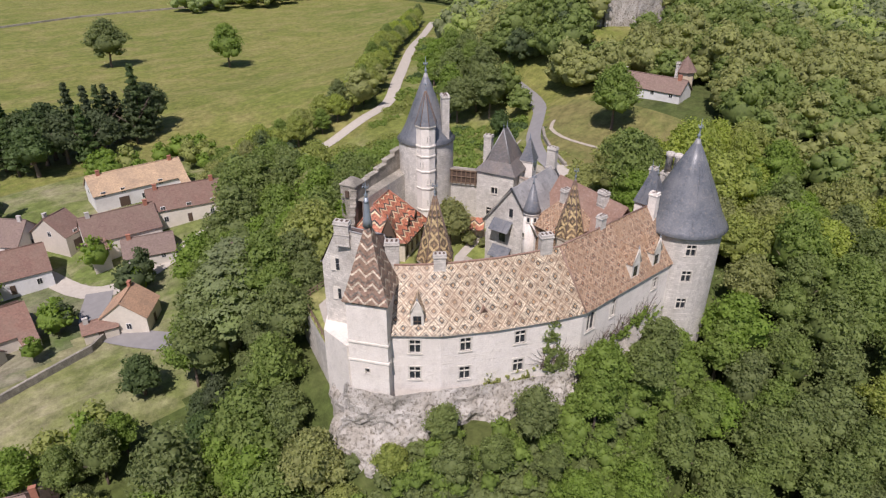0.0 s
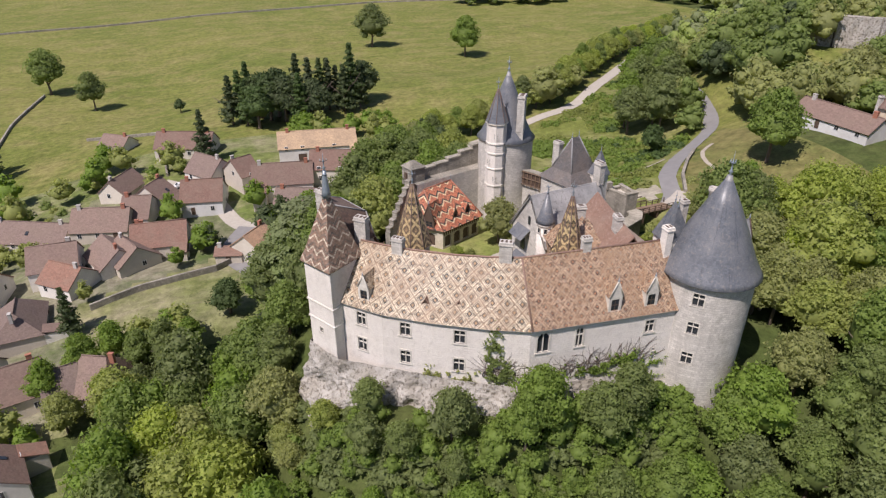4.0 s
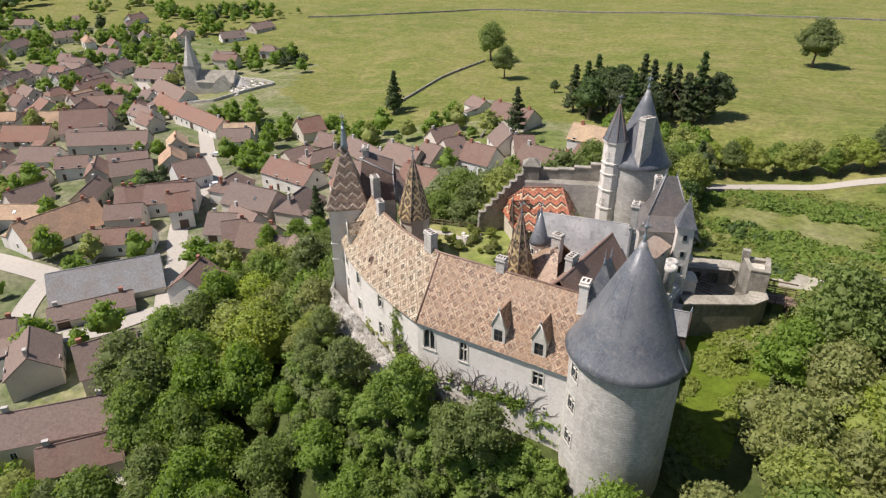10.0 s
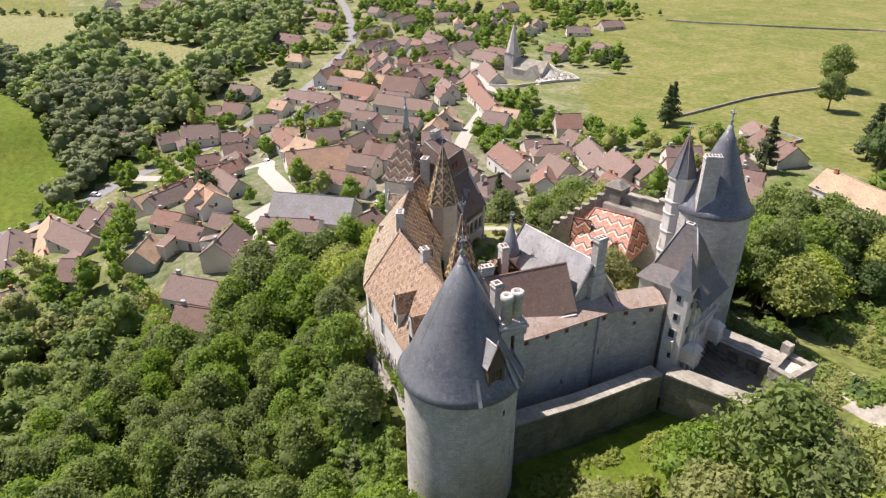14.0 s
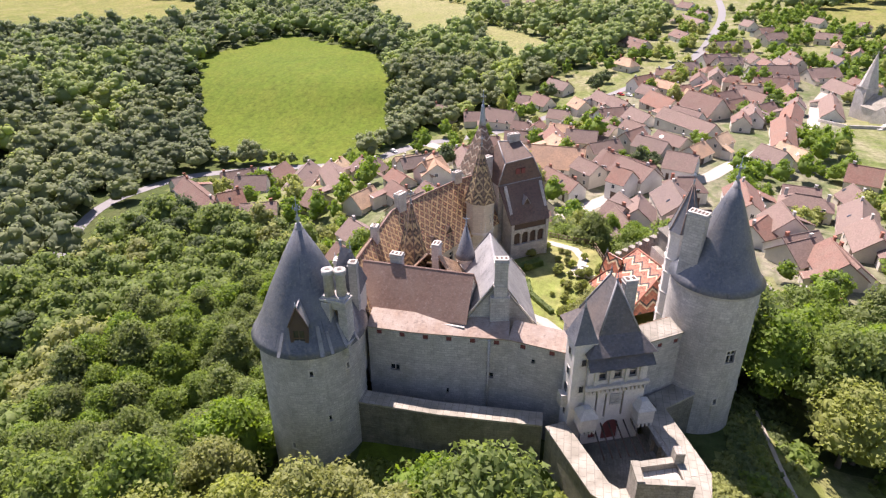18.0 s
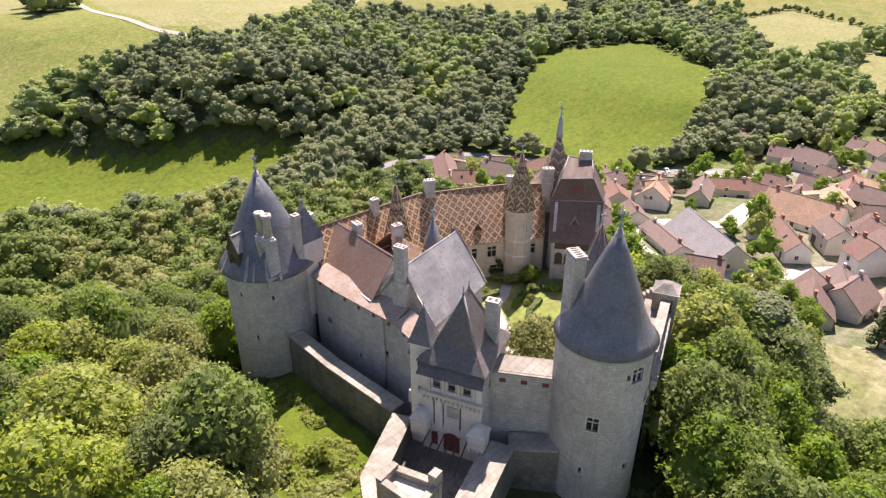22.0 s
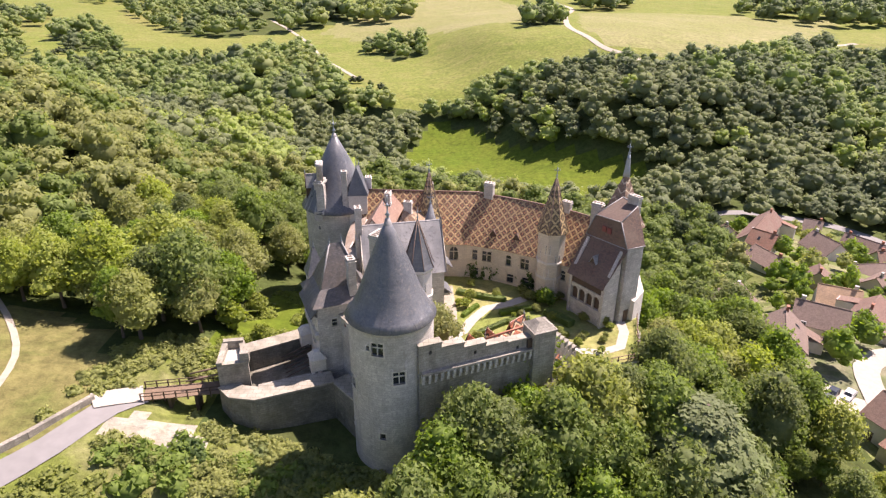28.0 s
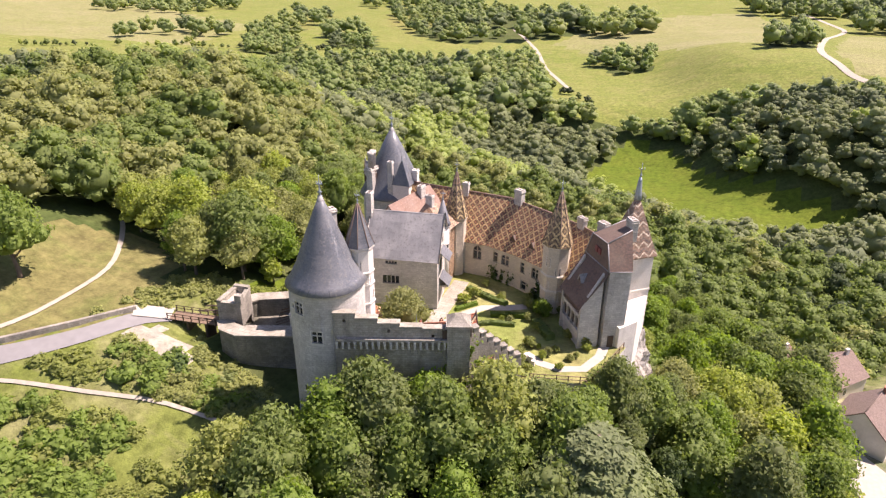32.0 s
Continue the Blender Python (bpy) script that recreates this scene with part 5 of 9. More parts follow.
for s, n, z, w, h in ((-5.05, -1.6, 11.6, 0.5, 0.8), (-5.05, -1.6, 9.0, 0.5, 0.8), (-5.05, -1.7, 6.4, 0.7, 1.1), (-5.05, -1.5, 3.4, 0.4, 0.7), (-3.9, -0.45, 10.6, 0.5, 0.8), (-3.9, -0.45, 7.0, 0.45, 0.8)):
    side = abs(s) > 4.5
    tt = math.degrees(math.atan2(GO.y, GO.x)) if side else math.degrees(math.atan2(GF.y, GF.x))
    f = part("turret_window", Mesh().box(*tp(s, n, z - 0.12), w + 0.3, 0.1, h + 0.24, tt), trim_stone, gate, "small window in a stone frame")
    part("pane", Mesh().box(*tp(s, n, z), w, 0.16, h, tt), glass, f)
part("oriel", Mesh().box(*tp(-5.3, -1.7, 4.6), 1.3, 0.9, 1.6, math.degrees(math.atan2(GO.y, GO.x)), 0.9), grey_stone, gate, "small stone oriel on the turret")
for s in (-2.6, -0.9, 0.9, 2.6):
    part("gallery_post", Mesh().box(*tp(s, 0.12, 8.2), 0.28, 0.3, 2.3, math.degrees(math.atan2(GF.y, GF.x))), trim_stone, gate)
m = Mesh()
m.slab(tp(-W2 - 0.3, 1.0, 10.7), tp(W2 + 0.3, 1.0, 10.7), tp(W2 + 0.2, 0.0, 11.7), tp(-W2 - 0.2, 0.0, 11.7), 0.14)
part("gallery_roof", m, gate_slate, gate, "slated lean-to roof over the gallery")

# ---- castle: link wall from the gatehouse to the north tower ----
link = thing("link_wall", (23, 18, -3), "short grey stone wall with a slab-covered walk", "castle wall")
fn, length = flat(tp(W2, -3.0, 0).xy, (20.0, 20.9))
m = Mesh()
small = [((j + 0.5) * length / 3, 9.3, 0.7, 0.6) for j in range(3)]
facade(m, fn, 0, length, -6, 10.6, small)
for s, z, w, h in small:
    g = Mesh()
    g.face(fn(s - w / 2, z - h / 2, 0.15), fn(s + w / 2, z - h / 2, 0.15), fn(s + w / 2, z + h / 2, 0.15), fn(s - w / 2, z + h / 2, 0.15))
    part("shutter", g, red_wood, link)
m.face(fn(length, 0, 2), fn(0, 0, 2), fn(0, 10.9, 2), fn(length, 10.9, 2))
part("wall_face", m, grey_stone, link)
m = Mesh()
m.slab(fn(0, 10.5, -0.25), fn(length, 10.5, -0.25), fn(length, 11.1, 2.2), fn(0, 11.1, 2.2), 0.18)
part("coping", m, top_slabs, link)
part("gallery_back", Mesh().prism([tuple(fn(u, 0, d).xy) for u, d in ((0, 2.3), (0, 2.05), (length, 2.05), (length, 2.3))][::-1], 8.6, 10.9), dark_wood, link)
for z in (8.5, 9.7, 10.85):
    part("gallery_rail", Mesh().tube([fn(0, z, 2.45), fn(length, z, 2.45)], 0.09, 4), wood, link, "weathered timber rail")
for k in range(9):
    p = fn(length * k / 8, 8.2, 2.45)
    part("gallery_post", Mesh().box(p.x, p.y, 8.2, 0.16, 0.16, 2.8), wood, link)

# ---- castle: north wall with stepped parapet, machicolation and corner watch-box ----
nwall = thing("north_wall", (6, 24, -4), "grey stone rampart with a stepped parapet on corbels", "castle wall")
NA, NB = (13.2, 28.0), (-2.4, 21.8)
fn, length = flat(NA, NB)
m, cp = Mesh(), Mesh()
facade(m, fn, 0, length, -7, 10.2, [(6, 3.0, 0.3, 0.9)])
tops = [13.9, 13.2, 12.5, 12.0, 11.8, 11.8]
for k, z in enumerate(tops):
    a, b = length * k / 6, length * (k + 1) / 6
    holes = [((a + b) / 2, z - 1.0, 0.35, 0.5)]
    facade(m, fn, a, b, 10.2, z, holes, depth=0.5) if k % 2 == 0 else facade(m, fn, a, b, 10.2, z)
    m.face(fn(b, 9.0, 0.9), fn(a, 9.0, 0.9), fn(a, z, 0.9), fn(b, z, 0.9))
    m.face(fn(a, 10.2, 0), fn(a, z, 0), fn(a, z, 0.9), fn(a, 10.2, 0.9)), m.face(fn(b, 10.2, 0), fn(b, 10.2, 0.9), fn(b, z, 0.9), fn(b, z, 0))
    q = [fn(a - 0.05, z, -0.12), fn(b + 0.05, z, -0.12), fn(b + 0.05, z, 1.0), fn(a - 0.05, z, 1.0)]
    c2 = Mesh()
    c2.prism([(p.x, p.y) for p in q], z - 0.02, z + 0.2)
    part("coping", c2, top_slabs, nwall)
# court face takes paler stone than the outer face: sunlight put into the colour
mi = Mesh()
mi.face(fn(length, 0, 3.0), fn(0, 0, 3.0), fn(0, 10.2, 3.0), fn(length, 10.2, 3.0))
part("court_face", mi, grey_stone, nwall)
m.face(fn(0, 10.2, 3.0), fn(0, 10.2, 0.8), fn(length, 10.2, 0.8), fn(length, 10.2, 3.0))
part("wall_face", m, old_stone, nwall)
k = 22
for i in range(k):
    s = (i + 0.5) * length / k
    c = Mesh()
    p = fn(s, 0, -0.2)
    tt = math.degrees(math.atan2(NB[1] - NA[1], NB[0] - NA[0]))
    c.box(p.x, p.y, 9.0, 0.3, 0.5, 0.5, tt), c.box(p.x, p.y, 9.5, 0.3, 0.8, 0.7, tt)
    part("corbel", c, grey_stone, nwall)
m = Mesh()
m.prism([tuple(fn(s, 0, d).xy) for s, d in ((0.3, -0.55), (length, -0.55), (length, 0.1), (0.3, 0.1))], 10.15, 10.5)
part("string_course", m, old_stone, nwall)
box = thing("watch_turret", (-1.0, 21.4, 8), "square stone watch-turret with a low slab roof", "turret")
m = Mesh()
m.box(-1.3, 21.6, 5, 2.9, 2.9, 7.6, 22)
m.box(-1.3, 21.6, 12.6, 3.2, 3.2, 0.2, 22), m.box(-1.3, 21.6, 12.8, 3.0, 3.0, 0.9, 22, 0.3)
part("turret_wall", m, old_stone, box)
part("opening", Mesh().box(0.0, 22.95, 10.6, 0.7, 0.3, 1.2, 22), dark_wood, box)
part("opening", Mesh().box(-2.75, 21.1, 10.6, 0.3, 0.7, 1.2, 22), dark_wood, box)
# the wall that steps down towards the garden
steps = thing("stepped_wall", (-4, 18, 0), "stepped stone wall descending in merlons to the garden", "castle wall")
SA, SB = Vector((-1.6, 20.6)), Vector((-7.6, 13.9))
for k in range(8):
    a, b = SA.lerp(SB, k / 8), SA.lerp(SB, (k + 1) / 8)
    p = (a + b) / 2
    z = 12.0 - k * 1.02
    m = Mesh()
    tt = math.degrees(math.atan2((SB - SA).y, (SB - SA).x))
    m.box(p.x, p.y, -5.5, (b - a).length + 0.01, 0.9, z + 5.5 - 0.7, tt)
    m.box(p.x, p.y, z - 0.7, (b - a).length * 0.7, 0.86, 0.7, tt)
    m.box(p.x, p.y, z, (b - a).length * 0.8, 1.0, 0.15, tt)
    part("merlon", m, old_stone, steps)

# ---- castle: half-timbered well house with zigzag roof ----
zz = thing("zigzag_house", (3, 14, 1), "low arcaded house with a bright zigzag-patterned tile roof", "building")
ZD, ZN = Vector((0.87, 0.49)), Vector((0.49, -0.87))


def zp(s, n, z):
    p = Vector((2.2, 18.6)) + ZD * s + ZN * n
    return Vector((p.x, p.y, z))


m = Mesh()
m.slab(zp(-4.6, 6.6, 4.7), zp(5.0, 6.6, 4.7), zp(3.4, 0, 10.0), zp(-3.2, 0, 10.0), 0.16)
part("south_roof", m, zigzag_tile, zz, "orange, cream and black glazed tiles in zigzags")
m = Mesh()
m.slab(zp(-7.0, -3.0, 4.7), zp(-4.6, 6.6, 4.7), zp(-3.2, 0.05, 10.0), zp(-3.25, 0, 10.0), 0.16)
m.slab(zp(5.0, 6.6, 4.7), zp(6.4, -2.4, 6.0), zp(3.45, 0, 10.0), zp(3.4, 0.05, 10.0), 0.16)
m.slab(zp(6.4, -2.4, 7.0), zp(-7.0, -3.0, 5.5), zp(-3.2, 0, 10.0), zp(3.4, 0, 10.0), 0.16)
part("hip_roof", m, zigzag_tile, zz)
for a, b in (((-3.2, 0, 10.05), (3.4, 0, 10.05)), ((-3.2, 0, 10.05), (-4.6, 6.6, 4.8)), ((3.4, 0, 10.05), (5.0, 6.6, 4.8))):
    part("ridge_tiles", Mesh().tube([zp(*a), zp(*b)], 0.12, 5), red_clay, zz)
finial(zz, *zp(-3.2, 0, 0).xy, 10.0, 1.5, False, 0.08), finial(zz, *zp(3.4, 0, 0).xy, 10.0, 1.5, False, 0.08)
m = Mesh()
fn, length = flat(zp(-4.2, 6.0, 0).xy, zp(4.6, 6.0, 0).xy)
arches = [(1.2 + 2.2 * k, 2.4, 1.5, 2.2) for k in range(4)]
facade(m, fn, 0, length, 0.5, 4.7, arches)
fn2, length2 = flat(zp(-6.4, -2.0, 0).xy, zp(-4.2, 6.0, 0).xy)
arches2 = [(length2 * 0.72, 2.4, 1.5, 2.4)]
facade(m, fn2, 0, length2, 0.5, 4.7, arches2)
part("arcade_wall", m, court_stone, zz)
for f3, group in ((fn, arches), (fn2, arches2)):
    for s, z, w, h in group:
        g, ar = Mesh(), Mesh()
        g.face(f3(s - w / 2, z - h / 2, 0.3), f3(s + w / 2, z - h / 2, 0.3), f3(s + w / 2, z + h / 2, 0.3), f3(s - w / 2, z + h / 2, 0.3))
        for k in range(8):
            a0, a1 = math.pi * k / 8, math.pi * (k + 1) / 8
            p, q = (s - w / 2 * math.cos(a0), z + h / 2 - 0.5 + 0.5 * math.sin(a0)), (s - w / 2 * math.cos(a1), z + h / 2 - 0.5 + 0.5 * math.sin(a1))
            ar.face(f3(p[0], p[1], 0.01), f3(q[0], q[1], 0.01), f3(q[0], z + h / 2, 0.01), f3(p[0], z + h / 2, 0.01))
        a = part("arch", ar, court_stone, zz)
        part("arch_opening", g, dark_wood, a)
dormer(zz, *zp(-5.3, 3.6, 0).xy, 4.6, math.degrees(math.atan2(ZN.y, ZN.x)) - 75, 2.2, 1.6, 3.0, zigzag_tile, dark_wood, 2.4)
for s in (-0.6, 2.4):
    dormer(zz, *zp(s, 5.3, 0).xy, 5.6, math.degrees(math.atan2(ZN.y, ZN.x)), 0.9, 0.9, 1.6, zigzag_tile, dark_wood, 1.9, False)
m = Mesh()
m.box(*zp(0.2, 6.1, 4.2), 8.8, 0.2, 0.5, math.degrees(math.atan2(ZD.y, ZD.x)))
for k in range(18):
    m.box(*zp(-4.1 + k * 0.5, 6.2, 3.8), 0.14, 0.12, 0.9, math.degrees(math.atan2(ZD.y, ZD.x)))
part("timber_band", m, dark_wood, zz)

shed = thing("garden_shed", (16, 10.4, 1), "small open shed with an orange zigzag-tiled lean-to roof", "shed")
sa, sb = Vector((14.6, 11.8)), Vector((17.2, 8.8))
sd = (sb - sa).normalized()
so = Vector((-sd.y, sd.x))
part("shed_roof", Mesh().slab((*(sa - so * 1.3), 3.3), (*(sb - so * 1.3), 3.3), (*(sb + so * 1.0), 4.7), (*(sa + so * 1.0), 4.7), 0.14), zigzag_tile, shed)
part("back_wall", Mesh().box(*((sa + sb) / 2 + so * 0.95), 1.0, 4.0, 0.2, 3.5, math.degrees(math.atan2(sd.y, sd.x))), court_stone, shed)
for k in range(4):
    p = sa.lerp(sb, k / 3) - so * 1.15
    part("post", Mesh().box(p.x, p.y, 1.0, 0.16, 0.16, 2.35), dark_wood, shed)

# ---- castle: lower wall and barbican ----
def thick_wall(parent, pts, thick, z0, z1, name="wall_block", material=None, coping=0.22):
    """A wall along a line of points with a slab-covered top; pts lie on its outer face, the wall to their left."""
    for i, (a, b) in enumerate(zip(pts, pts[1:])):
        a, b = Vector(a), Vector(b)
        d = (b - a).normalized()
        n = Vector((-d.y, d.x)) * thick
        za, zb = (z1[i], z1[i + 1]) if isinstance(z1, (list, tuple)) else (z1, z1)
        q = [a, b, b + n, a + n]
        m = Mesh()
        m.prism([tuple(p) for p in q], z0, [za, zb, zb, za])
        w = part(name, m, material or mossy_stone, parent)
        c = Mesh()
        o = Vector((d.y, -d.x)) * 0.12
        q = [a + o, b + o, b + n - o, a + n - o]
        for lo, hi in ((0.0, coping + 0.02 * i),):
            c.face(*[(p.x, p.y, z + hi) for p, z in zip(q, (za, zb, zb, za))])
            for j in range(4):
                k = (j + 1) % 4
                zz2 = (za, zb, zb, za)
                c.face((q[j].x, q[j].y, zz2[j] - 0.02), (q[k].x, q[k].y, zz2[k] - 0.02), (q[k].x, q[k].y, zz2[k] + hi), (q[j].x, q[j].y, zz2[j] + hi))
        part("coping", c, top_slabs, w)


lower = thing("lower_wall", (29, -4, -8), "low outer wall of dark stone with a broad slab top", "castle wall")
thick_wall(lower, [(30.6, -15.9), (30.8, -6.0), (30.2, 5.6)], 1.9, -10, [2.9, 2.7, 2.5])
barb = thing("barbican", (34, 15, -7), "stone barbican court in front of the gatehouse", "castle wall")
thick_wall(barb, [(30.3, 6.0), (38.9, 10.9), (40.4, 13.3), (39.9, 14.9)], 2.2, -9, [2.5, 2.56, 2.6, 2.6])
thick_wall(barb, [(39.3, 20.3), (37.4, 22.3), (34.0, 22.8), (24.5, 19.1)], 2.4, -9, [2.4, 2.4, 2.4, 2.4])
thick_wall(barb, [(25.0, 18.8), (21.6, 23.0)], 2.4, -9, [2.3, 2.6])
m = Mesh()
m.prism([(29.0, 7.4), (38.2, 12.0), (39.5, 15.0), (39.0, 20.0), (33.9, 21.6), (26.0, 18.0)], -8, -0.35)
part("court_floor", m, mossy_stone, barb)
# guard room over the entrance: four parapet walls round a pale floor
GUARD = [Vector(p) for p in ((39.87, 14.74), (39.23, 20.0), (35.45, 19.2), (37.3, 14.3))]
for k in range(4):
    a, b = GUARD[k], GUARD[(k + 1) % 4]
    d = (b - a).normalized()
    n = Vector((-d.y, d.x)) * 0.6
    q = [a, b, b + n, a + n]
    w = part("guard_wall", Mesh().prism([tuple(p) for p in q], (-8, -0.4, 1.6, -0.4)[k], (5.9, 5.6, 5.75, 6.1)[k]), old_stone, barb, "broken stone guard room above the entrance")
    part("coping", Mesh().prism([tuple(p) for p in (a - n * 0.12, b - n * 0.12, b + n * 1.12, a + n * 1.12)], (5.9, 5.6, 5.75, 6.1)[k] - 0.01, (6.07, 5.79, 5.93, 6.28)[k]), top_slabs, w)
part("guard_post", Mesh().box(35.9, 18.8, 5.7, 1.1, 0.9, 1.4, 10), old_stone, barb, "stump of a stone corner post")
part("entrance_arch", Mesh().box(39.62, 17.4, 0.3, 0.16, 2.6, 2.6, 7), dark_wood, barb)
for y in (16.3, 18.5):
    part("beam_slot", Mesh().box(39.72 - (y - 14.7) * 0.12, y, 3.2, 0.2, 0.3, 2.6, 7), dark_wood, barb)
part("guard_floor", Mesh().prism([tuple(p.lerp(Vector((38.0, 17.0)), 0.12)) for p in GUARD], 1.9, 5.1), floor_gravel, barb, "pale sunlit floor of the guard room")
for y in (16.9, 18.6):
    part("drawbridge_beam", Mesh().tube([(39.2, y - 0.4, 3.3), (43.8, y + 0.9, 2.9)], [0.16, 0.11], 8), wood, barb)
for k in range(6):
    part("timber_beam", Mesh().tube([tp(-2.4 + k * 0.9, 0.5, 3.0), tp(-2.6 + k * 0.95, 4.5, 1.6)], 0.09, 5), dark_wood, barb)
# blind arcade inside the barbican
for a, b, spots in (((27.6, 17.6), (34.2, 20.2), (2.0, 4.6)),):
    fn, length = flat(b, a)
    m = Mesh()
    holes = [(length - s, 0.75, 1.5, 2.1) for s in spots]
    facade(m, fn, 0, length, -0.36, 2.55, holes, depth=0.5)
    for s, z, w, h in holes:
        for k in range(8):
            a0, a1 = math.pi * k / 8, math.pi * (k + 1) / 8
            p, q = (s - w / 2 * math.cos(a0), z + h / 2 - w / 2 + w / 2 * math.sin(a0)), (s - w / 2 * math.cos(a1), z + h / 2 - w / 2 + w / 2 * math.sin(a1))
            m.face(fn(p[0], p[1], 0.01), fn(q[0], q[1], 0.01), fn(q[0], z + h / 2, 0.01), fn(p[0], z + h / 2, 0.01))
    m.face(fn(0, 2.55, 0), fn(length, 2.55, 0), fn(length, 2.55, 0.6), fn(0, 2.55, 0.6))
    part("arcade", m, old_stone, barb, "blind stone arcade with dark arches")
bridge = thing("wooden_bridge", (46, 18.5, -1), "wooden footbridge with plank deck and post rails", "bridge")
BA, BB = Vector((39.8, 17.6)), Vector((49.8, 19.2))
bd = (BB - BA).normalized()
bn = Vector((-bd.y, bd.x))
for k in range(26):
    p = BA.lerp(BB, (k + 0.5) / 26)
    m = Mesh()
    m.box(p.x, p.y, 0.55, 0.37, 2.7, 0.1, math.degrees(math.atan2(bd.y, bd.x)))
    part("plank", m, wood, bridge)
for s in (-1.3, 1.3):
    for k in range(8):
        p = BA.lerp(BB, k / 7) + bn * s
        m = Mesh()
        m.box(p.x, p.y, 0.15, 0.14, 0.14, 1.55)
        part("post", m, dark_wood, bridge)
    for z in (1.2, 1.65):
        a, b = BA + bn * s, BB + bn * s
        m = Mesh()
        m.tube([(*a, z), (*b, z)], 0.06, 4)
        part("rail", m, dark_wood, bridge)
m = Mesh()
for s in (-0.9, 0.9):
    m.tube([(*(BA + bn * s), 0.4), (*(BB + bn * s), 0.4)], 0.16, 4)
for k in (2, 4):
    p = BA.lerp(BB, k / 6)
    m.box(p.x, p.y, -7, 2.4, 0.4, 7.4, math.degrees(math.atan2(bd.y, bd.x)) + 90)
part("bearers", m, dark_wood, bridge)

# ---- castle: courtyard garden ----
COURT_Z = 1.0
court = thing("courtyard", (2, 4, -6), "castle courtyard garden on a walled terrace", "terrace", kind="structure")
m = Mesh()
edge = [(-20.6, 0.8), (-12.0, -5.0), (-5.5, -7.8), (1.0, -11.6), (6.3, -13.6), (24.0, -13.8), (25.0, 2.0), (24.0, 13.0), (19.0, 20.0), (13.0, 25.0), (-1.5, 21.0), (-8.0, 14.6), (-17.6, 12.2)]
m.prism(edge, -9, COURT_Z)
part("terrace_block", m, grey_stone, court)
m = Mesh()
m.prism(edge, COURT_Z, COURT_Z + 0.03, bottom=False)
part("lawn", m, earth, court, "dry garden lawn")


def ribbon(mesh, pts, width, z):
    """A flat path along points at one height."""
    p = [Vector(q) for q in pts]
    side = []
    for i in range(len(p)):
        d = (p[min(i + 1, len(p) - 1)] - p[max(i - 1, 0)]).normalized()
        side.append(Vector((-d.y, d.x)) * width / 2)
    for i in range(len(p) - 1):
        a, b, c, d = p[i] - side[i], p[i + 1] - side[i + 1], p[i + 1] + side[i + 1], p[i] + side[i]
        mesh.face((*a, z), (*b, z), (*c, z), (*d, z))


m = Mesh()
ribbon(m, [(19.5, 10.5), (14.0, 8.6), (9.4, 6.6), (7.2, 4.6), (5.8, 1.6), (3.2, -2.2), (-0.8, -3.8), (-3.4, -5.4)], 1.7, COURT_Z + 0.06)
ribbon(m, [(-17.6, 0.6), (-17.4, 4.8), (-15.8, 8.8), (-12.6, 10.2), (-9.6, 9.8), (-7.6, 8.2), (-6.6, 10.6)], 1.5, COURT_Z + 0.072)
part("gravel_path", m, gravel, court, "pale gravel garden path")
m = Mesh()
ribbon(m, [(9.2, 6.0), (9.4, -1.0), (9.9, -9.8)], 2.8, COURT_Z + 0.05)
part("paved_ramp", m, top_slabs, court, "grey paved ramp beside the lodging")
fence = thing("terrace_fence", (-17, 8, COURT_Z), "brown timber post-and-rail fence along the terrace edge", "fence")
FL = [Vector(p) for p in ((-20.3, 1.2), (-17.5, 11.9), (-8.2, 14.6))]
for a, b in zip(FL, FL[1:]):
    k = int((b - a).length / 1.5)
    for i in range(k + 1):
        p = a.lerp(b, i / k)
        m = Mesh()
        m.box(p.x, p.y, COURT_Z, 0.13, 0.13, 1.15)
        part("post", m, wood, fence)
    for z in (0.5, 1.05):
        m = Mesh()
        m.tube([(*a, COURT_Z + z), (*b, COURT_Z + z)], 0.06, 4)
        part("rail", m, wood, fence)

# ---- the ground ----
def inside(x, y, poly):
    """Which points lie inside a polygon."""
    if isinstance(x, float):
        hit, (ax, ay) = False, poly[-1]
        for bx, by in poly:
            if (ay > y) != (by > y) and x < (bx - ax) * (y - ay) / (by - ay) + ax:
                hit = not hit
            ax, ay = bx, by
        return hit
    x, y = np.asarray(x), np.asarray(y)
    hit = np.zeros(x.shape, bool)
    n = len(poly)
    for i in range(n):
        (ax, ay), (bx, by) = poly[i], poly[(i + 1) % n]
        cross = ((ay > y) != (by > y)) & (x < (bx - ax) * (y - ay) / (by - ay + 1e-12) + ax)
        hit ^= cross
    return hit


LAWN = [(-58, 61), (-40, 49), (-30, 38), (-29, 28), (-41, 26), (-54, 33), (-62, 44)]
LUSH = [(-183, -160), (-178, -98), (-215, -78), (-290, -100), (-352, -125), (-420, -215), (-330, -250), (-262, -210), (-225, -190)]
CLEARING = [(15, -330), (-9, -318), (-40, -272), (-58, -256), (-96, -230), (-104, -222), (-62, -190), (-30, -194), (5, -212), (26, -235), (34, -270)]
ROADSIDE = [(-42, -142), (-72, -152), (-108, -166), (-140, -162), (-160, -150), (-166, -134), (-130, -138), (-100, -134), (-70, -124), (-42, -118)]
WEST_OPEN = [(-440, 40), (-440, -20), (-510, -90), (-760, -110), (-900, 60), (-900, 220), (-560, 200)]
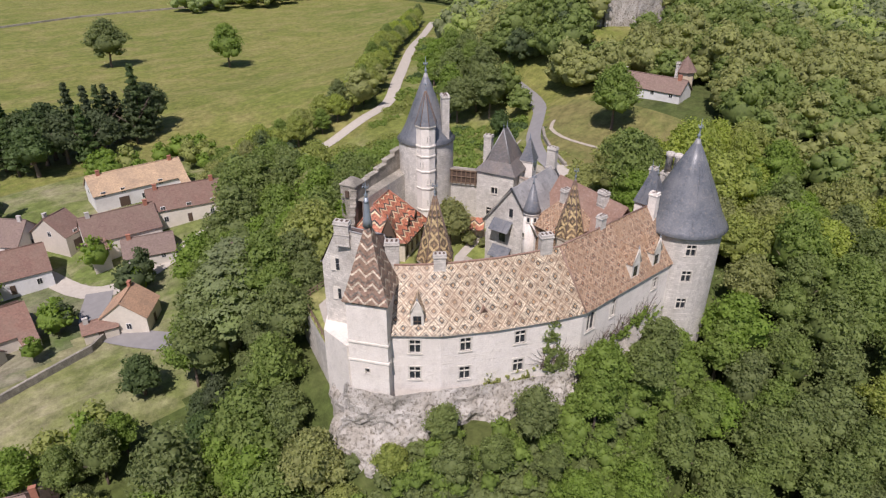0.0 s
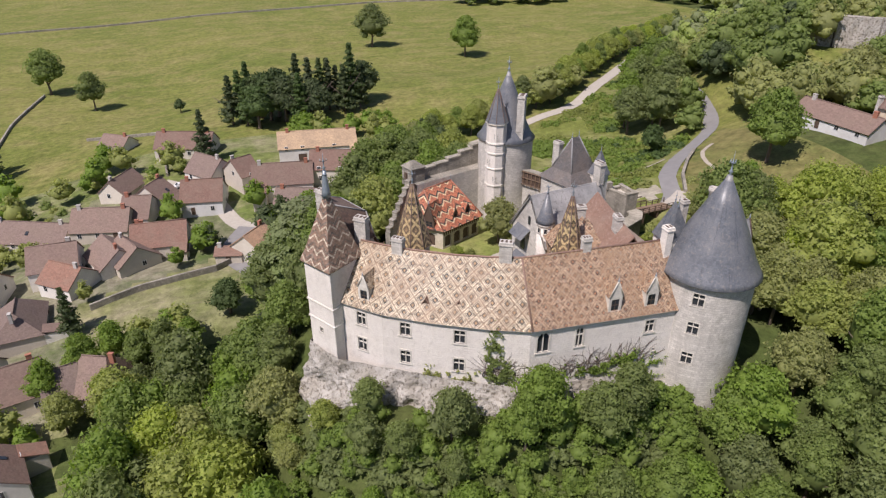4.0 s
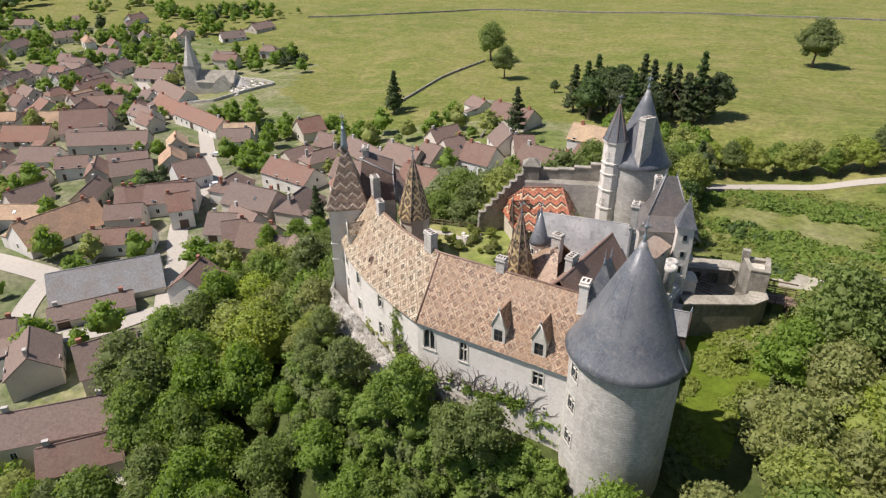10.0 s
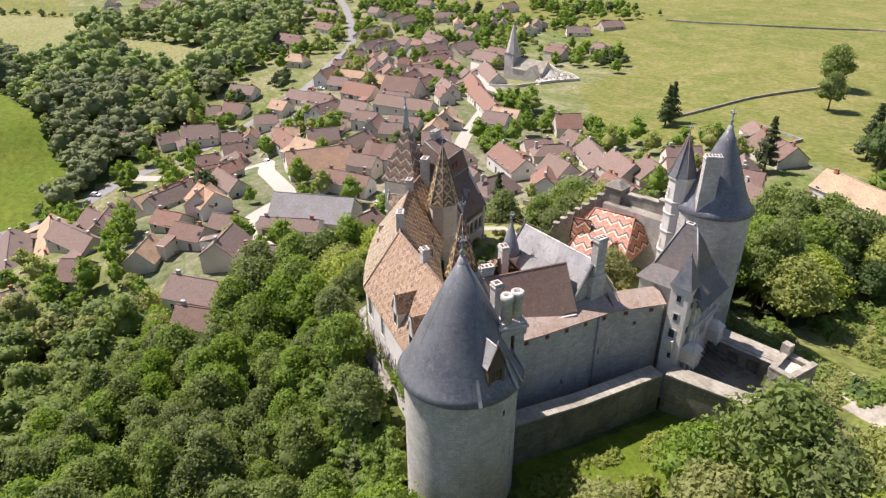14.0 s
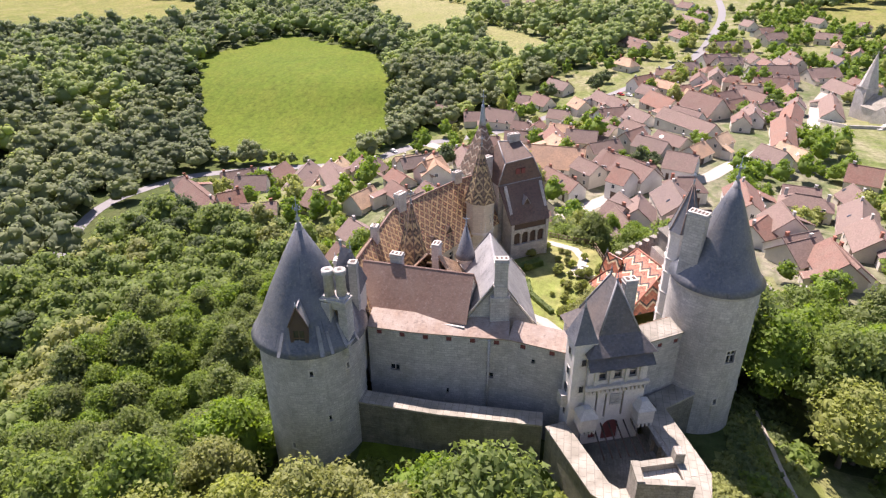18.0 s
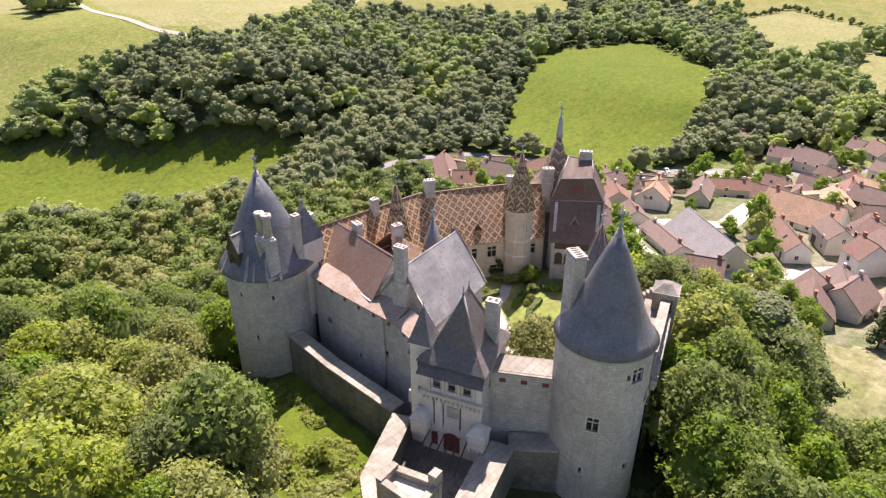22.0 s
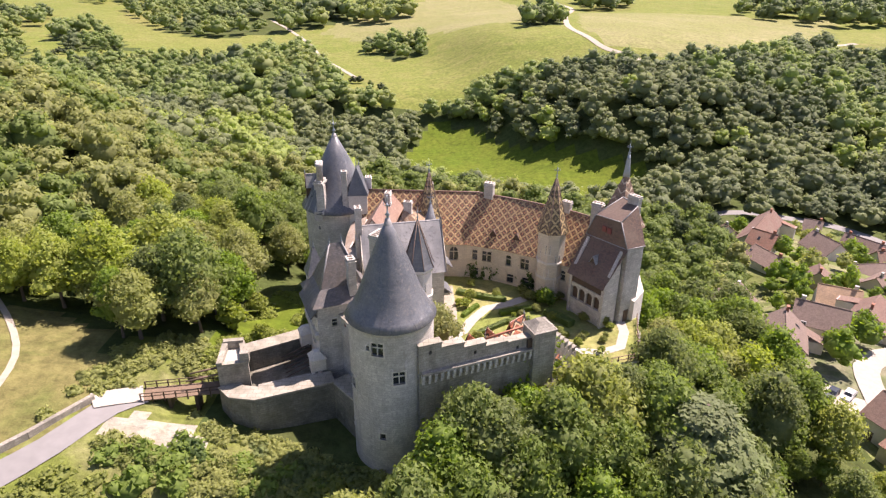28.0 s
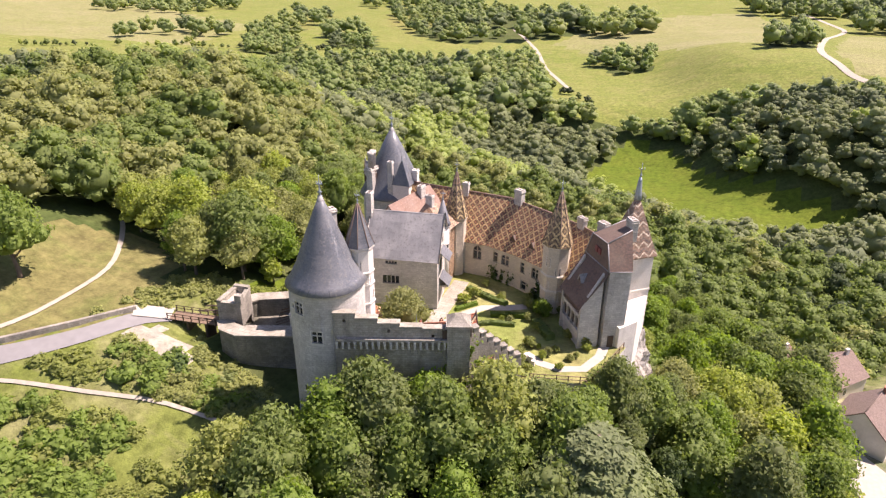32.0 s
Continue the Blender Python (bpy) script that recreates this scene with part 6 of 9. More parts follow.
VILLAGE = [(8, 92), (-10, 66), (-24, 46), (-30, 30), (-42, 26), (-62, 22), (-66, 8), (-60, -4), (-56, -16), (-46, -27), (-39, -36), (-39, -48), (-62, -56), (-80, -78), (-86, -112), (-78, -140), (-120, -150), (-150, -160), (-178, -98), (-215, -70), (-300, -10), (-420, 60), (-560, 110), (-560, 200), (-330, 230), (-215, 205), (-190, 150), (-120, 110), (-60, 132), (20, 125)]
HILL = [(20, 31), (55, 24), (64, 38), (80, 60), (96, 96), (120, 140), (170, 190), (150, 196), (95, 130), (60, 101), (36, 97), (18, 84), (20, 45)]
DRY = [(54, 22), (60, 6), (74, 0), (86, 8), (88, 30), (84, 50), (76, 46), (66, 38), (58, 29)]
MOAT = [(30, -16), (40, -17), (43, -3), (46, 10), (32, 12)]
OPEN_SOUTH = [(-900, -640), (-560, -560), (-353, -500), (-240, -420), (-187, -368), (-147, -344), (-98, -342), (-60, -346), (-14, -366), (2, -338), (30, -334), (68, -336), (90, -395), (125, -492), (190, -494), (240, -478), (310, -400), (300, -335), (252, -254), (300, -205), (369, -185), (600, -310), (1300, -600), (1400, -1500), (-900, -1500)]
COPSES = [[(365, -388), (322, -402), (345, -470), (400, -520), (440, -700), (520, -720), (430, -500)], [(318, -470), (276, -500), (330, -578), (402, -618), (370, -540)], [(250, -570), (185, -590), (150, -625), (105, -680), (160, -820), (320, -900), (420, -780), (340, -650)],
          [(84, -508), (44, -474), (18, -474), (26, -528), (60, -535)], [(-60, -458), (-94, -486), (-104, -560), (-70, -540)], [(-150, -660), (-215, -705), (-255, -860), (-170, -800)]]
FAR_FIELDS = [[(-112, -402), (-106, -470), (-140, -640), (-240, -680), (-420, -640), (-330, -520), (-230, -440), (-160, -384)], [(130, -600), (90, -560), (-90, -500), (-110, -640), (-60, -900), (100, -800)], [(620, -340), (422, -400), (480, -560), (900, -760), (1100, -640)], [(-510, -88), (-402, 8), (-336, -14), (-345, -36), (-420, -66)], [(-480, -300), (-440, -310), (-455, -262), (-480, -255)], [(-400, -95), (-430, -132), (-560, -205), (-660, -190), (-580, -90), (-470, -72)]]
CORE = [(-58, -24), (-84, -62), (-140, -60), (-200, -40), (-250, 10), (-330, 84), (-345, 130), (-285, 168), (-248, 150), (-226, 124), (-190, 116), (-150, 96), (-112, 88), (-70, 104), (-40, 96), (-34, 66), (-46, 56), (-70, 46), (-62, 24), (-74, 2)]
BRIDGEHEAD = [(36, 4), (44, 7), (57, 8), (60, 26), (46, 33), (20, 36), (16, 30), (30, 24), (42, 24), (42, 15)]
RUBBLE = [(39, 27), (43, 23.5), (50, 23), (53, 26), (48, 28.5), (42, 29.5)]
axis = np.sinh(np.linspace(-4.6, 4.6, 300)) / math.sinh(4.6) * 2600
GX, GY = np.meshgrid(axis, axis, indexing="ij")
GZ = ground_z(GX, GY)
n = len(axis)
idx = np.arange(n * n).reshape(n, n)
quads = np.stack([idx[:-1, :-1], idx[1:, :-1], idx[1:, 1:], idx[:-1, 1:]], -1).reshape(-1, 4)
me = bpy.data.meshes.new("ground")
me.from_pydata(np.stack([GX, GY, GZ], -1).reshape(-1, 3).tolist(), [], quads.tolist())
cx, cy = GX.ravel()[quads].mean(1), GY.ravel()[quads].mean(1)
kind = np.full(len(cx), 2)
north_side = (cy > 60 - 0.25 * cx) & (cy > 20) & (cx < 260)
kind[north_side] = 0
kind[inside(cx, cy, VILLAGE) | inside(cx, cy, WEST_OPEN)] = 5
kind[inside(cx, cy, HILL)] = 4
kind[inside(cx, cy, CORE)] = 7
kind[inside(cx, cy, BRIDGEHEAD)] = 4
kind[inside(cx, cy, RUBBLE)] = 8
kind[inside(cx, cy, DRY)] = 9
kind[inside(cx, cy, OPEN_SOUTH)] = 6
kind[inside(cx, cy, MOAT)] = 1
kind[inside(cx, cy, LUSH)] = 1
kind[inside(cx, cy, CLEARING)] = 1
for f in FAR_FIELDS:
    kind[inside(cx, cy, f)] = 3
for f in COPSES:
    kind[inside(cx, cy, f)] = 2
kind[(np.hypot(cx, cy) > 520) & (kind == 2) & (np.sin(cx * 0.011) * np.sin(cy * 0.013 + 1) > 0.1)] = 0
for mat in (meadow, lush, wood_floor, pale_field, rough_grass, village_ground, field_green, street_ground, rubble_ground, dry_grass):
    me.materials.append(mat)
me.polygons.foreach_set("material_index", kind.astype(np.int32))
me.polygons.foreach_set("use_smooth", np.ones(len(kind), bool))
tagged(new("ground", me), "rolling ground of meadow, woodland floor and village plots", "ground", kind="structure")


def road(name, pts, width, material, label, lift=0.12, category="road"):
    """A road laid on the ground along a smooth line of points."""
    p = [Vector(q) for q in pts]
    fine = []
    for i in range(len(p) - 1):
        a, b, c, d = p[max(i - 1, 0)], p[i], p[i + 1], p[min(i + 2, len(p) - 1)]
        k = max(2, int((c - b).length / 3))
        for j in range(k):
            t = j / k
            fine.append(0.5 * ((2 * b) + (c - a) * t + (2 * a - 5 * b + 4 * c - d) * t * t + (3 * b - a - 3 * c + d) * t ** 3))
    fine.append(p[-1])
    m = Mesh()
    for i in range(len(fine) - 1):
        quad = []
        for j in (i, i + 1):
            d = (fine[min(j + 1, len(fine) - 1)] - fine[max(j - 1, 0)]).normalized()
            s = Vector((-d.y, d.x)) * width / 2
            quad.append((fine[j] - s, fine[j] + s, fine[j]))
        for u, w in ((0, 2), (2, 1)):
            q = [quad[0][u], quad[1][u], quad[1][w], quad[0][w]]
            m.face(*[(v.x, v.y, float(ground_z(v.x, v.y)) + lift) for v in q], smooth=True)
    ob = new(name, m.data(name, material))
    return tagged(ob, label, category, kind="structure")

# ---- trees ----
def blob_tree(seed, height, spread_r, clumps, leaves, leaf, squat=1.0, cone=False, core=0.66, ruffle=0.6, lift=0.0):
    """Crown of a tree at the origin as (verts, faces): uneven clumps wrapped in leaf sprays."""
    rnd = np.random.default_rng(seed)
    phi = (1 + 5 ** 0.5) / 2
    ico = np.array([(-1, phi, 0), (1, phi, 0), (-1, -phi, 0), (1, -phi, 0), (0, -1, phi), (0, 1, phi), (0, -1, -phi), (0, 1, -phi), (phi, 0, -1), (phi, 0, 1), (-phi, 0, -1), (-phi, 0, 1)]) / math.hypot(1, phi)
    tri = [(0, 11, 5), (0, 5, 1), (0, 1, 7), (0, 7, 10), (0, 10, 11), (1, 5, 9), (5, 11, 4), (11, 10, 2), (10, 7, 6), (7, 1, 8), (3, 9, 4), (3, 4, 2), (3, 2, 6), (3, 6, 8), (3, 8, 9), (4, 9, 5), (2, 4, 11), (6, 2, 10), (8, 6, 7), (9, 8, 1)]
    verts, faces = [], []
    base = height * (0.12 if cone else 0.28)
    spots = []
    if not cone:
        size = np.array([spread_r * 0.7, spread_r * 0.7, (height - base) * 0.4 * squat])
        verts += (ico * size * rnd.uniform(0.85, 1.08, (12, 1)) + np.array([0, 0, base + (height - base) * 0.42 * squat])).tolist()
        faces += list(tri)
    for k in range(clumps):
        if cone:
            t = (k + 0.5) / clumps
            a = k * 2.4 + rnd.uniform(-0.4, 0.4)
            r = spread_r * (1 - t) * rnd.uniform(0.45, 0.8)
            c = np.array([r * math.cos(a), r * math.sin(a), base + (height - base) * t * 0.95])
            s = spread_r * (0.5 * (1 - t) + 0.12)
            size = np.array([s, s, s * 0.6])
        else:
            t = (k + 0.5) / clumps
            a = k * 2.4 + rnd.uniform(-0.5, 0.5)
            u = math.sqrt(rnd.uniform(0.05, 1.0))
            ringed = math.sin(math.pi * min(1, 0.18 + 0.82 * t * 0.97))
            r = spread_r * 0.72 * ringed * u
            c = np.array([r * math.cos(a), r * math.sin(a), base + (height - base) * (t * 0.86 + 0.04) * squat + (1 - u) * 0.1 * height])
            s = spread_r * rnd.uniform(0.26, 0.42)
            size = np.array([s, s, s * rnd.uniform(0.7, 0.95)])
        spots.append((c, size))
        v = ico * size * rnd.uniform(0.78, 1.12, (12, 1)) * core + c
        o = len(verts)
        verts += v.tolist()
        faces += [tuple(o + i for i in f) for f in tri]
    each = max(1, leaves // clumps)
    for c, size in spots:
        d = rnd.normal(size=(each, 3))
        d[:, 2] = np.abs(d[:, 2]) * 0.9 + d[:, 2] * 0.35
        d /= np.linalg.norm(d, axis=1)[:, None]
        p = c + d * size * rnd.uniform(0.66, 1.14, (each, 1))
        n = d + rnd.normal(size=(each, 3)) * ruffle + np.array([0, 0, lift])
        n /= np.linalg.norm(n, axis=1)[:, None]
        u = np.cross(n, rnd.normal(size=(each, 3)))
        u /= np.linalg.norm(u, axis=1)[:, None]
        w = np.cross(n, u)
        s = leaf * rnd.uniform(0.55, 1.25, (each, 1))
        o = len(verts)
        spray = np.stack([p - u * s - w * s * 0.5, p + u * s - w * s * 0.45 + n * s * 0.15, p + w * s * 0.95 - n * s * 0.15], 1)
        verts += spray.reshape(-1, 3).tolist()
        faces += [(o + 3 * i, o + 3 * i + 1, o + 3 * i + 2) for i in range(each)]
    return verts, faces


def trunk_mesh(height, r, seed):
    rnd = random.Random(seed)
    m = Mesh()
    top = height * 0.62
    pts = [(0, 0, -0.8), (0, 0, height * 0.1), (rnd.uniform(-0.2, 0.2), rnd.uniform(-0.2, 0.2), height * 0.3), (rnd.uniform(-0.4, 0.4), rnd.uniform(-0.4, 0.4), top)]
    m.tube(pts, [r * 1.3, r, r * 0.75, r * 0.3], 7)
    for k in range(4):
        a = k * 1.7 + rnd.uniform(0, 0.6)
        z = height * rnd.uniform(0.22, 0.42)
        q = height * rnd.uniform(0.2, 0.3)
        m.tube([(0, 0, z), (q * 0.5 * math.cos(a), q * 0.5 * math.sin(a), z + q * 0.5), (q * math.cos(a), q * math.sin(a), z + q)], [r * 0.5, r * 0.35, r * 0.12], 5)
    return m.data("trunk", bark)


def crown_data(name, material, *args, **kw):
    v, f = blob_tree(*args, **kw)
    me = bpy.data.meshes.new(name)
    me.from_pydata(v, [], f)
    me.polygons.foreach_set("use_smooth", np.ones(len(f), bool))
    me.materials.append(material)
    return me


KINDS = {
    "oak": (leaf_mid, 11.5, 5.6, 32, 3900, 0.27, 1.0, False), "ash": (leaf_mid, 14.0, 5.2, 34, 3900, 0.27, 1.0, False),
    "lime": (leaf_bright, 12.0, 6.0, 34, 4100, 0.27, 0.95, False), "thorn": (leaf_dark, 7.5, 4.0, 24, 1800, 0.26, 0.9, False),
    "spruce": (leaf_dark, 15.0, 3.3, 26, 900, 0.42, 1.0, True), "scrub": (leaf_scrub, 3.0, 2.0, 12, 420, 0.24, 0.8, False)}
MESHES = {}
for i, (k, (mat, h, r, c, l, s, q, con)) in enumerate(KINDS.items()):
    MESHES[k] = [(crown_data("crown", mat, 50 * i + j, h, r, c, l, s, q, con), trunk_mesh(h, 0.3 if h > 5 else 0.08, 50 * i + j), h, r) for j in range(3)]
LABELS = {"oak": "broad green oak with an uneven crown", "ash": "tall green ash tree with an open crown", "lime": "bright yellow-green lime tree in full leaf",
          "thorn": "dark green rounded thorn tree", "spruce": "dark narrow conifer", "scrub": "low bright green shrub"}
SPECIES = {"oak": "oak_tree", "ash": "ash_tree", "lime": "lime_tree", "thorn": "thorn_tree", "spruce": "conifer", "scrub": "shrub"}
TREES = []


def tree(kind, x, y, size=1.0, z=None, label="", group=""):
    """A tree as a thing of its own: trunk and crown."""
    rnd = random.Random(len(TREES) * 7 + 3)
    crown, trunk, h, r = MESHES[kind][len(TREES) % 3]
    z = float(ground_z(x, y)) if z is None else z
    t = thing(SPECIES[kind], (x, y, z - 0.1), label or LABELS[kind], "shrub" if kind == "scrub" else "tree", group)
    t.rotation_euler = (0, 0, rnd.uniform(0, 6.28))
    t.scale = (size * rnd.uniform(0.92, 1.08), size * rnd.uniform(0.92, 1.08), size * rnd.uniform(0.9, 1.1))
    for name, data in (("crown", crown), ("trunk", trunk)):
        o = new(name, data)
        o.parent = t
    TREES.append((x, y, r * size))
    return t

# ---- woods and single trees ----
CASTLE = [(-25, -14), (-12, -20.5), (2, -26), (24, -27), (36, -28), (44, -14), (45, -2), (43, 6), (57, 11), (58, 28), (44, 31), (30, 34), (20, 34), (17, 30), (8, 28.5), (-3, 25), (-10, 18), (-19.5, 14), (-22.5, 1)]
ROADS = []


def clear_of_roads(x, y, gap):
    for pts, w in ROADS:
        for a, b in zip(pts, pts[1:]):
            ax, ay, bx, by = *a, *b
            k = max(0.0, min(1.0, ((x - ax) * (bx - ax) + (y - ay) * (by - ay)) / max(1e-6, (bx - ax) ** 2 + (by - ay) ** 2)))
            if math.hypot(x - ax - (bx - ax) * k, y - ay - (by - ay) * k) < w / 2 + gap:
                return False
    return True

# ---- village houses ----
def glassy(parent, at, turn, w, h, name="window"):
    """A house window: pale frame, dark pane."""
    f = new(name, WIN[0])
    f.parent = parent
    f.location, f.rotation_euler, f.scale = at, (0, 0, turn), (w, 1, h)
    return f


m = Mesh()
m.box(0, 0.02, 0, 1.12, 0.08, 1.1)
frame_data = m.data("window", white_paint)
m = Mesh()
m.box(-0.24, 0.05, 0.07, 0.42, 0.06, 0.95), m.box(0.24, 0.05, 0.07, 0.42, 0.06, 0.95)
pane_data = m.data("pane", glass)
WIN = (frame_data, pane_data)
HOUSES = []
ROOF_OF = {"red": house_tile, "brown": house_brown, "tan": house_tan, "grey": house_grey}
HOUSE_LABEL = {"red": "pale rendered village house with a red-brown tiled roof", "brown": "stone village house with an old brown tiled roof",
               "tan": "plastered village house with a tan tiled roof", "grey": "long stone barn with a grey sheet roof"}


def house(x, y, turn, length, width, ridge, roof="red", hip=False, name=""):
    """A village house with gabled walls, overhanging roof, chimney, door and windows."""
    rnd = random.Random(len(HOUSES) * 13 + 1)
    HOUSES.append((x, y, turn, length, width))
    z0 = min(float(ground_z(x + dx, y + dy)) for dx in (-4, 0, 4) for dy in (-4, 0, 4))
    z = float(ground_z(x, y))
    rise = width / 2 * rnd.uniform(0.72, 0.9)
    eave = max(2.4, ridge - rise)
    h = thing(name or ("barn" if roof == "grey" else "village_house"), (x, y, z), HOUSE_LABEL[roof], "barn" if roof == "grey" else "house", "village houses")
    c, s = math.cos(radians(turn)), math.sin(radians(turn))
    h.rotation_euler = (0, 0, radians(turn))
    L, W = length / 2, width / 2
    m = Mesh()
    low = z0 - z - 1.5
    k = 0.25 * length if hip else 0.0
    q = [(-L, -W), (L, -W), (L, W), (-L, W)]
    m.prism(q, low, eave, top=False)
    if not hip:
        m.face((L, -W, eave), (L, W, eave), (L, 0, ridge)), m.face((-L, W, eave), (-L, -W, eave), (-L, 0, ridge))
    w = new("house_wall", m.data("house_wall", house_wall))
    w.parent = h
    m = Mesh()
    o, drop = 0.35, 0.35 * (ridge - eave) / W
    if hip:
        m.slab((-L - o, -W - o, eave - drop), (L + o, -W - o, eave - drop), (L - k, 0, ridge), (-L + k, 0, ridge), 0.18)
        m.slab((L + o, W + o, eave - drop), (-L - o, W + o, eave - drop), (-L + k, 0, ridge), (L - k, 0, ridge), 0.18)
        m.slab((L + o, -W - o, eave - drop), (L + o, W + o, eave - drop), (L - k, 0.03, ridge), (L - k, -0.03, ridge), 0.18)
        m.slab((-L - o, W + o, eave - drop), (-L - o, -W - o, eave - drop), (-L + k, -0.03, ridge), (-L + k, 0.03, ridge), 0.18)
    else:
        m.slab((-L - 0.25, -W - o, eave - drop), (L + 0.25, -W - o, eave - drop), (L + 0.25, 0, ridge + 0.1), (-L - 0.25, 0, ridge + 0.1), 0.2)
        m.slab((L + 0.25, W + o, eave - drop), (-L - 0.25, W + o, eave - drop), (-L - 0.25, 0, ridge + 0.1), (L + 0.25, 0, ridge + 0.1), 0.2)
    m.tube([(-L + k, 0, ridge + 0.12), (L - k, 0, ridge + 0.12)], 0.13, 5)
    r = new("house_roof", m.data("house_roof", ROOF_OF[roof]))
    r.parent = h
    if roof != "grey":
        for u in ([-0.8, 0.75] if length > 13 else [rnd.choice((-0.75, 0.7))]):
            m = Mesh()
            m.box(L * u, 0.2, ridge - 1.0, 0.9, 0.55, 2.0), m.box(L * u, 0.2, ridge + 1.0, 1.0, 0.65, 0.12)
            p = new("chimney", m.data("chimney", red_clay if rnd.random() < 0.5 else pot_clay))
            p.parent = h
    rows = [1.0] if eave < 4 else [1.0, 3.6]
    for side in (-1, 1):
        n = max(1, int(length / 4.2))
        door = rnd.randrange(n)
        for j, zz2 in enumerate(rows):
            for i in range(n):
                u = -L + (i + 0.5) * length / n + rnd.uniform(-0.3, 0.3)
                if j == 0 and i == door:
                    m = Mesh()
                    big = roof == "grey" or rnd.random() < 0.25
                    m.box(u, side * (W + 0.03), 0.05, 2.4 if big else 1.0, 0.08, 2.5 if big else 2.1)
                    d = new("house_door", m.data("house_door", dark_wood))
                    d.parent = h
                    continue
                if rnd.random() < (0.75 if roof == "grey" else 0.2):
                    continue
                f = glassy(h, (u, side * W, zz2), 0 if side > 0 else math.pi, 1.0, 1.25)
                o2 = new("pane", pane_data)
                o2.parent = f
    if not hip and ridge > 5.5:
        for side in (-1, 1):
            if rnd.random() < 0.75:
                f = glassy(h, (side * L, rnd.uniform(-1, 1), rows[-1]), -side * math.pi / 2, 0.95, 1.2)
                o2 = new("pane", pane_data)
                o2.parent = f
    if length > 8 and rnd.random() < 0.6 and roof != "grey":
        # a lower lean-to wing across one end
        v, e = rnd.choice((-1, 1)), rnd.choice((-0.5, 0.45)) * length
        w2, d2, h2 = rnd.uniform(4, 6), rnd.uniform(3, 5), eave * rnd.uniform(0.6, 0.85)
        m, r2 = Mesh(), Mesh()
        u0, u1 = max(-L, e - w2 / 2), min(L, e + w2 / 2)
        y0, y1 = (W - 0.1, W + d2) if v > 0 else (-W - d2, -W + 0.1)
        m.prism([(u0, y0), (u1, y0), (u1, y1), (u0, y1)], low, h2)
        yo, yi = (y1 + 0.3, W - 0.2) if v > 0 else (y0 - 0.3, -W + 0.2)
        r2.slab((u0 - 0.2, yo, h2 - 0.1), (u1 + 0.2, yo, h2 - 0.1), (u1 + 0.2, yi, min(eave + 0.3, h2 + d2 * 0.45)), (u0 - 0.2, yi, min(eave + 0.3, h2 + d2 * 0.45)), 0.16)
        wg = new("wing_wall", m.data("wing_wall", house_wall))
        wg.parent = h
        wr = new("wing_roof", r2.data("wing_roof", ROOF_OF[roof]))
        wr.parent = h
    if rnd.random() < 0.35 and roof != "grey":
        u, v = rnd.uniform(-0.5, 0.5) * length, rnd.choice((-1, 1))
        m = Mesh()
        k2 = 0.45
        y1, z1 = v * W * (1 - k2), eave + (ridge - eave) * k2 + 0.14
        t2 = (ridge - eave) / W
        m.slab((u - 0.4, y1 + v * 0.45, z1 - 0.45 * t2 + 0.05), (u + 0.4, y1 + v * 0.45, z1 - 0.45 * t2 + 0.05), (u + 0.4, y1 - v * 0.45, z1 + 0.45 * t2 + 0.05), (u - 0.4, y1 - v * 0.45, z1 + 0.45 * t2 + 0.05), 0.06)
        p = new("skylight", m.data("skylight", glass))
        p.parent = h
    return h


house(-248, -60, 58, 11.8, 11.9, 9.0, "brown")
house(-246, -43, 101, 9.4, 9.7, 7.0, "brown")
house(-243, -28, 77, 16.4, 11.9, 9.0, "brown")
house(-270, -18, 72, 7.2, 8.6, 6.0, "brown")
house(-266, -8, 47, 12.2, 9.7, 6.5, "red")
house(-287, -0, 50, 14.8, 9.7, 7.0, "brown")
house(-235, 2, 75, 10.7, 8.6, 7.0, "brown")
house(-204, -29, 93, 9.8, 9.7, 7.0, "red")
house(-185, -28, 91, 15.3, 9.7, 6.5, "red")
house(-130, 2, 86, 21.6, 13.0, 8.0, "tan")
house(-154, 5, 30, 15.4, 8.6, 5.0, "tan")
house(-177, 2, 10, 19.7, 8.6, 6.0, "red")
house(-164, 12, 84, 12.0, 8.6, 6.5, "brown")
house(-179, 22, 47, 10.0, 8.6, 6.0, "brown")
house(-223, 23, 29, 10.7, 7.6, 6.0, "brown")
house(-230, 49, 31, 18.7, 10.8, 7.0, "red")
house(-258, 46, 40, 10.9, 8.6, 6.0, "brown")
house(-215, 65, 44, 17.6, 16.2, 10.0, "red")
house(-183, 54, 37, 28.0, 8.6, 7.0, "brown")
house(-160, 45, 49, 12.7, 8.6, 5.0, "brown")
house(-200, 37, 33, 14.0, 9.7, 6.5, "brown")
house(-127, 44, 70, 10.0, 10.8, 8.0, "brown")
house(-119, 27, 54, 18.0, 9.7, 8.0, "red")
house(-92, -9, 55, 23.5, 13.0, 7.5, "grey")
house(-85.0, -17.6, 58, 16.5, 6.5, 4.2, "brown")
house(-94, -33, 48, 8.2, 7.6, 5.0, "brown")
house(-112, -36, 20, 10.3, 9.7, 8.0, "tan")
house(-108, -47, 43, 9.3, 7.6, 5.0, "red")
house(-62.6, -28.2, 63, 10.5, 9.6, 8.0, "brown")
house(-56.1, -42, 48.5, 18, 9, 7.0, "brown")
house(-47.2, -44, 52, 12, 7, 6.0, "red")
house(-132, -66, 33, 17.6, 9.7, 6.0, "red")
house(-76, 142, 151, 9.4, 7.6, 5.0, "brown")
house(-52, 123, 166, 17.1, 9.7, 7.0, "red")
house(-44, 101, 134, 10.6, 9.7, 7.0, "brown")
house(-45, 86, 174, 10.4, 9.7, 8.0, "red")
